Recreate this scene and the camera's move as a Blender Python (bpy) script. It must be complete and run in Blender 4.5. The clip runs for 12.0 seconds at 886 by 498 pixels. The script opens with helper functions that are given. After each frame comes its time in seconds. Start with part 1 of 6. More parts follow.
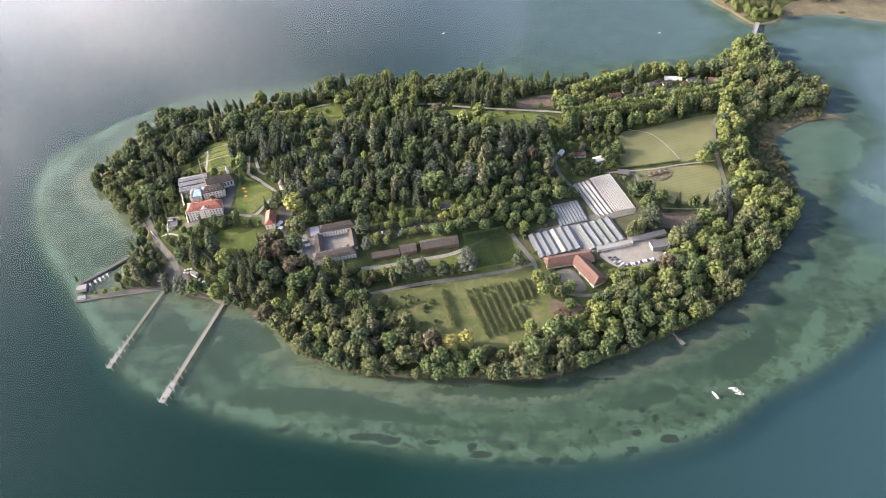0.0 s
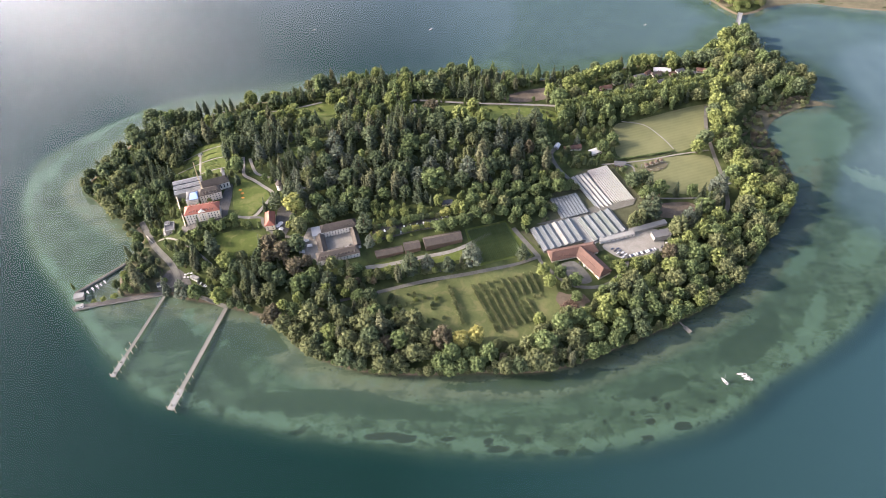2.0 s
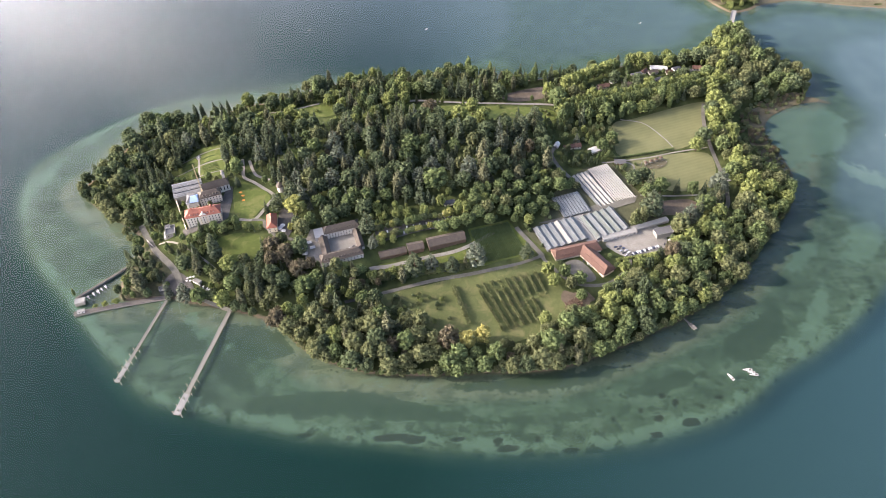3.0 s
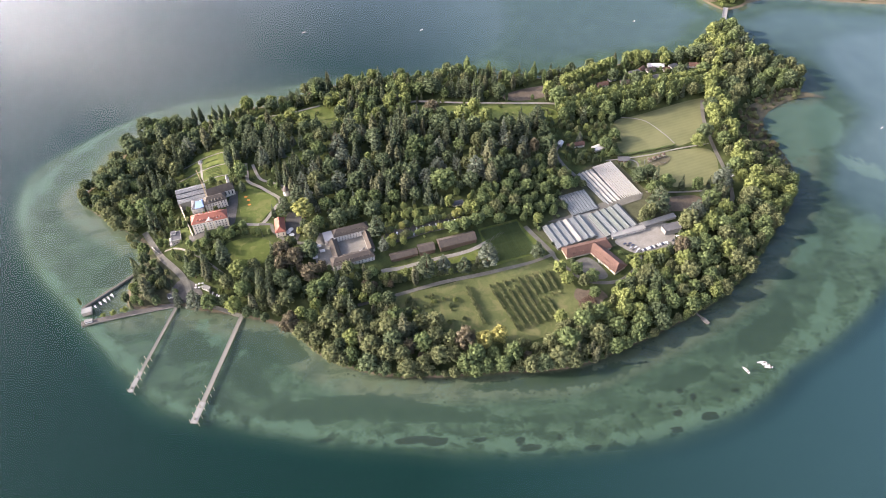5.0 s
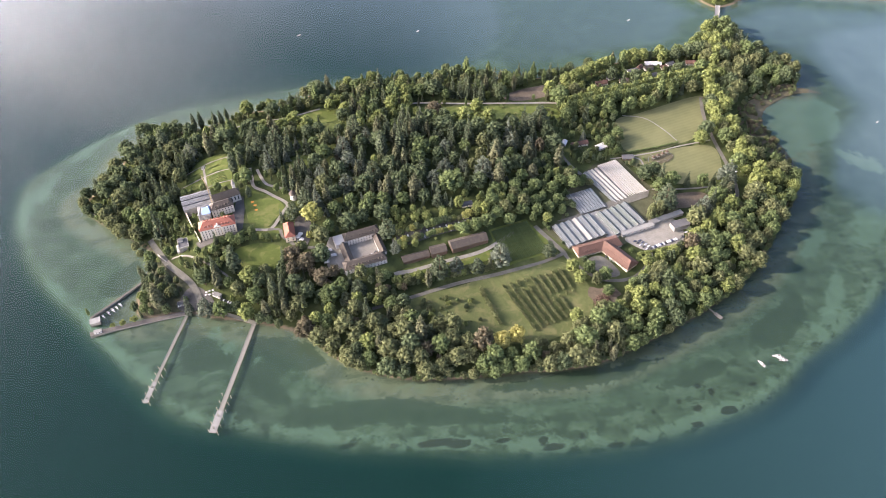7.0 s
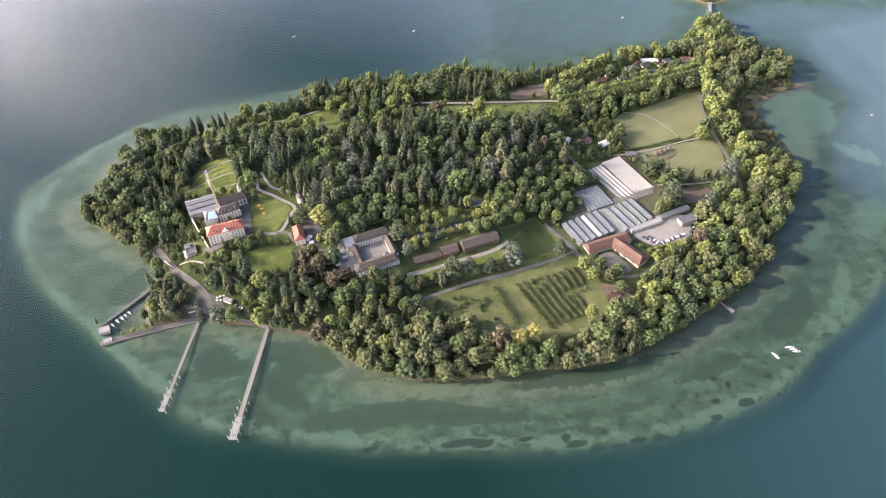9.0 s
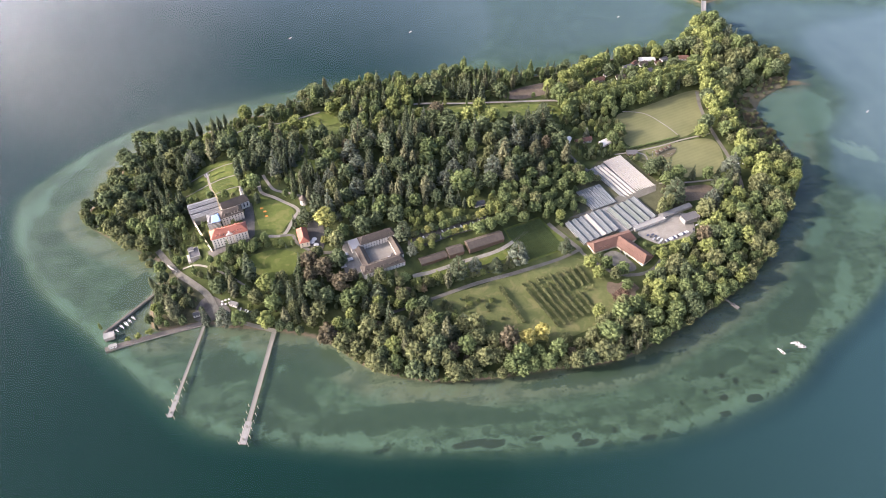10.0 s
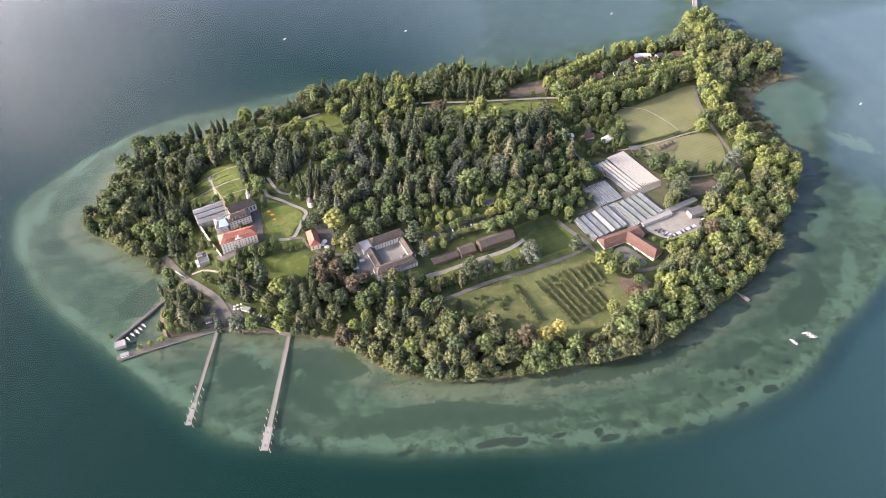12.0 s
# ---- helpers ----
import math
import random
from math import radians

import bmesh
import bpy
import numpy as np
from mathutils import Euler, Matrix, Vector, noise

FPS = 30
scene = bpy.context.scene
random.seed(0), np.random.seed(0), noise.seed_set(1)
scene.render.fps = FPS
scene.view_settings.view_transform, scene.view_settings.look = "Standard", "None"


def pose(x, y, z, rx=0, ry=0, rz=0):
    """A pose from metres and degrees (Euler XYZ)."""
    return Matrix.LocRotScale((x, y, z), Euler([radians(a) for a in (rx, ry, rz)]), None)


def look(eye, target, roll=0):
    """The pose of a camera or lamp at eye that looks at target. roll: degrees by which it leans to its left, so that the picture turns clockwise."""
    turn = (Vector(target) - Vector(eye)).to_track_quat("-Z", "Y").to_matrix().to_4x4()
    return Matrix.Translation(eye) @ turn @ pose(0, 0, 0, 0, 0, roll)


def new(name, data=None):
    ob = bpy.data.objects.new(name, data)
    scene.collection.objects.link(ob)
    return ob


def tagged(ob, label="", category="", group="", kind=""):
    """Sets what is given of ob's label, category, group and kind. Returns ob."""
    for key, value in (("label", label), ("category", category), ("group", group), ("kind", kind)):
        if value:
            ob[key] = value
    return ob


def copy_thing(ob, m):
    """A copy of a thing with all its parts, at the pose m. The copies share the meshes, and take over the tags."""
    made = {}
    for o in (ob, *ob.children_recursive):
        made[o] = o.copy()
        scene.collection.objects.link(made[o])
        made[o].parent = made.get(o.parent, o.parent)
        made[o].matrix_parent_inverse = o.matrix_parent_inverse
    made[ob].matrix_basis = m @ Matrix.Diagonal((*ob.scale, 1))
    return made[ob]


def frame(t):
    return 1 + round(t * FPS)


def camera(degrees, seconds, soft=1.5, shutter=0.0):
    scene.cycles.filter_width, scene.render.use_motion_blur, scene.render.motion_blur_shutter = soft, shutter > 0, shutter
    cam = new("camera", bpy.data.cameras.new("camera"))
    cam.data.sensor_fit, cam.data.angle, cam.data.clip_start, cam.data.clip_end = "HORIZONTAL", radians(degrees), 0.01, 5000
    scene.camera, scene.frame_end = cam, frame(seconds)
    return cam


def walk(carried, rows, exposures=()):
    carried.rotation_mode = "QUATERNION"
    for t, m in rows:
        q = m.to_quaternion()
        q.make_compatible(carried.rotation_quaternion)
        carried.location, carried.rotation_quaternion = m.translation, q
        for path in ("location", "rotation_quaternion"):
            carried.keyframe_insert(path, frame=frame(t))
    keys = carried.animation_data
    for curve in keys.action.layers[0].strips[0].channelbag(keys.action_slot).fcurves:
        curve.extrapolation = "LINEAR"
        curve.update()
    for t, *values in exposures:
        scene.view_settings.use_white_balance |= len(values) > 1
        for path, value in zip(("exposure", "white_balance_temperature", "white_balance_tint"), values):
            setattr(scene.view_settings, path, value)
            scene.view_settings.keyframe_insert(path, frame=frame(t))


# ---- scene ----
cam = camera(63.0, 12.0, soft=0.95)
PATH = [
    (0, (4.133, 0.71, 655.689), (4.053, 2.111, 654.265), -3.5),
    (0.5, (-5.427, 0.98, 655.722), (-5.489, 2.379, 654.295), -3.4),
    (1, (-14.989, 1.321, 655.769), (-15.033, 2.718, 654.339), -3.3),
    (1.5, (-24.606, 1.787, 655.823), (-24.63, 3.182, 654.39), -3.1),
    (2, (-34.326, 2.405, 655.882), (-34.33, 3.799, 654.447), -3.0),
    (2.5, (-44.189, 3.19, 655.947), (-44.174, 4.583, 654.512), -2.9),
    (3, (-54.201, 4.14, 656.031), (-54.17, 5.532, 654.595), -2.7),
    (5, (-94.815, 8.769, 656.744), (-94.722, 10.156, 655.307), -2.1),
    (5.5, (-105.049, 10.14, 656.809), (-104.941, 11.526, 655.372), -1.9),
    (6, (-115.342, 11.705, 656.843), (-115.218, 13.091, 655.406), -1.8),
    (6.5, (-125.705, 13.435, 656.859), (-125.565, 14.818, 655.422), -1.6),
    (7, (-136.134, 15.295, 656.868), (-135.979, 16.677, 655.431), -1.5),
    (9, (-177.968, 23.357, 656.831), (-177.749, 24.728, 655.392), -0.8),
    (9.5, (-188.446, 25.591, 656.806), (-188.209, 26.959, 655.367), -0.6),
    (10, (-198.949, 28.017, 656.776), (-198.696, 29.383, 655.337), -0.5),
    (10.5, (-209.476, 30.61, 656.745), (-209.206, 31.972, 655.306), -0.3),
    (11, (-220.023, 33.328, 656.713), (-219.737, 34.686, 655.273), -0.2),
    (11.5, (-230.561, 36.13, 656.686), (-230.26, 37.483, 655.245), -0.0),
    (12, (-241.081, 38.964, 656.665), (-240.763, 40.313, 655.223), 0.2),
]
walk(cam, [(t, look(eye, target, roll)) for t, eye, target, roll in PATH], [(0, 1.66, 6400, 22), (12, 1.72, 6380, 26)])

# ---- light ----
SUN_AZ, SUN_EL = radians(174), radians(26)      # towards the sun: angle from +x, height
sun_dir = Vector((math.cos(SUN_AZ) * math.cos(SUN_EL), math.sin(SUN_AZ) * math.cos(SUN_EL), math.sin(SUN_EL)))
world = bpy.data.worlds.new("sky")
scene.world = world
world.use_nodes = True
wn, wl = world.node_tree.nodes, world.node_tree.links
sky = wn.new("ShaderNodeTexSky")
sky.sky_type, sky.sun_disc = "NISHITA", False
sky.sun_elevation, sky.sun_rotation = SUN_EL, radians(90) - SUN_AZ
sky.altitude, sky.air_density, sky.dust_density, sky.ozone_density = 900, 1.0, 2.6, 1.0
wn["Background"].inputs["Strength"].default_value = 0.15
grey = wn.new("ShaderNodeRGBToBW")             # thin haze takes most of the blue out of the sky
wl.new(sky.outputs[0], grey.inputs[0])
haze = wn.new("ShaderNodeMix")
haze.data_type = "RGBA"
haze.inputs[0].default_value = 0.04
wl.new(sky.outputs[0], haze.inputs[6])
wl.new(grey.outputs[0], haze.inputs[7])
# bright thin cloud, whitest towards the sun
co = wn.new("ShaderNodeTexCoord")
dot = wn.new("ShaderNodeVectorMath")
dot.operation = "DOT_PRODUCT"
wl.new(co.outputs["Generated"], dot.inputs[0])
dot.inputs[1].default_value = sun_dir
glow = wn.new("ShaderNodeMath")
glow.operation, glow.inputs[1].default_value = "POWER", 2.5
lim = wn.new("ShaderNodeMath")
lim.operation, lim.inputs[1].default_value = "MAXIMUM", 0.0
wl.new(dot.outputs["Value"], lim.inputs[0])
wl.new(lim.outputs[0], glow.inputs[0])
cloud = wn.new("ShaderNodeTexNoise")
cloud.inputs["Scale"].default_value, cloud.inputs["Detail"].default_value, cloud.inputs["Distortion"].default_value = 2.2, 5.0, 0.6
wl.new(co.outputs["Generated"], cloud.inputs["Vector"])
updown = wn.new("ShaderNodeSeparateXYZ")       # and thickest low in the sky
wl.new(co.outputs["Generated"], updown.inputs[0])
low = wn.new("ShaderNodeMath")
low.operation, low.inputs[0].default_value, low.use_clamp = "SUBTRACT", 1.0, True
wl.new(updown.outputs[2], low.inputs[1])
bank = wn.new("ShaderNodeMath")
bank.operation, bank.inputs[1].default_value = "POWER", 3.0
wl.new(low.outputs[0], bank.inputs[0])
both = wn.new("ShaderNodeMath")
both.operation = "MULTIPLY"
wl.new(glow.outputs[0], both.inputs[0])
wl.new(bank.outputs[0], both.inputs[1])
amount = wn.new("ShaderNodeMath")
amount.operation = "MULTIPLY"
wl.new(both.outputs[0], amount.inputs[0])
thick = wn.new("ShaderNodeMapRange")
thick.inputs[1].default_value, thick.inputs[2].default_value, thick.inputs[3].default_value, thick.inputs[4].default_value = 0.38, 0.68, 0.3, 1.1
wl.new(cloud.outputs[0], thick.inputs[0])
wl.new(thick.outputs[0], amount.inputs[1])
veil = wn.new("ShaderNodeMix")
veil.data_type, veil.blend_type, veil.clamp_factor = "RGBA", "ADD", False
gain = wn.new("ShaderNodeMath")
gain.operation, gain.inputs[1].default_value = "MULTIPLY", 215.0
wl.new(amount.outputs[0], gain.inputs[0])
wl.new(gain.outputs[0], veil.inputs[0])
wl.new(haze.outputs[2], veil.inputs[6])
veil.inputs[7].default_value = (1.0, 0.89, 0.76, 1)
wl.new(veil.outputs[2], wn["Background"].inputs["Color"])
lamp = bpy.data.lights.new("sun", "SUN")
lamp.energy, lamp.angle, lamp.color = 2.5, radians(1.0), (1.0, 0.91, 0.76)
sun = new("sun", lamp)
sun.matrix_world = look(sun_dir * 100, (0, 0, 0))

# ---- materials ----
def material(name, build, rough=0.8, metal=0.0):
    m = bpy.data.materials.new(name)
    m.use_nodes = True
    nt = m.node_tree
    b = nt.nodes["Principled BSDF"]
    b.inputs["Roughness"].default_value = rough
    b.inputs["Metallic"].default_value = metal
    if rough > 0.84:
        b.inputs["Specular IOR Level"].default_value = 0.15
    build(nt, b)
    return m


def node(nt, kind, ins=None, operation="", data_type="", blend_type="", bands_direction=""):
    n = nt.nodes.new(kind)
    if operation:
        n.operation = operation
    if data_type:
        n.data_type = data_type
    if blend_type:
        n.blend_type = blend_type
    if bands_direction:
        n.bands_direction = bands_direction
    for k, v in (ins or {}).items():
        if isinstance(v, bpy.types.NodeSocket):
            nt.links.new(v, n.inputs[k])
        else:
            n.inputs[k].default_value = v
    return n


def where(nt):
    return node(nt, "ShaderNodeNewGeometry").outputs["Position"]


def noise_tex(nt, scale, detail=4.0, vec=None, rough=0.55, distort=0.0):
    n = node(nt, "ShaderNodeTexNoise", {"Scale": scale, "Detail": detail, "Roughness": rough, "Distortion": distort})
    nt.links.new(vec or where(nt), n.inputs["Vector"])
    return n.outputs[0]


def ramp(nt, fac, stops):
    r = node(nt, "ShaderNodeValToRGB", {"Fac": fac})
    e = r.color_ramp.elements
    while len(e) < len(stops):
        e.new(0.5)
    for el, (p, c) in zip(e, stops):
        el.position, el.color = p, (*c, 1)
    return r.outputs[0]


def mix(nt, fac, a, b, blend="MIX"):
    n = node(nt, "ShaderNodeMix", data_type="RGBA", blend_type=blend)
    for k, v in ((0, fac), (6, a), (7, b)):
        if isinstance(v, bpy.types.NodeSocket):
            nt.links.new(v, n.inputs[k])
        else:
            n.inputs[k].default_value = v if k == 0 else (*v, 1)
    return n.outputs[2]


def maths(nt, op, a, b=0.0, c=0.0):
    n = node(nt, "ShaderNodeMath", operation=op)
    for k, v in enumerate((a, b, c)):
        if isinstance(v, bpy.types.NodeSocket):
            nt.links.new(v, n.inputs[k])
        else:
            n.inputs[k].default_value = v
    return n.outputs[0]


def attr(nt, name):
    n = node(nt, "ShaderNodeAttribute")
    n.attribute_name = name
    return n.outputs["Fac"]


def bump(nt, b, height, strength=0.5, dist=0.3):
    n = node(nt, "ShaderNodeBump", {"Strength": strength, "Distance": dist, "Height": height})
    nt.links.new(n.outputs[0], b.inputs["Normal"])


def mottled(name, dark, light, coarse=0.05, fine=0.6, rough=0.9, stain=None, rel=0.4, metal=0.0):
    """Two scales of colour and a fine relief."""
    def build(nt, b):
        f = noise_tex(nt, coarse, 5)
        c = ramp(nt, f, [(0.3, dark), (0.7, light)])
        g = noise_tex(nt, fine, 3)
        c = mix(nt, maths(nt, "MULTIPLY", g, 0.5), c, tuple(v * 0.55 for v in dark))
        h = ramp(nt, noise_tex(nt, coarse * 6, 4, distort=0.5), [(0.42, (0, 0, 0)), (0.7, (0.5, 0.5, 0.5))])
        c = mix(nt, h, c, tuple(v * 0.7 for v in dark))
        if stain:
            s = ramp(nt, noise_tex(nt, coarse * 2.7, 6, distort=0.6), [(0.52, (0, 0, 0)), (0.68, (1, 1, 1))])
            c = mix(nt, s, c, stain)
        nt.links.new(c, b.inputs["Base Color"])
        bump(nt, b, g, rel, 0.3)
    return material(name, build, rough, metal)


def foliage(name, dark, light, tip):
    """Leaves: each tree its own shade, each spray slightly lighter or darker, some light let through."""
    def build(nt, b):
        rnd = node(nt, "ShaderNodeObjectInfo").outputs["Random"]
        isl = node(nt, "ShaderNodeNewGeometry").outputs["Random Per Island"]
        spot = ramp(nt, noise_tex(nt, 0.06, 2), [(0.36, (0, 0, 0)), (0.64, (1, 1, 1))])
        a = mix(nt, maths(nt, "MULTIPLY_ADD", rnd, 0.55, maths(nt, "MULTIPLY", spot, 0.45)), dark, light)
        c = mix(nt, maths(nt, "MULTIPLY", maths(nt, "POWER", isl, 1.6), 0.42), a, tip)
        out = nt.nodes["Material Output"]
        nt.nodes.remove(b)
        d = node(nt, "ShaderNodeBsdfDiffuse", {"Color": c, "Roughness": 0.4})
        tl = node(nt, "ShaderNodeBsdfTranslucent", {"Color": mix(nt, 0.3, c, (0.2, 0.23, 0.1))})
        mx = node(nt, "ShaderNodeMixShader", {0: 0.32, 1: d.outputs[0], 2: tl.outputs[0]})
        nt.links.new(mx.outputs[0], out.inputs["Surface"])
    return material(name, build, 0.75)


def plain(name, col, rough=0.6, metal=0.0, var=0.25, scale=0.4):
    def build(nt, b):
        f = noise_tex(nt, scale, 4)
        nt.links.new(mix(nt, maths(nt, "MULTIPLY", f, var * 2), col, tuple(v * 0.55 for v in col)), b.inputs["Base Color"])
        bump(nt, b, noise_tex(nt, scale * 8, 2), 0.15, 0.05)
    return material(name, build, rough, metal)


def tiled(name, col, col2, rough=0.8):
    """Roof tiles in courses with weathered patches."""
    def build(nt, b):
        tc = node(nt, "ShaderNodeTexCoord").outputs["Object"]
        f = noise_tex(nt, 0.25, 5)
        g = noise_tex(nt, 2.5, 3)
        c = ramp(nt, f, [(0.3, col), (0.7, col2)])
        c = mix(nt, maths(nt, "MULTIPLY", g, 0.6), c, tuple(v * 0.5 for v in col))
        w = node(nt, "ShaderNodeTexWave", {"Vector": tc, "Scale": 1.2, "Distortion": 0.3}, bands_direction="Z")
        nt.links.new(c, b.inputs["Base Color"])
        bump(nt, b, w.outputs[1], 0.4, 0.06)
    return material(name, build, rough)


def build_ground(nt, b):
    p = where(nt)
    z = node(nt, "ShaderNodeSeparateXYZ", {"Vector": p}).outputs[2]
    big = noise_tex(nt, 0.012, 6, distort=0.5)
    mid = noise_tex(nt, 0.045, 5, distort=0.3)
    fine = noise_tex(nt, 0.7, 4)
    land = ramp(nt, mid, [(0.32, (0.03, 0.037, 0.016)), (0.5, (0.058, 0.072, 0.027)), (0.7, (0.098, 0.11, 0.043))])
    land = mix(nt, maths(nt, "MULTIPLY", fine, 0.4), land, (0.02, 0.03, 0.01))
    beach = mix(nt, mid, (0.11, 0.088, 0.058), (0.19, 0.155, 0.105))
    # lake bed: pale marl in the shallows, weed, and the drop tinted like deep green water
    marl = ramp(nt, mid, [(0.3, (0.043, 0.071, 0.046)), (0.52, (0.06, 0.094, 0.061)), (0.72, (0.081, 0.121, 0.081))])
    tuft = noise_tex(nt, 0.06, 10, distort=0.35, rough=0.74)
    soft = noise_tex(nt, 0.02, 9, distort=0.4, rough=0.68)
    speck = ramp(nt, noise_tex(nt, 0.21, 6, distort=0.4), [(0.53, (0, 0, 0)), (0.62, (1, 1, 1))])
    weed = maths(nt, "MULTIPLY_ADD", maths(nt, "SUBTRACT", tuft, 0.5), 2.6, attr(nt, "weed"))
    weed = ramp(nt, weed, [(0.44, (0, 0, 0)), (0.52, (0.85, 0.85, 0.85)), (1.1, (1, 1, 1))])
    thin = ramp(nt, tuft, [(0.48, (0, 0, 0)), (0.58, (0.5, 0.5, 0.5))])
    light = maths(nt, "MULTIPLY_ADD", maths(nt, "SUBTRACT", maths(nt, "MULTIPLY_ADD", tuft, 0.5, maths(nt, "MULTIPLY", soft, 0.5)), 0.5), 3.4, attr(nt, "pale"))
    light = ramp(nt, light, [(0.42, (0, 0, 0)), (0.62, (1, 1, 1))])
    marl = mix(nt, thin, marl, (0.045, 0.068, 0.046))
    marl = mix(nt, maths(nt, "MULTIPLY", speck, 0.22), marl, (0.04, 0.056, 0.036))
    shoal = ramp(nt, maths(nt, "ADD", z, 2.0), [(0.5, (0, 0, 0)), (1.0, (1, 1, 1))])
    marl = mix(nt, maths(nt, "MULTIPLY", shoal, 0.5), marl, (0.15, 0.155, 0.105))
    dots = ramp(nt, noise_tex(nt, 0.075, 3, distort=0.3), [(0.53, (0, 0, 0)), (0.6, (1, 1, 1))])
    marl = mix(nt, maths(nt, "MULTIPLY", dots, attr(nt, "tufts")), marl, (0.032, 0.05, 0.036))
    drift = node(nt, "ShaderNodeMapping", {"Vector": p, "Rotation": (0, 0, radians(6)), "Scale": (0.018, 0.042, 0.02)}).outputs[0]
    beds = node(nt, "ShaderNodeTexNoise", {"Vector": drift, "Scale": 1.0, "Detail": 9.0, "Roughness": 0.66, "Distortion": 0.5}).outputs[0]
    marl = mix(nt, maths(nt, "MULTIPLY", ramp(nt, beds, [(0.52, (0, 0, 0)), (0.57, (1, 1, 1))]), 0.5), marl, (0.04, 0.062, 0.043))
    marl = mix(nt, maths(nt, "MULTIPLY", ramp(nt, beds, [(0.4, (1, 1, 1)), (0.45, (0, 0, 0))]), 0.35), marl, (0.1, 0.145, 0.104))
    marl = mix(nt, maths(nt, "MULTIPLY", ramp(nt, noise_tex(nt, 0.16, 2), [(0.66, (0, 0, 0)), (0.69, (1, 1, 1))]), 0.6), marl, (0.03, 0.046, 0.033))
    weeds = mix(nt, tuft, (0.02, 0.036, 0.024), (0.055, 0.082, 0.055))
    marl = mix(nt, maths(nt, "MULTIPLY", weed, 0.85), marl, weeds)
    marl = mix(nt, maths(nt, "MULTIPLY", light, 0.62), marl, (0.096, 0.152, 0.108))
    heap = maths(nt, "MULTIPLY_ADD", maths(nt, "SUBTRACT", tuft, 0.5), 1.2, attr(nt, "mound"))
    heap = ramp(nt, heap, [(0.4, (0, 0, 0)), (0.6, (0.9, 0.9, 0.9))])
    marl = mix(nt, heap, marl, mix(nt, mid, (0.022, 0.036, 0.028), (0.036, 0.042, 0.032)))
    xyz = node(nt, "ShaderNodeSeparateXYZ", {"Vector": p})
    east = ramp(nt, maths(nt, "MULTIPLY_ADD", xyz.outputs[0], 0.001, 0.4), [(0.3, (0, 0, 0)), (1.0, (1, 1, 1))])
    # the deep tint turns bluer eastward, for sky reflection and haze painted on
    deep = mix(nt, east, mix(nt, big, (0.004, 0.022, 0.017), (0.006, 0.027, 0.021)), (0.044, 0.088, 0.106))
    # light lost in deep water, put into the bed colour: darker with depth
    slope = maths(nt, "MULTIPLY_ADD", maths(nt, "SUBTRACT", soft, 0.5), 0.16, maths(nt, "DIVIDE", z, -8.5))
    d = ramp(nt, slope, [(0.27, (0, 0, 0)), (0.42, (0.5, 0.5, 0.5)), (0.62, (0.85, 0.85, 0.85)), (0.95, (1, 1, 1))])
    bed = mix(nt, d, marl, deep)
    # sky reflection and haze, painted as grey-blue over the northern and eastern basins
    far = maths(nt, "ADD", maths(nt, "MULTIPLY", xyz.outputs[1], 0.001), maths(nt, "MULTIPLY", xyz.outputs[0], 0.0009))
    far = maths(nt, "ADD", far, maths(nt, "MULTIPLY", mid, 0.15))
    sky_mask = ramp(nt, maths(nt, "SUBTRACT", far, 0.5), [(0.5, (0, 0, 0)), (0.9, (0.85, 0.85, 0.85))])
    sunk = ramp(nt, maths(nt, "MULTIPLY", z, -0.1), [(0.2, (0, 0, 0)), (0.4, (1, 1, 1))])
    sky_tint = mix(nt, soft, (0.088, 0.124, 0.143), (0.158, 0.208, 0.216))
    sky_tint = mix(nt, maths(nt, "MULTIPLY", light, 0.8), sky_tint, (0.2, 0.265, 0.235))
    sky_tint = mix(nt, maths(nt, "SUBTRACT", 1.0, east), sky_tint, (0.062, 0.086, 0.095))
    bed = mix(nt, maths(nt, "MULTIPLY", sky_mask, sunk), bed, sky_tint)
    shore = ramp(nt, maths(nt, "ADD", maths(nt, "MULTIPLY", z, 0.5), 0.4), [(0.3, (0, 0, 0)), (0.45, (1, 1, 1))])
    grass = ramp(nt, maths(nt, "MULTIPLY", z, 0.75), [(0.25, (0, 0, 0)), (0.6, (1, 1, 1))])
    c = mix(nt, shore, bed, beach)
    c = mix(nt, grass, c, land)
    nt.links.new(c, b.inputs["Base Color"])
    b.inputs["Specular IOR Level"].default_value = 0.0
    bump(nt, b, fine, 0.22, 0.4)


def build_water(nt, b):
    out = nt.nodes["Material Output"]
    nt.nodes.remove(b)
    calm = ramp(nt, noise_tex(nt, 0.004, 4, distort=1.0), [(0.35, (0.03, 0.03, 0.03)), (0.65, (0.06, 0.06, 0.06))])
    gl = node(nt, "ShaderNodeBsdfGlossy", {"Color": (0.9, 0.95, 1.0, 1), "Roughness": calm})
    tr = node(nt, "ShaderNodeBsdfTransparent", {"Color": (0.85, 0.945, 0.91, 1)})
    fr = node(nt, "ShaderNodeFresnel", {"IOR": 1.31})
    mx = node(nt, "ShaderNodeMixShader", {0: fr.outputs[0], 1: tr.outputs[0], 2: gl.outputs[0]})
    nt.links.new(mx.outputs[0], out.inputs["Surface"])


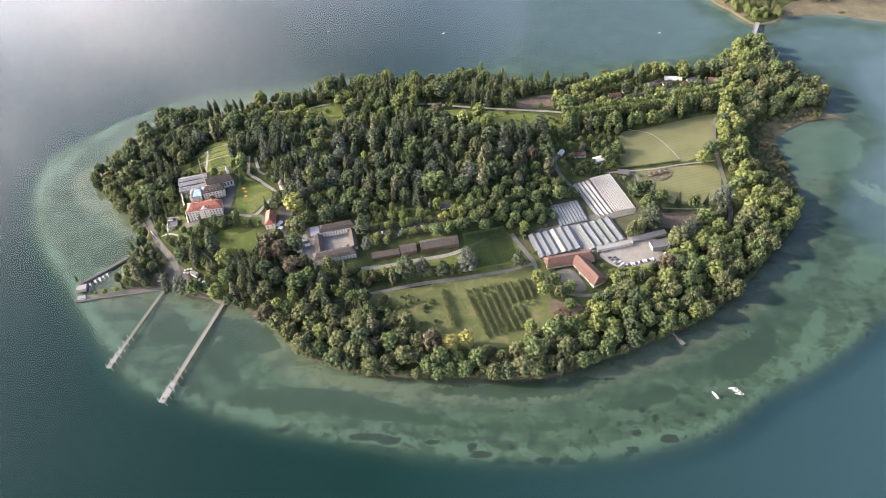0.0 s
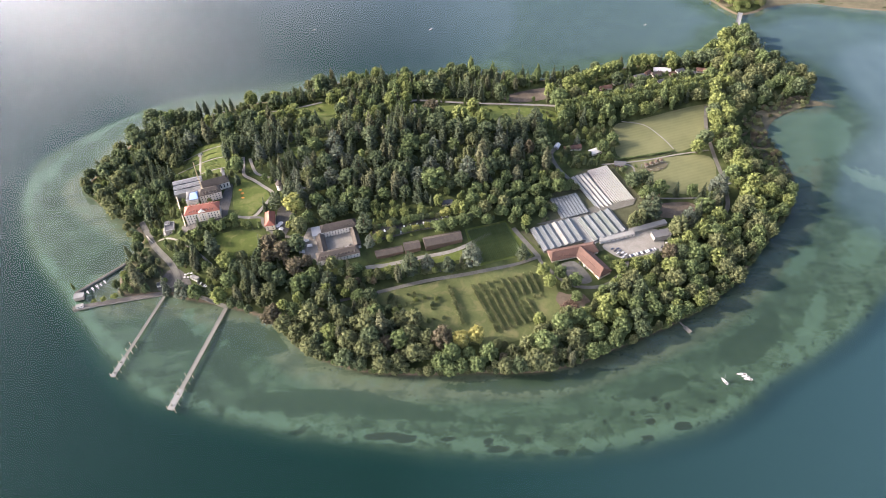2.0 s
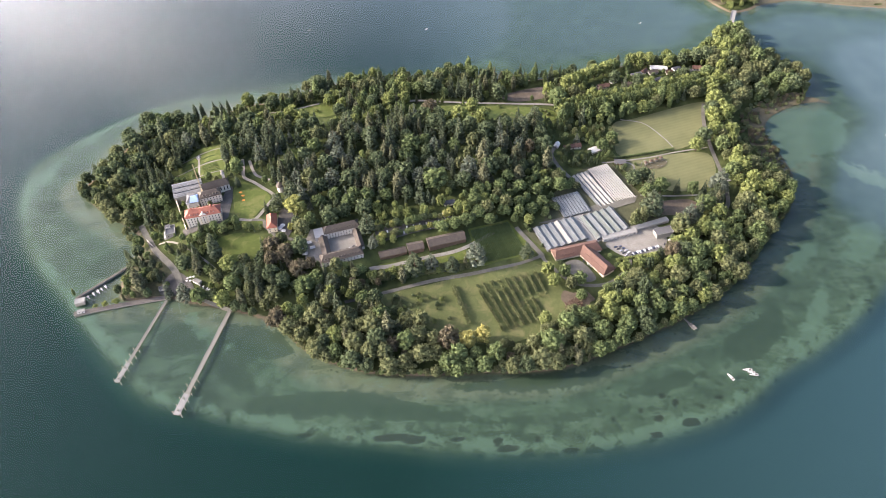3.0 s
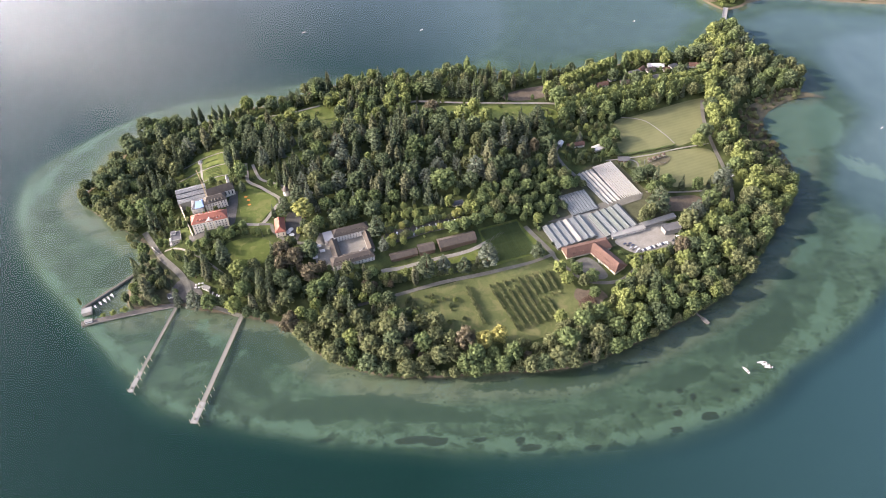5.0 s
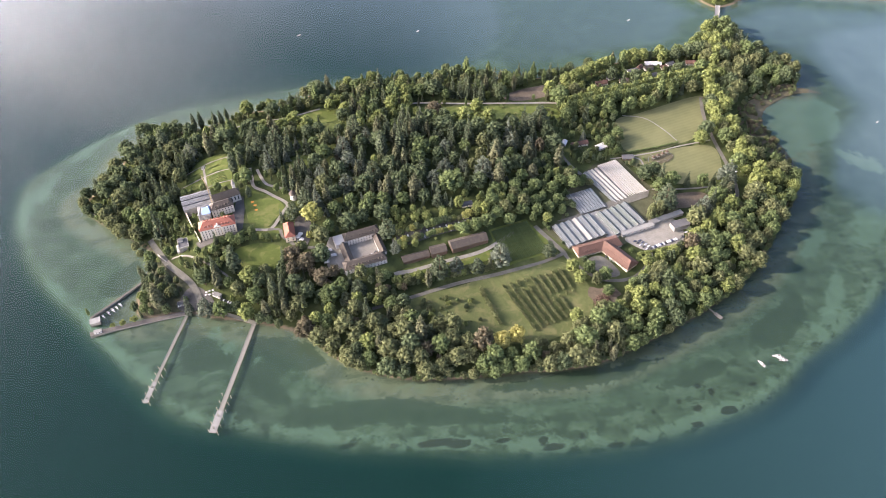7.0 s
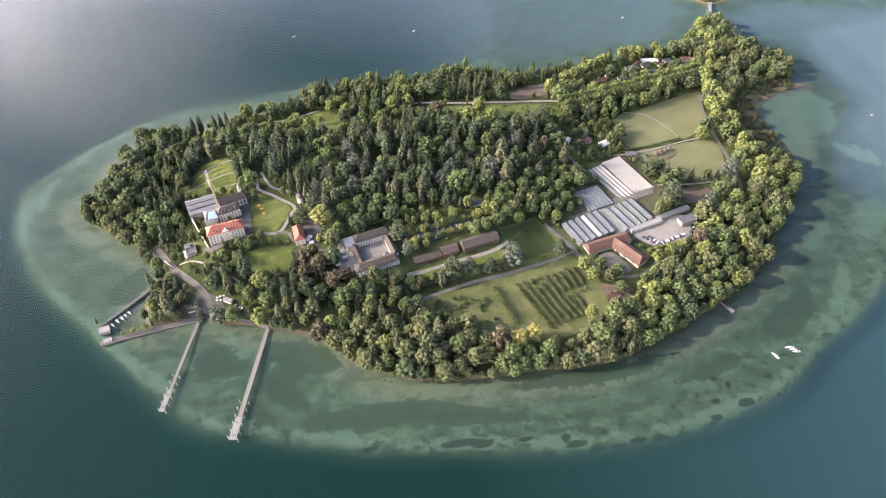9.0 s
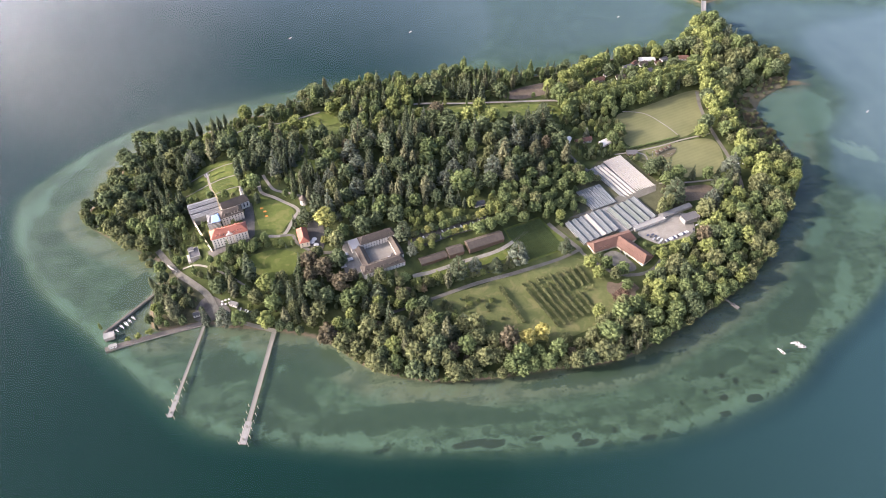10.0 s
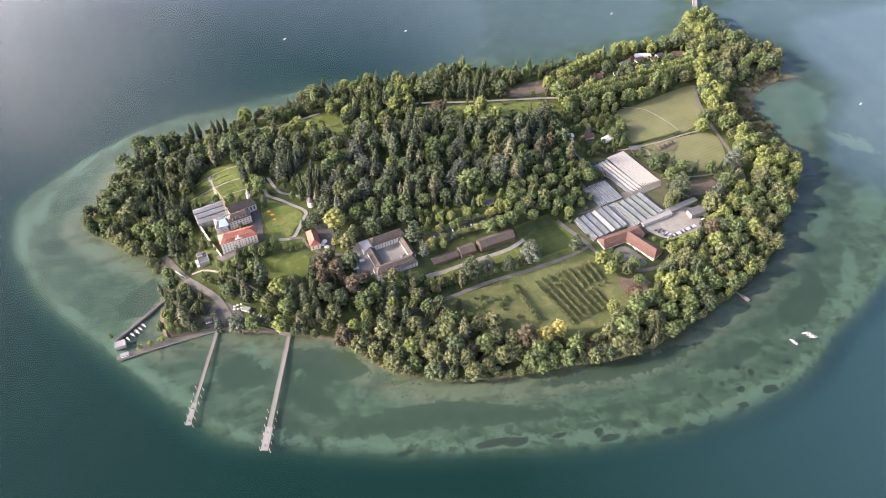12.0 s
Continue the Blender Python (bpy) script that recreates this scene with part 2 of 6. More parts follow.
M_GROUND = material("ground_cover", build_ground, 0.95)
M_WATER = material("lake_water", build_water)
M_LAWN = mottled("lawn", (0.072, 0.095, 0.021), (0.106, 0.134, 0.031), 0.03, 0.8, stain=(0.115, 0.12, 0.038))
def build_meadow(nt, b):
    """Dry mown grass with faint mowing lines."""
    f = noise_tex(nt, 0.03, 5)
    c = ramp(nt, f, [(0.3, (0.095, 0.102, 0.044)), (0.7, (0.142, 0.142, 0.065))])
    tilt = node(nt, "ShaderNodeMapping", {"Vector": where(nt), "Rotation": (0, 0, radians(-16))}).outputs[0]
    w = node(nt, "ShaderNodeTexWave", {"Vector": tilt, "Scale": 0.055, "Distortion": 0.8, "Detail": 2.0}, bands_direction="Y")
    c = mix(nt, maths(nt, "MULTIPLY", w.outputs[1], 0.22), c, (0.165, 0.16, 0.08))
    g = noise_tex(nt, 0.7, 3)
    c = mix(nt, maths(nt, "MULTIPLY", g, 0.4), c, (0.075, 0.08, 0.035))
    nt.links.new(c, b.inputs["Base Color"])
    bump(nt, b, g, 0.4, 0.3)


M_ORCHARD = mottled("orchard_grass", (0.072, 0.088, 0.03), (0.108, 0.12, 0.043), 0.028, 0.8, stain=(0.112, 0.11, 0.046))
M_MEADOW = material("dry_meadow", build_meadow, 0.95)
M_COURT = mottled("worn_asphalt", (0.07, 0.066, 0.058), (0.13, 0.122, 0.108), 0.08, 1.0)
M_ROAD = mottled("pale_asphalt", (0.1, 0.096, 0.078), (0.165, 0.159, 0.131), 0.08, 1.0)
M_GRAVEL = mottled("gravel", (0.178, 0.167, 0.139), (0.274, 0.26, 0.222), 0.1, 1.5)
M_SOIL = mottled("bare_soil", (0.085, 0.068, 0.048), (0.165, 0.133, 0.095), 0.06, 0.8)
M_REED = mottled("reed_bed", (0.085, 0.077, 0.045), (0.145, 0.126, 0.076), 0.05, 0.9)
M_BARK = mottled("bark", (0.05, 0.035, 0.022), (0.1, 0.075, 0.05), 0.4, 3.0)
M_LEAF = foliage("leaf_green", (0.076, 0.102, 0.044), (0.118, 0.152, 0.063), (0.18, 0.224, 0.092))
M_LEAF_D = foliage("leaf_dark_green", (0.056, 0.075, 0.041), (0.088, 0.113, 0.058), (0.134, 0.166, 0.084))
M_LEAF_Y = foliage("leaf_yellow_green", (0.122, 0.146, 0.052), (0.172, 0.198, 0.068), (0.235, 0.266, 0.094))
M_LEAF_O = foliage("leaf_olive", (0.084, 0.096, 0.047), (0.127, 0.139, 0.065), (0.18, 0.193, 0.092))
M_LEAF_B = foliage("leaf_bronze", (0.08, 0.07, 0.047), (0.112, 0.096, 0.063), (0.15, 0.13, 0.085))
M_LEAF_G = foliage("leaf_gold", (0.270, 0.25, 0.075), (0.310, 0.286, 0.095), (0.370, 0.34, 0.122))
M_LEAF_P = foliage("leaf_plane", (0.175, 0.182, 0.06), (0.23, 0.238, 0.08), (0.29, 0.298, 0.105))
M_LEAF_V = foliage("vine_leaf", (0.055, 0.08, 0.034), (0.080, 0.115, 0.048), (0.115, 0.145, 0.062))
M_NEEDLE = foliage("needle_dark", (0.056, 0.073, 0.046), (0.086, 0.106, 0.064), (0.128, 0.152, 0.09))
M_NEEDLE_B = foliage("needle_blue", (0.08, 0.096, 0.072), (0.112, 0.131, 0.097), (0.156, 0.178, 0.132))
M_NEEDLE_R = foliage("needle_redwood", (0.084, 0.09, 0.053), (0.116, 0.12, 0.07), (0.156, 0.16, 0.095))
M_WALL = plain("white_render", (0.5, 0.465, 0.405), 0.85, var=0.14)
M_WALL_Y = plain("cream_render", (0.62, 0.54, 0.4), 0.85, var=0.15)
M_STONE = plain("grey_stone", (0.27, 0.25, 0.22), 0.9, var=0.4)
M_CONCRETE = plain("concrete", (0.224, 0.222, 0.203), 0.9, var=0.3)
M_TILE_R = tiled("bright_red_tiles", (0.235, 0.075, 0.045), (0.29, 0.1, 0.06))
M_TILE_O = tiled("old_red_tiles", (0.088, 0.044, 0.028), (0.122, 0.062, 0.039))
M_TILE_D = tiled("dark_brown_tiles", (0.05, 0.039, 0.028), (0.078, 0.061, 0.044))
M_FLAT = plain("grey_roof_felt", (0.1, 0.1, 0.1), 0.9, var=0.3)
M_WHITE = plain("white_paint", (0.5, 0.485, 0.45), 0.5, var=0.08)
M_WOOD = plain("grey_wood", (0.184, 0.176, 0.149), 0.85, var=0.4, scale=0.8)
M_WOOD_D = plain("dark_wood", (0.12, 0.085, 0.06), 0.85, var=0.4)
M_STEEL = plain("galvanised_steel", (0.32, 0.33, 0.33), 0.45, 0.6, var=0.2)
M_PANE = plain("window_glass", (0.035, 0.04, 0.045), 0.12, var=0.2)
M_GHGLASS = plain("greenhouse_glass", (0.095, 0.106, 0.1), 0.42, var=0.45, scale=0.15)
M_GHGREEN = plain("algae_green_glass", (0.082, 0.098, 0.078), 0.5, var=0.5, scale=0.2)
M_GHWHITE = plain("whitewashed_glass", (0.27, 0.252, 0.215), 0.88, var=0.3, scale=0.2)
M_PALM = plain("milky_glass", (0.19, 0.184, 0.165), 0.75, var=0.35, scale=0.25)
M_BLUE = plain("blue_tarpaulin", (0.3, 0.42, 0.62), 0.5, var=0.35)
M_TYRE = plain("rubber", (0.03, 0.03, 0.03), 0.8)
M_FLOWER = mottled("orange_flowers", (0.5, 0.14, 0.03), (0.55, 0.3, 0.06), 0.5, 3.0)

# ---- ground, lake bed and water ----
def curve_through(pts, n=6, closed=True):
    """A smooth line through points."""
    p = np.array(pts, float)
    out = []
    m = len(p)
    for i in range(m if closed else m - 1):
        a, b, c, d = (p[(i + k) % m] if closed else p[min(max(i + k, 0), m - 1)] for k in (-1, 0, 1, 2))
        for j in range(n):
            t = j / n
            out.append(0.5 * (2 * b + (c - a) * t + (2 * a - 5 * b + 4 * c - d) * t * t + (3 * b - a - 3 * c + d) * t ** 3))
    if not closed:
        out.append(p[-1])
    return np.array(out)


def inside(poly, x, y):
    res = np.zeros(np.shape(x), bool)
    q = np.roll(poly, -1, 0)
    for (x0, y0), (x1, y1) in zip(poly, q):
        if y0 != y1:
            res ^= ((y0 > y) != (y1 > y)) & (x < (x1 - x0) * (y - y0) / (y1 - y0) + x0)
    return res


def line_dist(line, x, y, closed=True):
    best = np.full(np.shape(x), 1e9)
    q = np.roll(line, -1, 0) if closed else line[1:]
    for (x0, y0), (x1, y1) in zip(line, q):
        dx, dy = x1 - x0, y1 - y0
        t = np.clip(((x - x0) * dx + (y - y0) * dy) / (dx * dx + dy * dy + 1e-9), 0, 1)
        best = np.minimum(best, np.hypot(x - x0 - t * dx, y - y0 - t * dy))
    return best


def signed(poly, x, y):
    return np.where(inside(poly, x, y), 1.0, -1.0) * line_dist(poly, x, y)


def sm(a, b, x):
    t = np.clip((x - a) / (b - a), 0, 1)
    return t * t * (3 - 2 * t)


SHORE = curve_through([(-536, 792), (-495, 750), (-452, 716), (-428, 684), (-437, 640), (-436, 604), (-425, 588), (-378, 588), (-350, 578), (-297, 562),
                       (-240, 536), (-195, 490), (-131, 460), (-58, 451), (-9, 450), (65, 448), (120, 462), (225, 505),
                       (298, 551), (366, 622), (418, 684), (432, 735), (432, 815), (452, 868), (522, 905),
                       (545, 950), (535, 1000), (500, 1055), (486, 1122), (462, 1120), (440, 1080), (377, 1042), (320, 1040)]
                      + [(260, 1030), (180, 1012), (88, 1012), (20, 1040), (-55, 1032), (-137, 1033), (-219, 1025), (-271, 985), (-323, 985), (-405, 950), (-458, 948), (-496, 896),
                         (-512, 845), (-532, 815)])
SHELF = curve_through([(-626, 787), (-599, 719), (-567, 665), (-519, 609), (-471, 552), (-415, 488), (-369, 443), (-297, 417), (-216, 391), (-137, 373),
                       (-54, 359), (18, 350), (98, 349), (164, 357), (231, 374), (277, 396), (315, 424), (376, 455), (448, 504), (560, 600), (700, 640), (900, 700)]
                      + [(1100, 1000), (1100, 1500), (400, 1600), (110, 1400), (90, 1285), (72, 1163), (2, 1062), (-93, 1046), (-222, 1056), (-349, 1042), (-453, 1016), (-531, 968), (-594, 911), (-631, 858)])
MAINLAND = curve_through([(515, 1184), (548, 1192), (582, 1212), (652, 1213), (735, 1182), (900, 1150), (1200, 1150), (1500, 1500), (1300, 2000), (600, 2000),
                          (470, 1500), (455, 1300), (480, 1240), (500, 1198)])
# the bluish basin east of the island, deeper than the shelf
BASIN = curve_through([(470, 700), (520, 780), (600, 860), (600, 960), (640, 1060), (760, 1090), (1000, 1080), (1150, 900), (900, 640), (640, 600), (520, 600)])


BAY = curve_through([(440, 700), (475, 715), (500, 760), (515, 820), (520, 880), (480, 880), (448, 850), (436, 780)])


def plateau(x, y):
    return 20 * sm(-430, -340, x) * (1 - sm(10, 190, x)) * sm(545, 650, y + 0.12 * x) * (1 - sm(840, 960, y))


def height(x, y):
    """Height of the land, or of the lake bed."""
    x, y = np.asarray(x, float), np.asarray(y, float)
    d = signed(SHORE, x, y)
    dm = signed(MAINLAND, x, y)
    ds = signed(SHELF, x, y)
    db = signed(BASIN, x, y)
    land = 0.9 * sm(0, 5, d) + 6.1 * sm(4, 45, d) + plateau(x, y) * sm(0, 40, d)
    land_m = 1.2 * sm(0, 12, dm) + 5 * sm(50, 200, dm)
    yard = line_dist(np.array([(85.0, 622.0), (150.0, 628.0), (195.0, 648.0)]), x, y, False)
    land = land + (13 - land) * (1 - sm(30, 108, yard))
    court = np.hypot(x + 163, y - 635)
    land = land + (23.5 - land) * (1 - sm(34, 66, court))
    out = np.minimum(-d, -dm)
    far = 1 + 3.5 * sm(980, 1100, y)
    bed = -0.5 - 1.7 * sm(0, 70, out) - 6.5 * (1 - sm(-22 * far, 12 * far, ds)) - 2.4 * sm(-20, 60, db) - 0.9 * sm(900, 1150, y)
    bed = bed + (-1.05 - bed) * sm(-30, 25, signed(BAY, x, y))
    bed = bed * sm(-2, 12, out)
    return np.where(d > 0, land, np.where(dm > 0, land_m, bed))


def H(x, y):
    return float(height(x, y))


def axis(lo, hi, step, far):
    a = list(np.arange(lo, hi + step, step))
    g = step
    while a[-1] < far:
        g *= 1.35
        a.append(a[-1] + g)
    g = step
    while a[0] > -far:
        g *= 1.35
        a.insert(0, a[0] - g)
    return np.array(a)


def grid_mesh(name, xs, ys, zf):
    X, Y = np.meshgrid(xs, ys)
    Z = zf(X, Y)
    nx, ny = len(xs), len(ys)
    verts = np.stack([X.ravel(), Y.ravel(), Z.ravel()], 1)
    i = np.arange(nx * ny).reshape(ny, nx)
    faces = np.stack([i[:-1, :-1].ravel(), i[:-1, 1:].ravel(), i[1:, 1:].ravel(), i[1:, :-1].ravel()], 1)
    return raw_mesh(name, verts, faces)


def raw_mesh(name, verts, faces, smooth=True):
    """A mesh from arrays, all faces with the same number of corners."""
    me = bpy.data.meshes.new(name)
    faces = np.asarray(faces)
    n, k = faces.shape
    me.vertices.add(len(verts))
    me.vertices.foreach_set("co", np.asarray(verts, np.float32).ravel())
    me.loops.add(n * k)
    me.loops.foreach_set("vertex_index", faces.astype(np.int32).ravel())
    me.polygons.add(n)
    me.polygons.foreach_set("loop_start", np.arange(0, n * k, k, dtype=np.int32))
    me.polygons.foreach_set("use_smooth", np.full(n, smooth))
    me.update(calc_edges=True)
    return me


def stand(name, me, mat, label, category, kind="", group=""):
    if not me.materials:
        me.materials.append(mat)
    return tagged(new(name, me), label, category, group, kind)


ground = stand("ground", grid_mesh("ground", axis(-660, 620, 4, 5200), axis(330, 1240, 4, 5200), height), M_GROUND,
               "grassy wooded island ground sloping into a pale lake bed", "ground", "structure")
WEED = [[(-261, 432), (-241, 439), (-192, 442), (-142, 438), (-80, 419), (-44, 405), (3, 394), (38, 393), (35, 386), (3, 386), (-32, 391), (-79, 399), (-114, 399), (-163, 410), (-199, 407), (-228, 403), (-254, 411)],
        [(58, 390), (96, 396), (101, 390), (72, 386)],
        [(-42, 434), (14, 440), (71, 445), (147, 447), (83, 424), (10, 425)],
        [(139, 416), (163, 423), (208, 439), (212, 432), (186, 415), (156, 411)],
        [(-593, 778), (-571, 783), (-558, 771), (-567, 753), (-586, 760)],
        [(-489, 647), (-449, 685), (-441, 650), (-464, 625)],
        [(-301, 536), (-243, 528), (-217, 493), (-266, 485), (-252, 447), (-289, 459), (-303, 489)],
        [(-365, 544), (-333, 544), (-317, 506), (-360, 504), (-381, 522)],
        [(-341, 451), (-300, 456), (-287, 431), (-309, 420), (-340, 437)],
        [(262, 470), (305, 498), (341, 515), (338, 485), (300, 450), (268, 446)],
        [(135, 411), (184, 427), (232, 436), (199, 417), (165, 407)],
        [(-140, 386), (-80, 386), (10, 362), (-40, 368), (-110, 374)], [(-16, 380), (40, 374), (30, 366), (-10, 370)]]
PALE = [[(-347, 551), (-335, 550), (-322, 529), (-332, 530)], [(-299, 518), (-279, 509), (-292, 509)], [(-294, 432), (-275, 426), (-269, 410), (-285, 411)],
        [(324, 455), (359, 483), (375, 515), (404, 548), (408, 529), (370, 482), (343, 453)],
        [(459, 862), (512, 889), (568, 866), (548, 800), (494, 778), (446, 748), (442, 795)],
        [(37, 1100), (69, 1114), (104, 1150), (88, 1114), (56, 1097)], [(54, 1079), (89, 1088), (82, 1078)],
        [(-622, 835), (-582, 892), (-561, 943), (-508, 971), (-556, 922), (-588, 855), (-610, 764), (-621, 777)],
        [(514, 784), (536, 761), (570, 731), (557, 708), (524, 738)], [(462, 619), (521, 644), (500, 594), (456, 579)],
        [(433, 738), (470, 745), (430, 714)], [(374, 590), (422, 614), (422, 599), (374, 561)]]

MOUNDS = ((-196, 390, 8, 3), (-107, 381, 20, 4), (-84, 376, 12, 3.5), (0, 369, 5, 4), (9, 360, 13, 3), (72, 353, 9, 3), (198, 375, 10, 4.5), (167, 382, 5, 4), (188, 399, 3.5, 4), (160, 364, 8, 3), (-40, 373, 9, 2.5), (235, 402, 4, 3), (40, 368, 4, 3), (-150, 384, 7, 2.5), (150, 392, 3, 3), (214, 392, 3, 3), (176, 408, 4, 3), (120, 384, 3, 2.5))


def growth(me):
    """How thickly weed grows on the lake bed, and where it lies bare and pale."""
    n = len(me.vertices)
    co = np.empty(n * 3, np.float32)
    me.vertices.foreach_get("co", co)
    x, y = co.reshape(-1, 3)[:, 0].astype(float), co.reshape(-1, 3)[:, 1].astype(float)
    ds = signed(SHELF, x, y)
    rim = 0.62 * np.exp(-((ds - 12) / 13) ** 2) * (1 - sm(600, 1000, y)) * (1 - sm(420, 520, x))
    shelf = np.exp(-np.maximum(ds, 0) / 60) * (ds > 0) * (1 - sm(560, 640, y))
    heap = np.zeros(n)
    for a, b, rx, ry in MOUNDS:
        heap = np.maximum(heap, np.exp(-0.7 * (((x - a) / rx) ** 2 + ((y - b) / ry) ** 2)))
    me.attributes.new("tufts", "FLOAT", "POINT").data.foreach_set("value", shelf.astype(np.float32))
    me.attributes.new("mound", "FLOAT", "POINT").data.foreach_set("value", heap.astype(np.float32))
    for name, outlines, wide, base in (("weed", WEED, 9, 0 * x), ("pale", PALE, 26, rim)):
        val = base
        for poly in outlines:
            c = curve_through(poly, 4)
            lo, hi = c.min(0) - 30, c.max(0) + 30
            k = np.flatnonzero((x > lo[0]) & (x < hi[0]) & (y > lo[1]) & (y < hi[1]))
            val[k] = np.maximum(val[k], sm(-wide, wide, signed(c, x[k], y[k])))
        me.attributes.new(name, "FLOAT", "POINT").data.foreach_set("value", val.astype(np.float32))


growth(ground.data)
water = stand("water", grid_mesh("water", axis(-600, 600, 60, 5200), axis(0, 1300, 60, 5200), lambda x, y: x * 0), M_WATER,
              "calm green lake water, clear over the shallows", "lake", "structure")
water.visible_shadow = False


def drape(name, poly, mat, label, category, lift=0.18, step=3.0, kind="structure", smooth=4):
    """A patch of surface laid on the land inside an outline."""
    poly = curve_through(poly, smooth) if smooth else np.array(poly, float)
    x0, y0 = poly.min(0)
    x1, y1 = poly.max(0)
    bm = bmesh.new()
    loop = [bm.verts.new((x, y, 0)) for x, y in poly]
    bm.faces.new(loop)
    for ax, lo, hi in ((0, x0, x1), (1, y0, y1)):
        for v in np.arange(lo + step, hi, step * 2):
            no = (1, 0, 0) if ax == 0 else (0, 1, 0)
            co = (v, 0, 0) if ax == 0 else (0, v, 0)
            bmesh.ops.bisect_plane(bm, geom=bm.verts[:] + bm.edges[:] + bm.faces[:], plane_co=co, plane_no=no)
    bmesh.ops.triangulate(bm, faces=bm.faces[:])
    zz = height(np.array([v.co.x for v in bm.verts]), np.array([v.co.y for v in bm.verts]))
    for v, z in zip(bm.verts, zz):
        v.co.z = z + lift
    bmesh.ops.recalc_face_normals(bm, faces=bm.faces[:])
    if sum(f.normal.z for f in bm.faces) < 0:
        bmesh.ops.reverse_faces(bm, faces=bm.faces[:])
    me = bpy.data.meshes.new(name)
    bm.to_mesh(me)
    bm.free()
    return stand(name, me, mat, label, category, kind)


def ribbon(name, pts, width, mat, label, category="road", lift=0.3, z=None, kind="structure"):
    """A road or path of even width laid on the land."""
    c = curve_through(pts, 8, False)
    t = np.gradient(c, axis=0)
    t /= np.linalg.norm(t, axis=1)[:, None]
    nrm = np.stack([-t[:, 1], t[:, 0]], 1)
    k = np.array([-0.5, -0.25, 0, 0.25, 0.5])
    P = (c[:, None] + nrm[:, None] * (k * width)[None, :, None]).reshape(-1, 2)
    Z = height(P[:, 0], P[:, 1]) + lift if z is None else np.full(len(P), z)
    i = np.arange(len(P)).reshape(len(c), 5)
    F = np.stack([i[:-1, :-1].ravel(), i[1:, :-1].ravel(), i[1:, 1:].ravel(), i[:-1, 1:].ravel()], 1)[:, ::-1]
    return stand(name, raw_mesh(name, np.column_stack([P, Z]), F), mat, label, category, kind)


CLEAR = []          # outlines kept free of woodland


def field(name, poly, mat, label, category, lift=0.18, smooth=4, grow=0.0):
    lift = max(lift, 0.16) + 0.022 * len(CLEAR)
    CLEAR.append(curve_through(poly, smooth) if smooth else np.array(poly, float))
    return drape(name, poly, mat, label, category, lift, smooth=smooth)


WAYS = []


def way(name, pts, width, mat, label, category="road", lift=0.8, free=2.5):
    lift += 0.025 * len(WAYS)
    WAYS.append((curve_through(pts, 8, False), width / 2 + free))
    return ribbon(name, pts, width, mat, label, category, lift)


field("meadow_north", [(227, 870), (264, 880), (373, 911), (362, 870), (345, 824), (298, 799), (222, 792), (219, 834)], M_MEADOW, "dry yellowish mown meadow beside the tree avenue", "meadow")
field("meadow_middle", [(210, 779), (286, 790), (342, 787), (338, 740), (318, 716), (269, 714), (235, 742)], M_MEADOW, "dry yellowish paddock with a playground", "meadow")
field("meadow_south", [(-124, 562), (-63, 573), (57, 594), (87, 575), (98, 540), (93, 512), (35, 484), (-34, 490), (-87, 530)], M_ORCHARD, "sloping green orchard meadow with worn stripes", "meadow")
field("lawn_castle", [(-307, 765), (-294, 759), (-280, 751), (-268, 739), (-262, 727), (-265, 715), (-272, 706), (-279, 694), (-287, 690), (-299, 694), (-305, 702), (-309, 720), (-312, 735), (-313, 752)], M_LAWN, "mown castle lawn crossed by tree shadows", "lawn")
field("lawn_terrace", [(-320, 660), (-291, 666), (-262, 655), (-266, 632), (-297, 627), (-317, 644)], M_LAWN, "bright green lawn below the castle", "lawn")
field("lawn_lower", [(-294, 688), (-270, 690), (-263, 672), (-288, 668)], M_LAWN, "small bright lawn by the gatehouse", "lawn")
field("lawn_north", [(-85, 950), (-20, 938), (60, 927), (135, 914), (142, 885), (80, 866), (20, 868), (-45, 900)], M_LAWN, "sunny lawn along the northern path", "lawn")
field("lawn_northwest", [(-330, 946), (-254, 958), (-212, 968), (-180, 945), (-200, 925), (-254, 918), (-325, 912)], M_LAWN, "sunny lawn on the northern bank", "lawn")
field("bare_field", [(71, 958), (148, 981), (158, 954), (95, 938)], M_SOIL, "bare reddish-brown garden plot", "soil")
field("garden_plot", [(245, 690), (289, 695), (294, 674), (245, 664)], M_SOIL, "dug brown vegetable plot", "soil")
field("vineyard_ground", [(-8, 646), (45, 668), (52, 655), (66, 628), (64, 610), (6, 592), (-2, 612)], M_LAWN, "grass between the vine rows", "vineyard", smooth=0)
field("rose_garden_ground", [(-398, 788), (-396, 815), (-386, 848), (-345, 850), (-336, 822), (-334, 786), (-352, 780)], M_LAWN, "pale clipped turf of the formal rose garden", "lawn")
field("farm_yard", [(163, 622), (206, 641), (236, 640), (230, 604), (186, 594), (165, 608)], M_GRAVEL, "pale gravel farm yard used as a car park", "yard")
drape("parking_ground", [(-122, 655), (-51, 669), (-17, 669), (-18, 655), (-68, 647), (-120, 636)], M_ROAD, "asphalt car park between hedges", "car park", 0.5)
field("castle_court", [(-322, 758), (-315, 754), (-312, 730), (-312, 694), (-322, 682), (-366, 670), (-370, 682), (-330, 698)], M_COURT, "grey gravel court round the castle", "yard", smooth=0)
field("harbour_square", [(-378, 618), (-362, 618), (-345, 598), (-358, 590), (-380, 590), (-388, 600)], M_COURT, "pale paved harbour square", "pavement")
field("courtyard_ground", [(-205, 664), (-184, 664), (-186, 600), (-208, 616), (-212, 640)], M_GRAVEL, "pale paving round the courtyard house", "pavement", smooth=0)
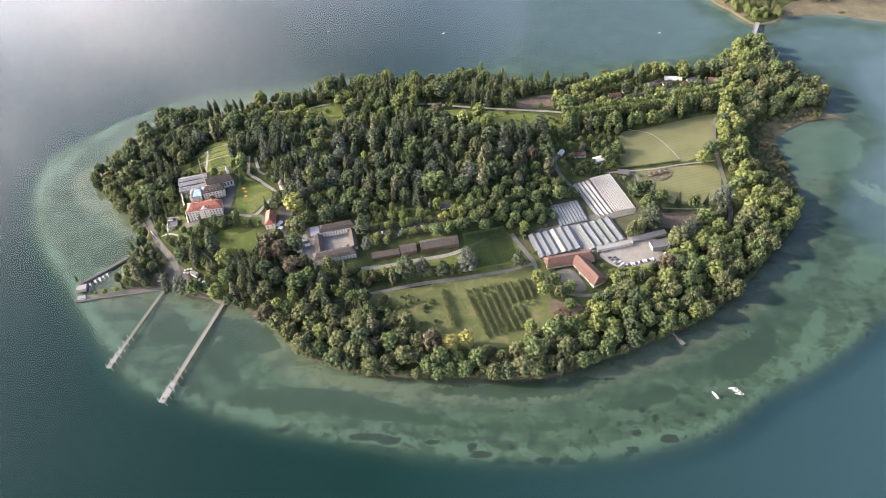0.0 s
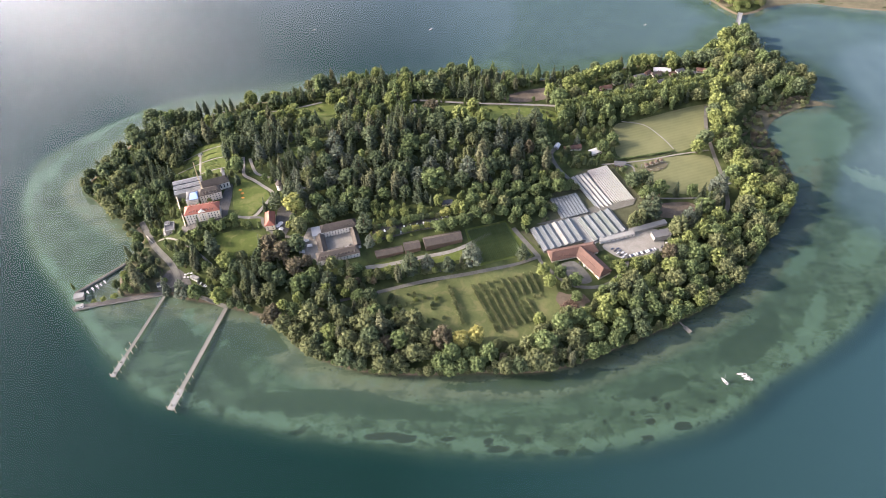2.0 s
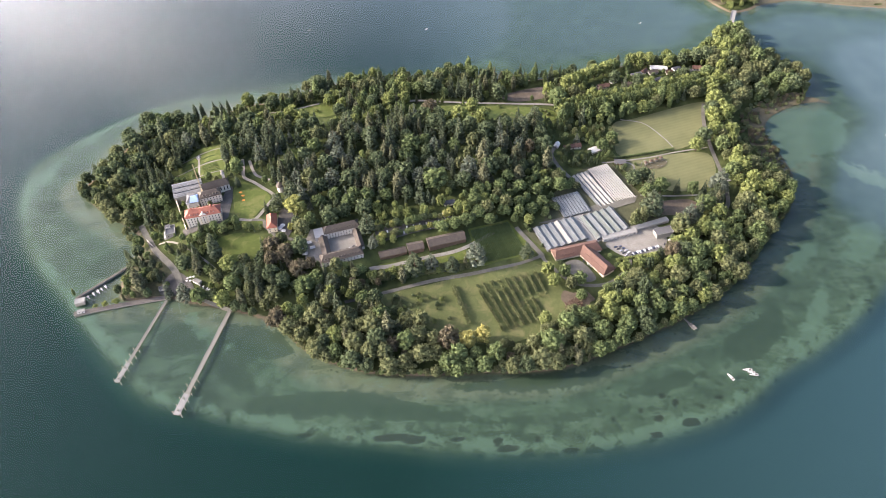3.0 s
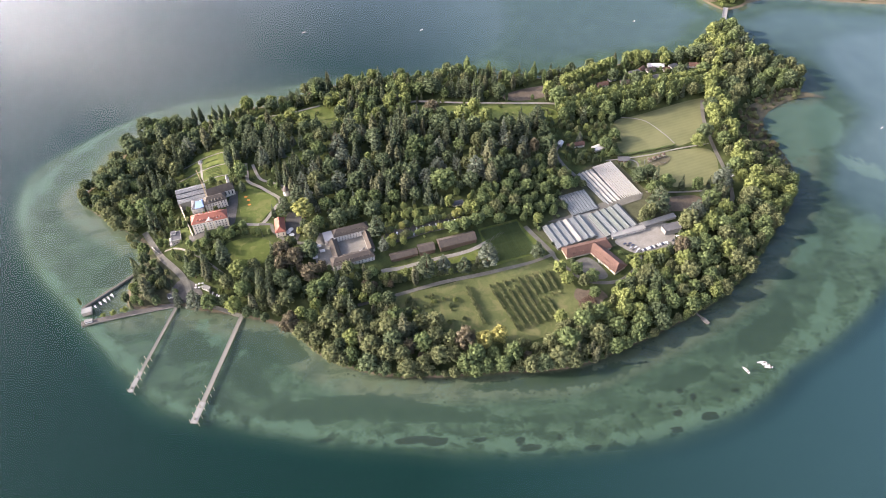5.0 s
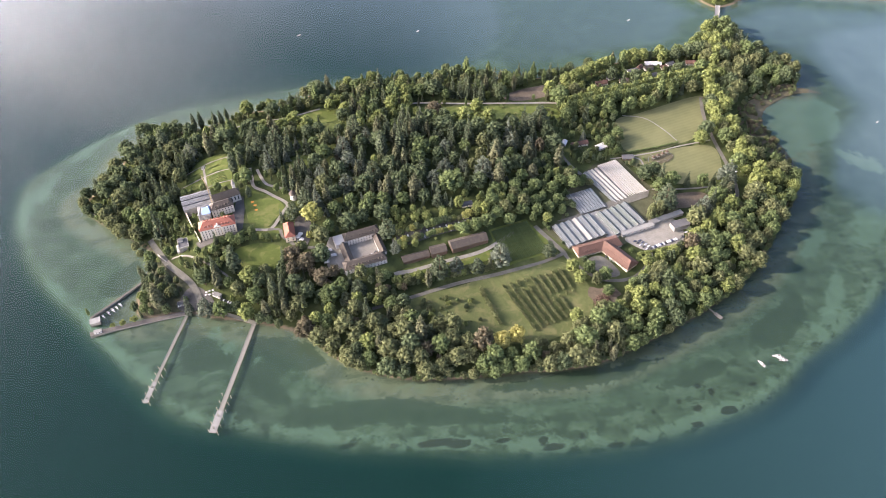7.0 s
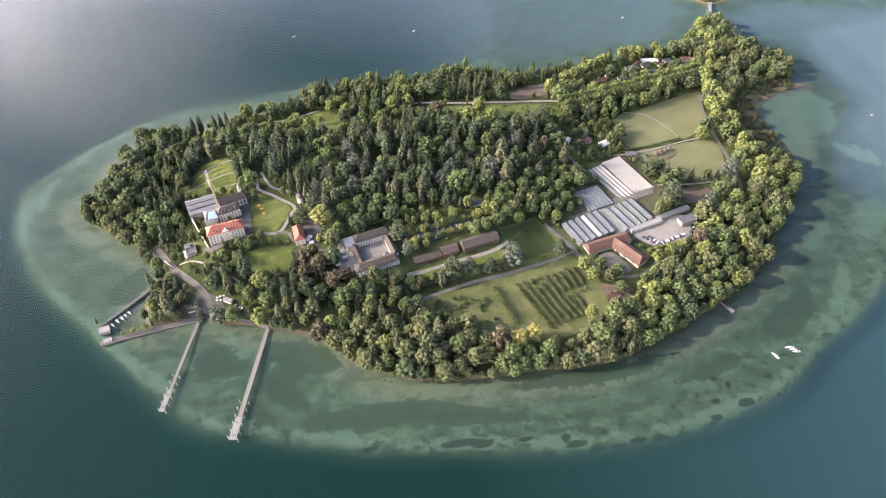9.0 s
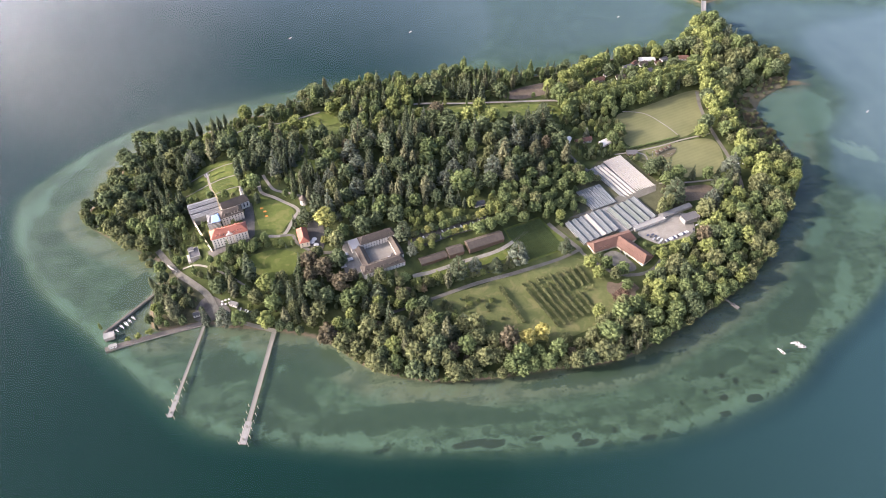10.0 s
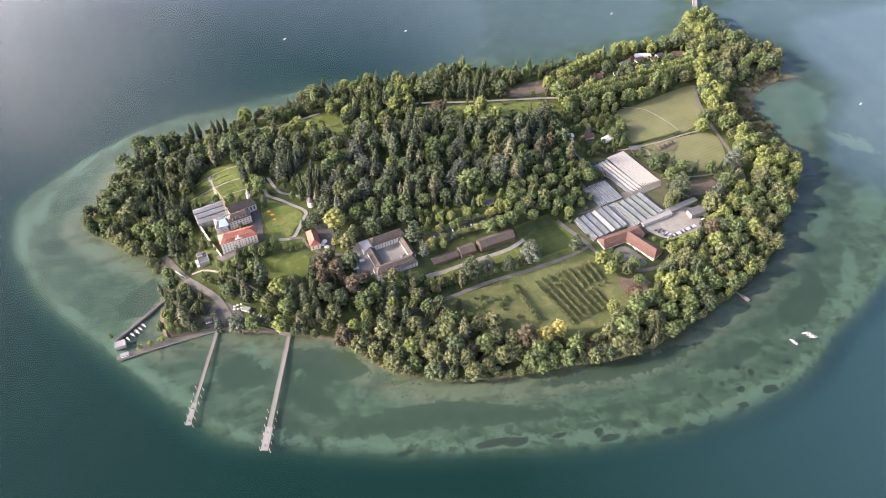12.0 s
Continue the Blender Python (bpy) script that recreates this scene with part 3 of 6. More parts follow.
field("soil_heap_ground", [(92, 538), (97, 550), (108, 546), (120, 550), (131, 536), (124, 531), (122, 519), (112, 522), (104, 515), (101, 527)], M_SOIL, "brown soil and compost yard", "soil")
field("glade_upper", [(-20, 775), (10, 790), (22, 772), (0, 758)], M_LAWN, "small sunlit glade among conifers", "lawn")
field("glade_west", [(-262, 820), (-235, 830), (-222, 815), (-250, 802)], M_LAWN, "sunlit strip of lawn in the park", "lawn")
field("glade_middle", [(-120, 905), (-70, 912), (-50, 900), (-100, 890)], M_LAWN, "sunlit lawn between park trees", "lawn")
field("field_clearing", [(-225, 925), (-190, 915), (-170, 895), (-195, 888), (-222, 905)], M_LAWN, "small sunlit clearing in the wood", "lawn")
field("lawn_barns", [(-118, 604), (-92, 607), (-62, 611), (-12, 616), (-4, 606), (-40, 599), (-90, 596), (-116, 596)], M_LAWN, "narrow lawn before the long barns", "lawn")
field("tavern_terrace", [(-246, 704), (-230, 706), (-227, 672), (-234, 652), (-246, 662)], M_COURT, "grey paved terrace beside the gatehouse", "pavement")
field("glade_shore", [(-400, 948), (-353, 956), (-335, 943), (-338, 929), (-390, 932)], M_LAWN, "lakeside lawn under tall slim cypresses", "lawn")
field("glade_park", [(-258, 862), (-233, 867), (-220, 858), (-226, 842), (-252, 838)], M_LAWN, "sunlit glade among park trees", "lawn")
field("glade_beech", [(-135, 878), (-110, 877), (-111, 859), (-134, 863)], M_LAWN, "small half-shaded glade in the park", "lawn")
field("greenhouse_yard", [(84, 662), (108, 668), (150, 684), (160, 690), (178, 690), (222, 706), (214, 690), (160, 672), (126, 656)], M_ROAD, "pale asphalt round the greenhouses", "pavement", smooth=0)

CLEAR.append(np.array([(60.0, 646.0), (75, 655), (106, 712), (145, 757), (165, 768), (198, 778), (224, 704), (206, 640), (232, 600), (168, 575), (150, 560), (138, 566), (128, 592), (110, 600), (86, 602)]))
SETTLE = np.array([(205.0, 938.0), (300, 958), (398, 985), (402, 1006), (335, 1018), (270, 1003), (205, 978)])
CLEAR.append(SETTLE)
CLEAR.append(np.array([(-122.0, 658.0), (-51, 671), (-15, 671), (-14, 654), (-66, 645), (-120, 633)]))
field("barn_yard", [(102, 588), (122, 594), (138, 566), (126, 560), (110, 572)], M_ROAD, "grey asphalt yard inside the L-shaped barn", "yard")
field("nursery_path", [(116, 664), (140, 673), (166, 628), (142, 618)], M_CONCRETE, "concrete strip between two glasshouses", "pavement", smooth=0)
way("road_main", [(-160, 556), (-124, 564), (-62, 577), (0, 584), (46, 593), (80, 605)], 4.6, M_ROAD, "pale asphalt road past the orchard meadow")
way("road_lane", [(80, 605), (66, 633), (54, 656)], 6, M_ROAD, "pale asphalt lane beside the vineyard")
way("road_farm", [(80, 605), (84, 592), (110, 560), (150, 556), (180, 580), (185, 600)], 4.5, M_ROAD, "asphalt farm road round the red barn")
way("path_castle", [(-310, 812), (-306, 790), (-302, 772), (-287, 760), (-273, 747), (-261, 736), (-257, 727), (-262, 717), (-268, 703), (-274, 691), (-281, 686), (-304, 690)], 4.5, M_GRAVEL, "pale gravel path round the castle lawn", "path")
way("path_tower", [(-300, 808), (-292, 786), (-285, 774), (-271, 766), (-253, 756), (-239, 746), (-215, 738)], 4.0, M_GRAVEL, "pale gravel path to the round tower", "path")
way("path_gate", [(-281, 686), (-266, 684), (-262, 672), (-246, 656), (-228, 650), (-210, 648)], 4.0, M_ROAD, "paved way through the gatehouse", "path")
way("path_barn", [(-130, 596), (-117, 600), (-69, 608), (-16, 617), (24, 644)], 4.5, M_GRAVEL, "pale gravel way along the long barns", "path")
way("road_east", [(372, 905), (361, 871), (354, 836), (349, 789), (346, 739), (337, 687), (320, 660)], 5.5, M_ROAD, "pale asphalt road between meadow and shore wood")
way("path_field", [(238, 877), (269, 865), (288, 832), (297, 806)], 2.0, M_GRAVEL, "trodden pale path across the meadow", "path")
way("path_hedge", [(190, 780), (215, 781), (255, 785), (295, 793), (345, 800)], 2.5, M_GRAVEL, "pale path along the hedge", "path")
way("path_shed", [(140, 748), (128, 770), (122, 800), (135, 820)], 6, M_ROAD, "asphalt drive to the greenhouses", "road")
way("path_plot", [(225, 705), (250, 703), (300, 702), (335, 700)], 3, M_GRAVEL, "pale farm track beside the plots", "path")
way("path_north", [(-85, 955), (-62, 958), (7, 944), (75, 933), (145, 924), (162, 912)], 5, M_GRAVEL, "pale gravel path across the northern lawn", "path")
way("path_northwest", [(-340, 935), (-321, 943), (-254, 955), (-215, 966)], 3.5, M_GRAVEL, "pale path along the northern bank", "path")
way("road_quay", [(-437, 716), (-422, 691), (-400, 656), (-371, 622), (-361, 600)], 7.5, M_ROAD, "pale paved lakeside road")
way("path_slope", [(-402, 672), (-378, 664), (-345, 640), (-322, 620)], 2.5, M_GRAVEL, "pale path winding up the castle slope", "path")
M_WASTE = mottled("rough_ground", (0.055, 0.06, 0.03), (0.1, 0.097, 0.052), 0.06, 0.9)
drape("nursery_ground", [(62, 650), (90, 664), (110, 714), (146, 756), (165, 772), (204, 780), (228, 706), (246, 692), (246, 662), (214, 642), (164, 612), (130, 602), (92, 604)], M_WASTE, "rough grass and trodden soil round the glasshouses", "ground", 0.1, smooth=0)
drape("harbour_garden", [(-438, 650), (-434, 610), (-428, 592), (-400, 591), (-378, 592), (-368, 610), (-395, 648), (-416, 676), (-430, 664)], M_WASTE, "worn gravel and rough grass under the harbour trees", "pavement", 0.3)
drape("reed_bank", [(560, 1206), (610, 1214), (652, 1215), (735, 1186), (900, 1160), (1150, 1160), (1150, 1240), (850, 1262), (700, 1270), (600, 1262)], M_REED, "yellow-brown reed bank of the mainland", "reeds", 0.25, 8)
drape("reed_spit", [(462, 872), (500, 893), (540, 902), (568, 897), (545, 914), (510, 916), (475, 900)], M_REED, "brownish reed spit at the eastern bay", "reeds", 0.9, 3)
drape("reed_bay", [(421, 750), (434, 722), (446, 740), (446, 790), (442, 830), (456, 862), (480, 885), (525, 915), (520, 928), (460, 897), (434, 882), (421, 848), (410, 812), (416, 790)], M_REED, "strip of brown reeds and brush along the eastern bay", "reeds", 0.5, 3)
drape("reed_islet", [(458, 1300), (482, 1245), (500, 1215), (515, 1230), (500, 1300)], M_REED, "brown reed bank beside the bridge head", "reeds", 0.4, 5)

# ---- builders ----
def part(name, bm, mat, parent, label=""):
    """Links a bmesh as one mesh object under a thing or under a part."""
    me = bpy.data.meshes.new(name)
    bmesh.ops.recalc_face_normals(bm, faces=bm.faces[:])
    bm.to_mesh(me)
    bm.free()
    me.materials.append(mat)
    ob = new(name, me)
    ob.parent = parent
    return tagged(ob, label)


def again(name, me, parent, m, label=""):
    """One more piece on a mesh that is there already."""
    ob = new(name, me)
    ob.parent, ob.matrix_basis = parent, m
    return tagged(ob, label)


def thing(name, m, label, category, group="", kind=""):
    ob = new(name)
    ob.empty_display_size = 0.5
    ob.matrix_basis = m
    return tagged(ob, label, category, group, kind)


def solid(bm, pts, faces):
    v = [bm.verts.new(p) for p in pts]
    for f in faces:
        bm.faces.new([v[i] for i in f])


def box(bm, x0, x1, y0, y1, z0, z1):
    solid(bm, [(x0, y0, z0), (x1, y0, z0), (x1, y1, z0), (x0, y1, z0), (x0, y0, z1), (x1, y0, z1), (x1, y1, z1), (x0, y1, z1)],
          [(3, 2, 1, 0), (4, 5, 6, 7), (0, 1, 5, 4), (1, 2, 6, 5), (2, 3, 7, 6), (3, 0, 4, 7)])
    return bm


def roof(bm, x0, x1, y0, y1, z, h, hip0=0.0, hip1=0.0, t=0.3):
    """A roof with its ridge along x; hip: how far the ridge stops short of each end."""
    ym = (y0 + y1) / 2
    solid(bm, [(x0, y0, z - t), (x1, y0, z - t), (x1, y1, z - t), (x0, y1, z - t), (x0, y0, z), (x1, y0, z), (x1, y1, z), (x0, y1, z), (x0 + hip0, ym, z + h), (x1 - hip1, ym, z + h)],
          [(3, 2, 1, 0), (0, 1, 5, 4), (1, 2, 6, 5), (2, 3, 7, 6), (3, 0, 4, 7), (4, 5, 9, 8), (6, 7, 8, 9), (5, 6, 9), (7, 4, 8)])
    return bm


def tube(bm, x, y, z0, z1, r0, r1, n=8):
    bmesh.ops.create_cone(bm, cap_ends=True, segments=n, radius1=r0, radius2=r1, depth=z1 - z0, matrix=Matrix.Translation((x, y, (z0 + z1) / 2)))
    return bm


def window_meshes(w, h):
    f, g = bmesh.new(), bmesh.new()
    box(f, -w / 2 - 0.16, w / 2 + 0.16, 0.0, 0.05, -0.2, h + 0.16)
    box(g, -w / 2, w / 2, 0.05, 0.08, 0, h)
    out = []
    for nm, b, m in (("window", f, M_WHITE), ("pane", g, M_PANE)):
        me = bpy.data.meshes.new(nm)
        bmesh.ops.recalc_face_normals(b, faces=b.faces[:])
        b.to_mesh(me)
        b.free()
        me.materials.append(m)
        out.append(me)
    return out


WIN = {}


def windows(parent, side, span, off, rows, n, w=1.1, h=1.7, trim=0.09):
    """A grid of windows on one outer wall. side: s, n, e, w of the house; span: from, to; off: the wall's plane; rows: sill heights."""
    key = (w, h)
    if key not in WIN:
        WIN[key] = window_meshes(w, h)
    turn = {"s": 180, "n": 0, "e": -90, "w": 90}[side]
    for z in rows:
        for i in range(n):
            u = span[0] + (span[1] - span[0]) * (i + 0.5) / n
            x, y = (u, off) if side in "sn" else (off, u)
            ob = again("window", WIN[key][0], parent, pose(x, y, z, 0, 0, turn))
            again("pane", WIN[key][1], ob, Matrix())


FOOT = []


def footprint(x, y, ang, x0, x1, y0, y1, grow=2.0):
    c, s = math.cos(radians(ang)), math.sin(radians(ang))
    FOOT.append(np.array([(x + c * u - s * v, y + s * u + c * v) for u, v in ((x0 - grow, y0 - grow), (x1 + grow, y0 - grow), (x1 + grow, y1 + grow), (x0 - grow, y1 + grow))]))


def site(name, x, y, ang, x0, x1, y0, y1, label, category, group="", z=None, grow=2.0):
    """An Empty for a building, on the land; the outline of its plan keeps trees away."""
    footprint(x, y, ang, x0, x1, y0, y1, grow)
    return thing(name, pose(x, y, H(x, y) if z is None else z, 0, 0, ang), label, category, group)


def dormer(parent, x, y, z, turn, w=1.6, d=2.6, h=1.7, mat=None):
    b = box(bmesh.new(), -w / 2, w / 2, -d, 0, 0, h)
    ob = part("dormer", b, M_WALL, parent)
    ob.matrix_basis = pose(x, y, z, 0, 0, turn)
    r = roof(bmesh.new(), -d - 0.1, 0.25, -w / 2 - 0.2, w / 2 + 0.2, h, 0.7, t=0.12)
    rr = part("dormer_roof", r, mat or M_TILE_D, ob)
    rr.matrix_basis = pose(0, 0, 0, 0, 0, 90)
    g = part("pane", box(bmesh.new(), -w / 2 + 0.25, w / 2 - 0.25, 0.0, 0.04, 0.3, h - 0.25), M_PANE, ob)
    return ob


def cottage(name, x, y, ang, L, W, wall, rise, wall_mat, roof_mat, label, nx=3, ny=1, rows=(1.0,), hip=0.0, over=0.6, chimney=True, category="house", group="", z=None):
    """A plain house with its ridge along its length."""
    ob = site(name, x, y, ang, -L / 2, L / 2, -W / 2, W / 2, label, category, group, z)
    b = box(bmesh.new(), -L / 2, L / 2, -W / 2, W / 2, -2.5, wall)
    if not hip:
        for s in (-1, 1):
            e = s * L / 2
            solid(b, [(e, -W / 2, wall), (e, W / 2, wall), (e, 0, wall + rise), (e - s * 0.3, -W / 2, wall), (e - s * 0.3, W / 2, wall), (e - s * 0.3, 0, wall + rise)],
                  [(0, 1, 2), (5, 4, 3), (0, 2, 5, 3), (1, 4, 5, 2), (0, 3, 4, 1)])
    part("wall", b, wall_mat, ob)
    r = part("roof", roof(bmesh.new(), -L / 2 - over, L / 2 + over, -W / 2 - over, W / 2 + over, wall + 0.25, rise * (1 + 2 * over / W), hip, hip), roof_mat, ob)
    if nx:
        for sd, o in (("s", -W / 2), ("n", W / 2)):
            windows(ob, sd, (-L / 2, L / 2), o, rows, nx)
    if ny:
        for sd, o in (("w", -L / 2), ("e", L / 2)):
            windows(ob, sd, (-W / 2, W / 2), o, rows, ny)
    if chimney:
        c = part("chimney", box(bmesh.new(), L * 0.18, L * 0.18 + 0.9, 0.3, 1.2, wall + rise * 0.4, wall + rise + 1.3), M_TILE_O, r)
    return ob

# ---- trees ----
def ico_arrays(sub):
    bm = bmesh.new()
    bmesh.ops.create_icosphere(bm, subdivisions=sub, radius=1)
    v = np.array([q.co[:] for q in bm.verts])
    f = np.array([[q.index for q in p.verts] for p in bm.faces])
    bm.free()
    return v, f


ICO = ico_arrays(1)


def clumps(rng, lobes, leaf, per, flat=1.0, core=0.84):
    """Leaf clumps round a set of lobes (centre, radius): small bent quads over ragged cores."""
    V, F, n = [], [], 0
    for c, r in lobes:
        v = ICO[0] * r * core * (0.75 + 0.5 * rng.random((len(ICO[0]), 1)))
        v[:, 2] *= flat
        V.append(v + c)
        F.append(ICO[1] + n)
        n += len(v)
        d = rng.normal(size=(per, 3))
        d[:, 2] += 0.25
        d /= np.linalg.norm(d, axis=1)[:, None]
        p = d * r * (0.72 + 0.46 * rng.random((per, 1)))
        p[:, 2] *= flat
        p += c
        nrm = d + 0.8 * rng.normal(size=(per, 3))
        nrm /= np.linalg.norm(nrm, axis=1)[:, None]
        a = np.cross(nrm, rng.normal(size=(per, 3)))
        a /= np.linalg.norm(a, axis=1)[:, None]
        b = np.cross(nrm, a)
        s = leaf * (0.6 + 0.8 * rng.random((per, 1)))
        q = np.stack([p - a * s, p - b * s * 0.8 + nrm * s * 0.2, p + a * s, p + b * s * 0.8 - nrm * s * 0.15], 1).reshape(-1, 3)
        V.append(q)
        i = n + np.arange(per) * 4
        F.append(np.concatenate([np.stack([i, i + 1, i + 2], 1), np.stack([i, i + 2, i + 3], 1)]))
        n += len(q)
    return np.concatenate(V), np.concatenate(F)


FRUIT = []

# ---- buildings ----
def castle():
    ob = site("castle", -341, 693, 10.5, -22, 22, -8, 9, "white baroque castle block with bright red hipped roof", "castle", grow=3, z=H(-341, 693) - 3)
    W, D, h = 21.5, 8.0, 16.5
    part("wall", box(bmesh.new(), -W, W, -D, D, -6, h), M_WALL, ob)
    part("cornice", box(bmesh.new(), -W - 0.5, W + 0.5, -D - 0.5, D + 0.5, h, h + 0.6), M_WALL_Y, ob, "cream cornice")
    r = part("roof", roof(bmesh.new(), -W - 0.9, W + 0.9, -D - 0.9, D + 0.9, h + 0.9, 6.5, 7.0, 7.0), M_TILE_R, ob, "bright red tiled hipped roof")
    for sd, o in (("s", -D), ("n", D)):
        windows(ob, sd, (-W + 1, W - 1), o, (0.8, 4.7, 8.6, 12.6), 11, 1.3, 2.2)
    for sd, o in (("w", -W), ("e", W)):
        windows(ob, sd, (-D + 1, D - 1), o, (0.8, 4.7, 8.6, 12.6), 4, 1.3, 2.2)
    for x in (-W - 0.15, -4.6, 3.6, W - 0.85):      # pilasters that divide the front
        part("pilaster", box(bmesh.new(), x, x + 1.0, -D - 0.22, -D - 0.02, 0, h), M_WALL_Y, ob, "cream corner pilaster")
    g = bmesh.new()
    solid(g, [(-6, -D - 0.4, h + 0.6), (6, -D - 0.4, h + 0.6), (0, -D - 0.4, h + 4.6), (-6, -D + 5, h + 0.6), (6, -D + 5, h + 0.6), (0, -D + 5, h + 4.6)],
          [(0, 1, 2), (5, 4, 3), (0, 2, 5, 3), (1, 4, 5, 2), (0, 3, 4, 1)])
    part("pediment", g, M_WALL, r, "white triangular pediment")
    for i in range(8):
        x = -14.5 + i * 4.1
        for s, turn in ((-1, 180), (1, 0)):
            dormer(r, x, s * 6.6, h + 2.2, turn, mat=M_TILE_R)
    for x in (-12, 12):
        part("chimney", box(bmesh.new(), x - 0.8, x + 0.8, -0.8, 0.8, h + 5.2, h + 9), M_TILE_R, r)
    return ob


castle()


def castle_wing():
    ob = site("castle_wing", -345, 728, 17, -12, 22, -8, 8, "white castle wing with grey-brown tiled roof", "castle", grow=3)
    part("wall", box(bmesh.new(), -8, 20, -7, 7, -6, 12), M_WALL, ob)
    r = part("roof", roof(bmesh.new(), -8.7, 20.7, -7.7, 7.7, 12.4, 5.5, 6, 5), M_TILE_D, ob, "grey-brown tiled roof")
    windows(ob, "s", (-7, 19), -7, (1, 5, 8.7), 7, 1.2, 2.0)
    windows(ob, "e", (-6, 6), 20, (1, 5, 8.7), 3, 1.2, 2.0)
    for i in range(5):
        dormer(r, -2 + i * 4.2, -6.2, 13.4, 180)
    return ob


castle_wing()


def castle_church():
    ob = site("castle_church", -332, 749.5, 20, -20, 16, -7, 7, "white castle church with dark roof and slim bell tower", "church", grow=2)
    part("wall", box(bmesh.new(), -20, 14, -6, 6, -6, 10.5), M_WALL, ob)
    part("roof", roof(bmesh.new(), -20.6, 14.6, -6.7, 6.7, 10.8, 7.0, 0, 4), M_TILE_D, ob, "dark grey-brown roof")
    windows(ob, "s", (0, 13), -6, (3.2,), 3, 1.6, 5.6)
    windows(ob, "e", (-5, 5), 14, (3.2,), 2, 1.6, 5.6)
    t = part("bell_tower", box(bmesh.new(), 8.2, 11.8, 5.0, 8.6, 0, 20), M_WALL, ob)
    tube(b := bmesh.new(), 10, 6.8, 20, 21.8, 2.9, 1.9, 8)
    tube(b, 10, 6.8, 21.8, 23.4, 1.3, 1.3, 8)
    tube(b, 10, 6.8, 23.4, 26.5, 1.7, 0.05, 8)
    part("spire", b, M_STONE, t, "grey onion-shaped spire")
    return ob


castle_church()


def scaffold_tower():
    """The west corner tower, wrapped in blue and white sheeting."""
    ob = site("wrapped_tower", -361, 724, 10.5, -8, 8, -10, 10, "castle corner tower wrapped in blue and white sheeting", "tower")
    part("wall", box(bmesh.new(), -7, 7, -9, 9, -6, 13), M_WALL, ob)
    part("roof", roof(bmesh.new(), -7.6, 7.6, -9.6, 9.6, 13.3, 5, 5, 5), M_FLAT, ob, "grey roof covering")
    s = part("sheeting", roof(bmesh.new(), -3, 8.4, -10, 6, 14.3, 4.6, 2, 2), M_BLUE, ob, "blue and white tarpaulin")
    f = bmesh.new()
    for x in np.linspace(-7.8, 7.8, 7):
        for y in (-9.9, -8.9):
            tube(f, x, y, -3, 16, 0.07, 0.07, 5)
    for z in np.arange(0, 16, 2):
        box(f, -7.9, 7.9, -10, -8.9, z, z + 0.08)
    part("scaffold", f, M_STEEL, ob, "steel pole scaffold with planks")
    return ob


scaffold_tower()


def palm_house():
    """Long white-ribbed glass hall in three stepped bays west of the castle."""
    ob = site("palm_house", -374, 752, 16, -20, 20, -13, 13, "pale glass palm house with stepped ribbed roof", "greenhouse", z=27)
    part("wall", box(bmesh.new(), -19, 19, -12, 12, -12, 3), M_PALM, ob)
    for k, (y, z) in enumerate(((-8.2, 3), (0, 4.6), (8.2, 6.2))):
        if k:
            part("clerestory", box(bmesh.new(), -19, 19, y - 4, y + 4, 3, z), M_GHGLASS, ob)
        r = part("roof_bay", roof(bmesh.new(), -19.3, 19.3, y - 4.05, y + 4.05, z + 0.1, 1.6, t=0.1), M_PALM, ob, "milky glass roof bay")
        for x in np.linspace(-19, 19, 20):
            part("rib", roof(bmesh.new(), x - 0.1, x + 0.1, y - 4.15, y + 4.15, z + 0.2, 1.62, t=0.1), M_STEEL, r)
        for v in (-4.1, -2.0, 0.0, 2.0, 4.1):
            h = 1.6 * (1 - abs(v) / 4.1)
            part("purlin", box(bmesh.new(), -19.3, 19.3, y + v - 0.13, y + v + 0.13, z + h + 0.1, z + h + 0.34), M_STEEL, r)
    return ob


palm_house()


def crane():
    ob = thing("tower_crane", pose(-354, 745, H(-354, 745)), "slim yellow lattice crane over the church roof", "crane")
    b = bmesh.new()
    for x, y in ((-0.6, -0.6), (0.6, -0.6), (0.6, 0.6), (-0.6, 0.6)):
        tube(b, x, y, 0, 30, 0.1, 0.1, 5)
    for z in np.arange(0.5, 30, 1.2):
        box(b, -0.65, 0.65, -0.65, 0.65, z, z + 0.08)
    m = plain("crane_yellow", (0.3, 0.24, 0.13), 0.6)
    part("mast", b, m, ob)
    j = bmesh.new()
    for y, z in ((-0.5, 30), (0.5, 30), (0, 31)):
        box(j, -8, 28, y - 0.06, y + 0.06, z, z + 0.12)
    for x in np.arange(-8, 28, 1.5):
        box(j, x, x + 0.1, -0.5, 0.5, 30, 31)
    jib = part("jib", j, m, ob)
    jib.matrix_basis = pose(0, 0, 0, 0, 0, 112)
    return ob


crane()

# round garden tower
def garden_tower():
    ob = site("garden_tower", -249, 741, 0, -4, 4, -4, 4, "small round white tower with pointed dark roof", "tower")
    b = bmesh.new()
    tube(b, 0, 0, -2, 9, 4.6, 4.6, 20)
    w = part("wall", b, M_WALL, ob)
    b = bmesh.new()
    tube(b, 0, 0, 9, 10.6, 5.6, 4.4, 20)
    tube(b, 0, 0, 10.6, 14.5, 4.4, 0.05, 20)
    part("roof", b, M_TILE_D, ob, "dark brown conical roof")
    if (1.1, 1.7) not in WIN:
        WIN[(1.1, 1.7)] = window_meshes(1.1, 1.7)
    for a in range(6):
        q = again("window", WIN[(1.1, 1.7)][0], ob, pose(0, 0, 5.5, 0, 0, a * 60) @ pose(0, 4.57, 0))
        again("pane", WIN[(1.1, 1.7)][1], q, Matrix())


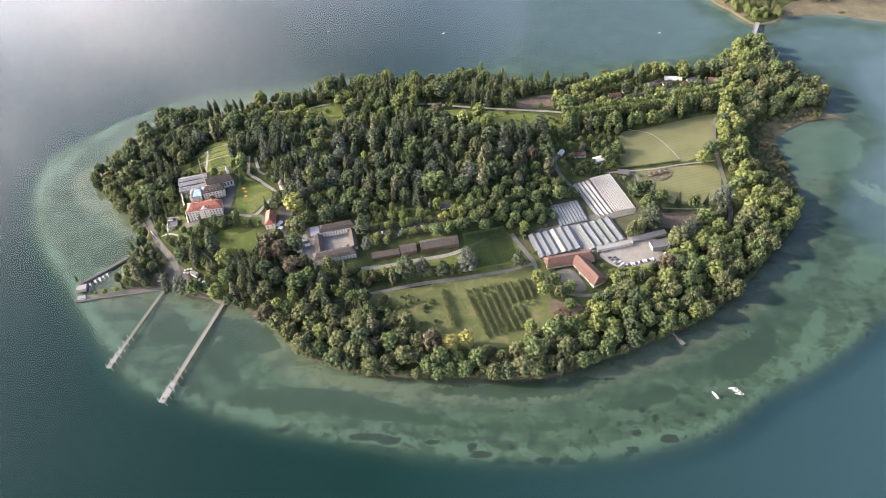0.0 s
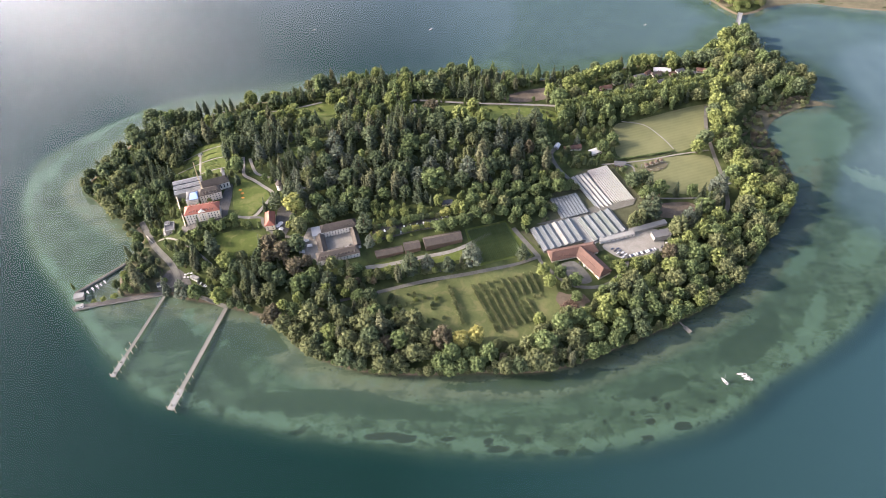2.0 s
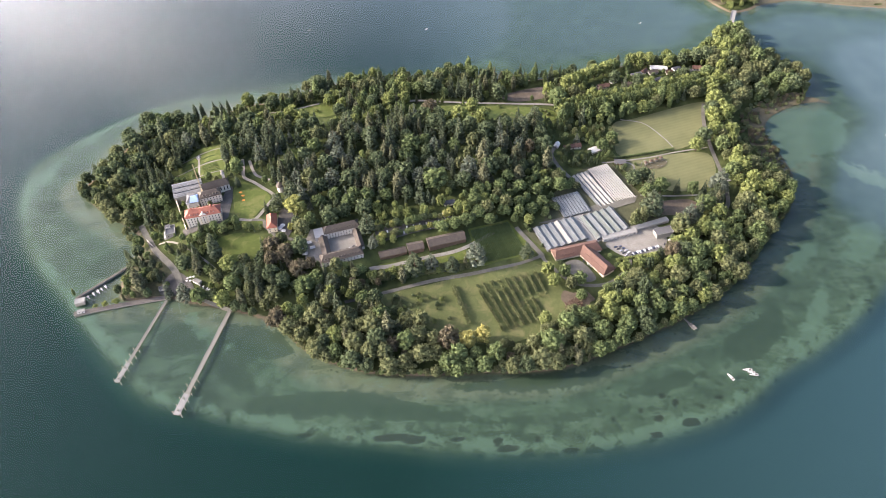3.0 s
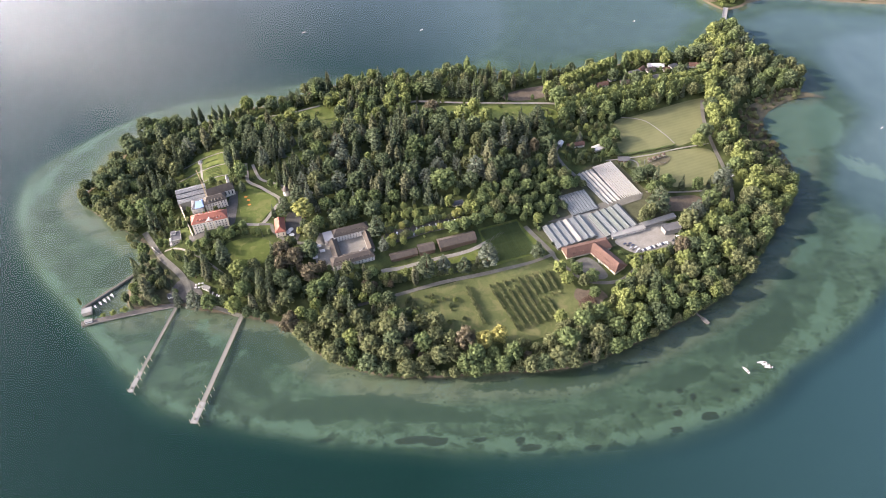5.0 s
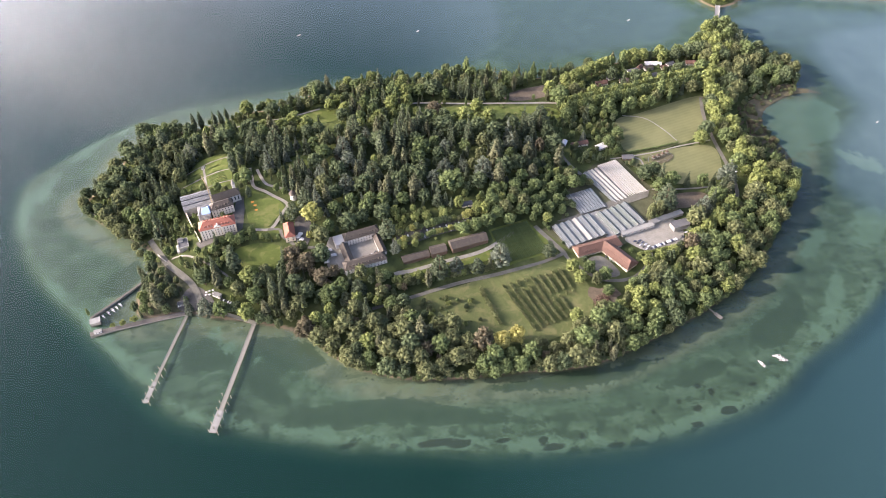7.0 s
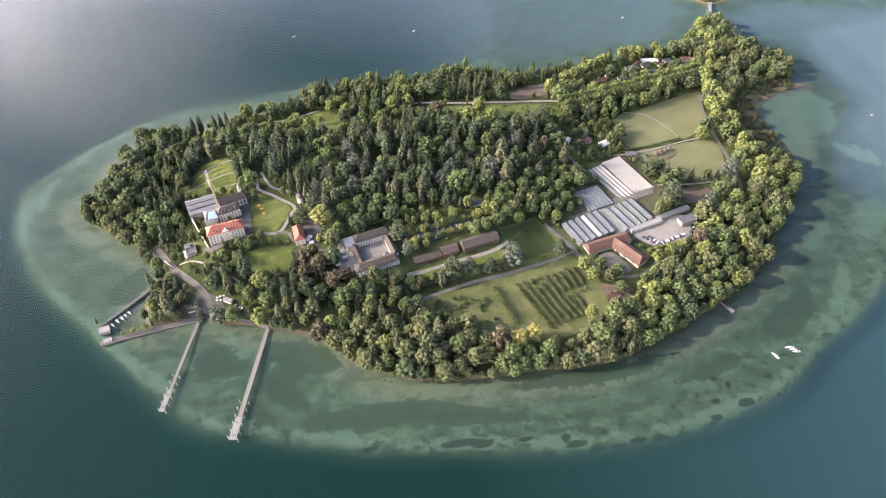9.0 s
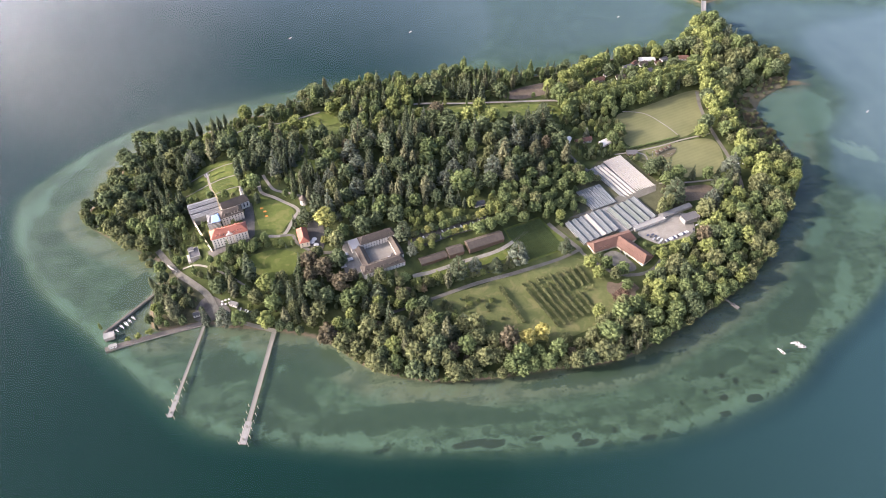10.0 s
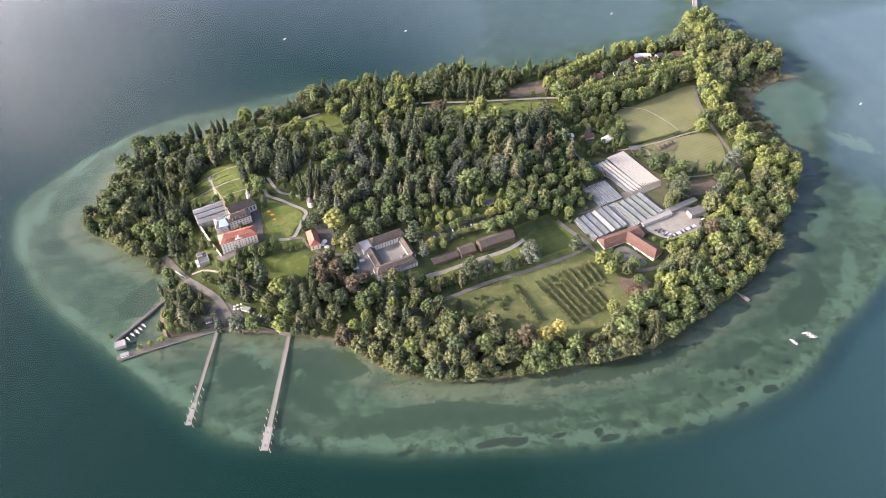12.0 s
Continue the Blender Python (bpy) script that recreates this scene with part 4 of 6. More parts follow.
garden_tower()
cottage("gatehouse", -253, 675, 97, 25, 12, 7, 5.5, M_WALL_Y, M_TILE_R, "cream gatehouse with bright red tiled roof", 5, 2, (1.0, 3.8), hip=4.5)


def court_house():
    ob = site("courtyard_house", -163, 635, 13.5, -26, 26, -29, 30, "white three-storey house round a paved courtyard, dark roofs", "house", z=23.3, grow=3)
    specs = (("south_wing", -31, 20, -29, -15, 7.0, 5.5), ("north_wing", -19, 25, 16, 29, 9.5, 6.5))
    for nm, x0, x1, y0, y1, h, rise in specs:
        w = part("wall", box(bmesh.new(), x0, x1, y0, y1, -5, h), M_WALL, ob)
        r = part("roof", roof(bmesh.new(), x0 - 0.7, x1 + 0.7, y0 - 0.7, y1 + 0.7, h + 0.3, rise, 5, 5), M_TILE_D, ob, "dark brown tiled hipped roof")
        n = 12
        for sd, o in (("s", y0), ("n", y1)):
            windows(w, sd, (x0 + 1, x1 - 1), o, (0.7, 3.8, 6.7)[:2 if h < 9 else 3], n, 1.1, 1.7)
        for i in range(11):
            x = x0 + 5 + i * (x1 - x0 - 10) / 10
            dormer(r, x, y0 + 1.6, h + 1.0, 180)
            if i % 2:
                dormer(r, x, y1 - 1.6, h + 1.0, 0)
    for x0, x1 in ((-27, -17), (16, 24)):
        w = part("wall", box(bmesh.new(), x0, x1, -15, 16, -5, 5.5), M_WALL, ob)
        b = roof(bmesh.new(), -16.2, 16.2, -(x1 - x0) / 2 - 0.6, (x1 - x0) / 2 + 0.6, 5.8, 3.6)
        q = part("roof", b, M_TILE_D, ob, "brown tiled roof")
        q.matrix_basis = pose((x0 + x1) / 2, 0.5, 0, 0, 0, 90)
    part("courtyard_floor", box(bmesh.new(), -16.9, 15.9, -14.9, 15.9, -1, 0.6), M_GRAVEL, ob, "pale paved courtyard")
    c = box(bmesh.new(), -31, -19.2, 15, 31, -5, 8)
    part("annexe", c, M_WALL, ob, "flat white-roofed annexe")
    return ob


court_house()
cottage("long_barn", -36, 629, 12, 46, 15, 5, 4.6, M_WOOD_D, M_TILE_D, "long brown-roofed timber barn", 0, 0, chimney=False, category="barn")
cottage("small_barn", -74, 623, 10, 19, 13, 4.5, 3.6, M_WOOD_D, M_TILE_D, "small brown-roofed timber barn beside the path", 0, 0, chimney=False, category="barn")
cottage("low_barn", -102, 618, 12, 33, 10, 3.6, 2.8, M_WOOD_D, M_TILE_D, "low brown-roofed timber barn", 0, 0, chimney=False, category="barn")


def red_barn():
    """Two wings that meet at an angle, with rows of small dormers and skylights."""
    ob = site("red_barn", 121, 608, 11, -30, 31, -9, 9, "large L-shaped farm building with old red tiled roof", "barn", grow=3, z=13)
    footprint(143, 586, -60, -25, 25, -11, 11, 3)
    part("wall", box(bmesh.new(), -28.5, 30, -8, 8, -4, 4), M_WALL_Y, ob)
    r = part("roof", roof(bmesh.new(), -29.6, 31, -9.2, 9.2, 4.2, 6, 4, 5), M_TILE_O, ob, "old red tiled roof")
    wing = part("wall", box(bmesh.new(), -20, 22.5, -8.6, 8.6, -4, 4), M_WALL_Y, ob)
    wing.matrix_basis = pose(17.2, -22.8, 0, 0, 0, -71)
    r2 = part("roof", roof(bmesh.new(), -29, 24, -10.2, 10.2, 4.3, 6.4, 6, 5), M_TILE_O, ob, "old red tiled roof with skylights")
    r2.matrix_basis = pose(17.2, -22.8, 0, 0, 0, -71)
    for i in range(5):
        dormer(r, -20 + i * 3.4, -6.4, 5.2, 180, 1.5, 2.2, 1.3, mat=M_TILE_O)
    for i in range(9):
        dormer(r2, -15 + i * 4.1, -5.6, 6.3, 180, 1.1, 1.5, 0.9, mat=M_TILE_O)
    for i in range(4):
        part("skylight", box(bmesh.new(), -12 + i * 9, -11.0 + i * 9, 4.6, 5.8, 6.6, 7.3), M_PANE, r2)
    for x in (-18, 8):
        part("chimney", box(bmesh.new(), x, x + 0.9, -0.45, 0.45, 9.0, 11.4), M_TILE_O, r)
    windows(ob, "s", (-27, 3), -8, (1.2,), 9)
    windows(wing, "s", (-18, 20), -8.6, (1.2,), 10)
    windows(wing, "n", (-18, 20), 8.6, (1.2,), 10)
    windows(wing, "e", (-7, 7), 22.5, (1.2,), 4)
    for u in (-10, 2, 14):
        g = part("barn_door", box(bmesh.new(), u - 1.6, u + 1.6, -8.72, -8.6, -0.2, 3.2), M_WOOD_D, wing, "dark timber barn door")
    return ob


red_barn()


def greenhouse(x, y, ang, spans, width, length, glass, label, wall=3.0, rise=1.5, pitch=3.2, z=None):
    """Glass house of parallel spans; spans lie side by side along x, each runs along y."""
    W = spans * width
    ob = site("greenhouse", x, y, ang, -W / 2, W / 2, -length / 2, length / 2, label, "greenhouse", "nursery greenhouses", z=z, grow=1)
    b = box(bmesh.new(), -W / 2, W / 2, -length / 2, length / 2, -3, 0.6)
    part("plinth", b, M_CONCRETE, ob)
    w = part("glass_wall", box(bmesh.new(), -W / 2 + 0.1, W / 2 - 0.1, -length / 2 + 0.1, length / 2 - 0.1, 0.6, wall), M_GHGLASS, ob)
    bars = bmesh.new()
    for i in range(spans):
        cx = -W / 2 + width * (i + 0.5)
        r = part("glass_roof", roof(bmesh.new(), -length / 2, length / 2, -width / 2 + 0.12, width / 2 - 0.12, wall + 0.05, rise, t=0.05), glass[i % len(glass)], ob)
        r.matrix_basis = pose(cx, 0, 0, 0, 0, 90)
        g = part("gutter", box(bmesh.new(), -0.22, 0.22, -length / 2 - 0.1, length / 2 + 0.1, wall - 0.1, wall + 0.22), M_STEEL, ob)
        g.matrix_basis = pose(cx - width / 2, 0, 0)
        rb = bmesh.new()
        for u in np.arange(-length / 2, length / 2 + 0.1, pitch):
            roof(rb, u - 0.07, u + 0.07, -width / 2 + 0.1, width / 2 - 0.1, wall + 0.12, rise, t=0.05)
        box(rb, -length / 2, length / 2, -0.15, 0.15, wall + rise - 0.02, wall + rise + 0.16)
        part("roof_frame", rb, M_STEEL, r)
    return ob


greenhouse(192.6, 733, 18, 10, 3.05, 74, [M_GHWHITE], "glasshouse with narrow whitewashed roof spans", rise=1.25, z=8.5)
greenhouse(166, 722, 20, 4, 6.0, 70, [M_GHGLASS, M_GHWHITE, M_GHWHITE, M_GHWHITE], "whitewashed glasshouse with four wide spans", rise=1.8, z=9)
greenhouse(131, 692, 15, 9, 4.2, 39, [M_GHGLASS], "low flat-roofed grey-blue glasshouse", rise=0.8, z=12, pitch=2.6)
greenhouse(108, 639, 17, 6, 9.4, 41, [M_GHGLASS, M_GHGLASS, M_GHGLASS, M_GHWHITE, M_GHGLASS], "glasshouse row with one white-painted span", rise=2.2, z=13.3, pitch=2.4)
greenhouse(166, 653, 20, 5, 9.8, 43, [M_GHGREEN, M_GHGLASS, M_GHGREEN, M_GHGREEN, M_GHGLASS], "glasshouse with wide green-grey spans", rise=2.6, z=13, pitch=2.4)


def flat_house(name, x, y, ang, L, W, h, wall, top, label, category="house", nx=4, z=None):
    ob = site(name, x, y, ang, -L / 2, L / 2, -W / 2, W / 2, label, category, z=z)
    part("wall", box(bmesh.new(), -L / 2, L / 2, -W / 2, W / 2, -2, h), wall, ob)
    b = box(bmesh.new(), -L / 2 - 0.4, L / 2 + 0.4, -W / 2 - 0.4, W / 2 + 0.4, h, h + 0.3)
    r = part("roof", b, top, ob)
    b = bmesh.new()
    for x0, x1, y0, y1 in ((-L / 2 - 0.4, L / 2 + 0.4, -W / 2 - 0.4, -W / 2 - 0.15), (-L / 2 - 0.4, L / 2 + 0.4, W / 2 + 0.15, W / 2 + 0.4), (-L / 2 - 0.4, -L / 2 - 0.15, -W / 2, W / 2), (L / 2 + 0.15, L / 2 + 0.4, -W / 2, W / 2)):
        box(b, x0, x1, y0, y1, h + 0.3, h + 0.6)
    part("parapet", b, M_CONCRETE, r)
    if nx:
        windows(ob, "s", (-L / 2 + 0.5, L / 2 - 0.5), -W / 2, (1.2,), nx)
        windows(ob, "w", (-W / 2 + 0.5, W / 2 - 0.5), -L / 2, (1.2,), max(1, nx // 2))
    return ob


flat_house("white_hall", 234, 629, 12, 22, 11, 7, M_CONCRETE, M_FLAT, "pale cubic hall with flat grey roof", "hall", 0)
flat_house("open_shed", 222, 646, 16, 50, 7, 3, M_CONCRETE, M_CONCRETE, "long low concrete store shed", "shed", 0)
flat_house("link_building", 179.5, 630.5, 14, 46, 7, 4, M_WALL, M_CONCRETE, "low white link building along the glasshouses", "shed", 8)

# ---- harbour, piers, boats ----
M_STONE_D = plain("wet_dark_stone", (0.12, 0.11, 0.095), 0.85, var=0.5)

def along(a, b):
    a, b = Vector((*a, 0)), Vector((*b, 0))
    d = b - a
    return a, d.length, math.degrees(math.atan2(d.y, d.x))


def pier(name, a, b, width, label, deck=1.5, outer=0.0, step=6.0):
    """A deck on pairs of piles; outer: length of the broader landing head."""
    o, L, ang = along(a, b)
    ob = thing(name, pose(o.x, o.y, 0, 0, 0, ang), label, "pier")
    n = int(L / step)
    sec = bpy.data.meshes.new("deck_section")
    bm = bmesh.new()
    box(bm, 0, L / n - 0.02, -width / 2, width / 2, deck - 0.14, deck)
    bm.to_mesh(sec)
    bm.free()
    sec.materials.append(M_WOOD)
    beam = bpy.data.meshes.new("beam")
    bm = box(bmesh.new(), 0.1, 0.5, -width * 0.48, width * 0.48, deck - 0.5, deck - 0.15)
    bm.to_mesh(beam)
    bm.free()
    beam.materials.append(M_WOOD_D)
    pile = bpy.data.meshes.new("pile")
    bm = tube(bmesh.new(), 0, 0, -4.5, deck - 0.15, 0.2, 0.2, 8)
    bm.to_mesh(pile)
    bm.free()
    pile.materials.append(M_WOOD_D)
    edge = bpy.data.meshes.new("kerb")
    bm = box(bmesh.new(), 0, L / n - 0.1, -0.12, 0.12, deck + 0.02, deck + 0.25)
    bm.to_mesh(edge)
    bm.free()
    edge.materials.append(M_WOOD)
    for i in range(n):
        x = i * L / n
        again("deck_section", sec, ob, pose(x, 0, 0.012 * (i % 3)))
        again("beam", beam, ob, pose(x, 0, 0))
        for s in (-1, 1):
            again("pile", pile, ob, pose(x + 0.3, s * width * 0.4, 0))
            again("kerb", edge, ob, pose(x, s * (width / 2 - 0.15), 0))
    if outer:
        head = box(bmesh.new(), L - outer, L, -width * 0.75, width * 0.75, deck - 0.1, deck + 0.12)
        h = part("landing_head", head, M_CONCRETE, ob, "pale concrete landing head")
        post = bpy.data.meshes.new("mooring_post")
        bm = tube(bmesh.new(), 0, 0, -4.5, 3.6, 0.24, 0.2, 8)
        tube(bm, 0, 0, 3.6, 3.9, 0.3, 0.1, 8)
        bm.to_mesh(post)
        bm.free()
        post.materials.append(M_WALL_Y)
        for k, u in enumerate(np.arange(L - outer * 1.7, L + 1, 8.5)):
            for s in (-1, 1):
                again("mooring_post", post, ob, pose(u + s * 0.8, s * (width * 0.75 + 1.3), 0), "pale mooring post")
        for u in (L - outer * 0.75, L - outer * 0.2):
            b = box(bmesh.new(), u - 0.8, u + 0.8, -0.8, 0.8, deck + 0.12, deck + 2.3)
            box(b, u - 1.0, u + 1.0, -1.0, 1.0, deck + 2.3, deck + 2.42)
            part("shelter", b, M_WOOD, h, "small grey timber waiting shelter")
    return ob


pier("landing_pier", (-374, 588), (-406, 468), 3.6, "long grey timber landing pier with pale mooring posts", outer=26)
pier("landing_pier", (-296, 561), (-332, 422), 5.0, "long broad timber landing pier with pale mooring posts", outer=26)
pier("pier_walkway", (-362, 595), (-294, 559), 5.0, "pale walkway linking quay and landing pier")
pier("bathing_jetty", (224, 511), (233, 495), 2.0, "small narrow wooden jetty with bathing platform", deck=1.0, step=4)
pier("bathing_platform", (231.5, 497.5), (236, 489), 5.0, "square wooden bathing platform at the jetty", deck=1.0, step=4)


def wall_run(name, pts, width, z0, z1, mat, label, category="wall", cap=None):
    """A wall or mole along a line, with a coping."""
    ob = thing(name, pose(pts[0][0], pts[0][1], 0), label, category)
    for a, b in zip(pts, pts[1:]):
        o, L, ang = along(a, b)
        q = part("wall_section", box(bmesh.new(), -width / 2, L + width / 2, -width / 2, width / 2, z0, z1 - 0.03 * (len(ob.children) % 2)), mat, ob)
        q.matrix_basis = pose(a[0] - pts[0][0], a[1] - pts[0][1], 0, 0, 0, ang)
        k = part("coping", box(bmesh.new(), -width / 2 - 0.15, L + width / 2 + 0.15, -width / 2 - 0.15, width / 2 + 0.15, z1, z1 + 0.25 + 0.03 * (len(ob.children) % 2)), cap or mat, q)
    return ob


wall_run("harbour_mole", [(-436, 642), (-460, 619), (-486, 595)], 2.6, -4, 2.4, M_STONE, "dark grey stone harbour mole", "mole", M_STONE_D)
wall_run("harbour_quay", [(-378, 587), (-421, 581), (-452, 576), (-480, 571)], 5.5, -4, 1.3, M_STONE, "stone quay with a narrow paved top", "mole", M_STONE_D)
wall_run("lakeside_wall", [(-422, 686), (-398, 658), (-361, 614)], 0.6, 0, 4.4, M_WALL, "white retaining wall beside the lakeside road")
wall_run("shore_wall", [(-537, 794), (-520, 778), (-500, 760)], 0.8, -2, 2.0, M_WALL, "white shore wall by the western hut")
wall_run("terrace_wall", [(-391, 744), (-378, 712), (-364, 680)], 0.8, 10, 25.5, M_WALL_Y, "tall cream terrace wall below the castle")
flat_house("mole_pavilion", -480, 588, 12, 11, 8, 3.0, M_STONE, M_CONCRETE, "flat grey pavilion on the mole head", "pavilion", 0, z=1.0)
flat_house("quay_hut", -474, 572, 12, 8, 4, 2.6, M_WHITE, M_CONCRETE, "small white hut on the quay", "hut", 2, z=1.3)
cottage("boat_hut", -531, 797, -40, 13, 8, 3.5, 2.6, M_STONE, M_FLAT, "grey-roofed hut at the western point", 2, 1, chimney=False)


def tower_keep():
    """A tall stone house on the slope, white on its west side, with a flat terrace and a roof hut."""
    ob = site("bastion", -386, 683, 14, -6.5, 6.5, -9, 8, "tall grey stone bastion with a flat roof terrace", "building", z=7)
    part("wall", box(bmesh.new(), -6, 6, -8, 8, -2, 15), M_STONE, ob)
    part("roof", box(bmesh.new(), -5.5, 5.5, -7.5, 7.5, 15.004, 15.2), M_FLAT, ob, "grey felt roof terrace")
    for x0, x1, y0, y1 in ((-6.2, -5.5, -8.2, 8.2), (5.5, 6.2, -8.2, 8.2), (-5.5, 5.5, -8.2, -7.5), (-5.5, 5.5, 7.5, 8.2)):
        part("parapet", box(bmesh.new(), x0, x1, y0, y1, 15.004, 16.1), M_CONCRETE, ob, "pale parapet")
    hut = part("roof_hut", box(bmesh.new(), -5, 0.5, 3, 7.4, 15.2, 18), M_WALL, ob, "white roof structure")
    part("hut_roof", box(bmesh.new(), -5.4, 0.9, 2.6, 7.8, 18, 18.25), M_FLAT, hut, "grey flat roof")
    part("stair_wing", box(bmesh.new(), -9.4, -6.004, -6, 6, -2, 9), M_WALL, ob, "white rendered stair wing")
    windows(ob, "s", (-5, 5), -8, (2.5, 6.5, 10.8), 3)
    windows(ob, "e", (-6, 6), 6, (6.5, 10.8), 3)
    return ob


tower_keep()
flat_house("cafe_pavilion", -341, 604, -30, 10, 4.5, 3, M_WHITE, M_CONCRETE, "white kiosk by the harbour car park", "kiosk", 3)
flat_house("ticket_kiosk", -384, 600, 10, 7, 5, 3, M_WHITE, M_FLAT, "small white kiosk on the harbour square", "kiosk", 2)


def hull(bm, L, W, z0, z1, n=9):
    """A boat's hull: pointed bow, full stern."""
    rings = []
    for i in range(n):
        t = i / (n - 1)
        w = W / 2 * (math.sin(min(1, t * 1.25 + 0.06) * math.pi / 2) if t < 0.8 else 1 - 0.25 * (t - 0.8) / 0.2)
        x = L / 2 - L * t
        rings.append([bm.verts.new(p) for p in ((x, -w, z1 + 0.15 * (1 - t)), (x, -w * 0.8, (z0 + z1) / 2), (x, 0, z0 + 0.2 * (1 - t)), (x, w * 0.8, (z0 + z1) / 2), (x, w, z1 + 0.15 * (1 - t)))])
    for a, b in zip(rings, rings[1:]):
        for k in range(4):
            bm.faces.new((a[k], a[k + 1], b[k + 1], b[k]))
        bm.faces.new((a[4], a[0], b[0], b[4]))
    bm.faces.new(rings[0])
    bm.faces.new(rings[-1][::-1])
    return bm


def motor_boat(x, y, ang, L=7.0, label="small white motor boat at its mooring", mast=False, cat="boat"):
    ob = thing("sailing_boat" if mast else "motor_boat", pose(x, y, 0.0, 0, 0, ang), label, cat, "moored boats")
    part("hull", hull(bmesh.new(), L, L * 0.33, -0.35, 0.8), M_WHITE, ob)
    part("cabin", box(bmesh.new(), -L * 0.12, L * 0.2, -L * 0.1, L * 0.1, 0.8, 1.5), M_WHITE, ob)
    part("windscreen", box(bmesh.new(), L * 0.2, L * 0.22, -L * 0.1, L * 0.1, 0.85, 1.4), M_PANE, ob)
    part("cockpit", box(bmesh.new(), -L * 0.42, -L * 0.14, -L * 0.11, L * 0.11, 0.8, 0.86), M_WOOD, ob)
    if mast:
        part("mast", tube(bmesh.new(), L * 0.12, 0, 0.8, 11, 0.08, 0.05, 6), M_STEEL, ob)
        part("boom", box(bmesh.new(), -L * 0.35, L * 0.1, -0.1, 0.1, 2.2, 2.5), M_WHITE, ob, "boom with furled white sail")
    return ob


motor_boat(254, 424, 115, 9.5, "white sailing boat with bare mast at anchor", True)
for dx, dy, L in ((-2.5, 3.4, 10), (0.5, 0.2, 8), (2.2, -3, 9)):
    motor_boat(277 + dx, 428 + dy, 172, L, "white motor yacht moored alongside others")
for i, (bx, by) in enumerate(((-474, 597), (-469, 601.5), (-464.5, 605), (-461, 608.5), (-457.5, 612.5))):
    motor_boat(bx + 1, by - 1, -48, 6.5 + (i * 7) % 3, "small white motor boat moored at the mole")
for bx, by in ((-39, 1190), (341, 1167), (612, 813), (-250, 1210)):
    motor_boat(bx, by, 30, 6, "distant white boat on the open lake")


def bridge():
    o, L, ang = along((484, 1118), (516, 1188))
    ob = thing("footbridge", pose(o.x, o.y, 0, 0, 0, ang), "long pale concrete bridge to the mainland", "bridge")
    part("deck", box(bmesh.new(), 0, L, -4, 4, 2.6, 3.2), M_CONCRETE, ob)
    for s in (-1, 1):
        part("parapet", box(bmesh.new(), 0, L, s * 3.9 - 0.15, s * 3.9 + 0.15, 3.2, 4.2), M_CONCRETE, ob)
    for x in np.arange(6, L - 3, 12):
        part("bridge_pier", box(bmesh.new(), x - 0.6, x + 0.6, -3.2, 3.2, -6, 2.6), M_CONCRETE, ob)


bridge()


# ---- vineyard, orchard, garden ----
def strip(bm, pts, w, h, rng, z=None, seg=1.4):
    """A ragged leafy hedge row along a line."""
    c = curve_through(pts, 8, False)
    d = np.r_[0, np.cumsum(np.linalg.norm(np.diff(c, axis=0), axis=1))]
    u = np.arange(0, d[-1], seg)
    px, py = np.interp(u, d, c[:, 0]), np.interp(u, d, c[:, 1])
    zz = height(px, py) if z is None else np.full(len(u), z)
    return np.column_stack([px, py, zz])


def hedge(name, pts, w, h, mat, label, category="hedge", group="", leaf=0.35, seg=1.2, per=16):
    rng = np.random.default_rng(int(abs(pts[0][0]) * 7 + abs(pts[0][1])))
    c = strip(None, pts, w, h, rng, seg=seg)
    lobes = [(p + np.array([rng.normal() * w * 0.08, rng.normal() * w * 0.08, h * 0.5]), max(w, h) * 0.5 * (0.85 + 0.3 * rng.random())) for p in c]
    v, f = clumps(rng, lobes, leaf, per, h / max(w, h))
    return stand(name, raw_mesh(name, v, f, False), mat, label, category, "", group)


for i in range(25):         # vine rows, running across the slope
    t = i / 24
    a = np.array((-4.0, 643.0)) * (1 - t) + np.array((44.0, 663.0)) * t
    b = np.array((8.0, 596.0)) * (1 - t) + np.array((61.0, 612.0)) * t
    hedge("trellised_vine", [tuple(a), tuple((a + b) / 2), tuple(b)], 1.3, 2.1, M_LEAF_V, "dark green vine trained along wires", "vine", "rows of the vineyard", 0.4, 1.3, 10)

for i in range(9):          # orchard rows
    t = i / 8
    a = np.array((-4.0, 567.0)) * (1 - t) + np.array((66.0, 578.0)) * t
    b = np.array((20.0, 498.0)) * (1 - t) + np.array((84.0, 517.0)) * t
    n = 27 if i < 7 else 15
    for j in range(n):
        p = a + (b - a) * (j + 0.5) / 27
        r = random.Random(i * 50 + j)
        if r.random() < 0.95 and not (i > 4 and j in (12, 13)):
            FRUIT.append((p[0] + r.uniform(-0.35, 0.35), p[1] + r.uniform(-0.4, 0.4), r.uniform(0.78, 1.12)))


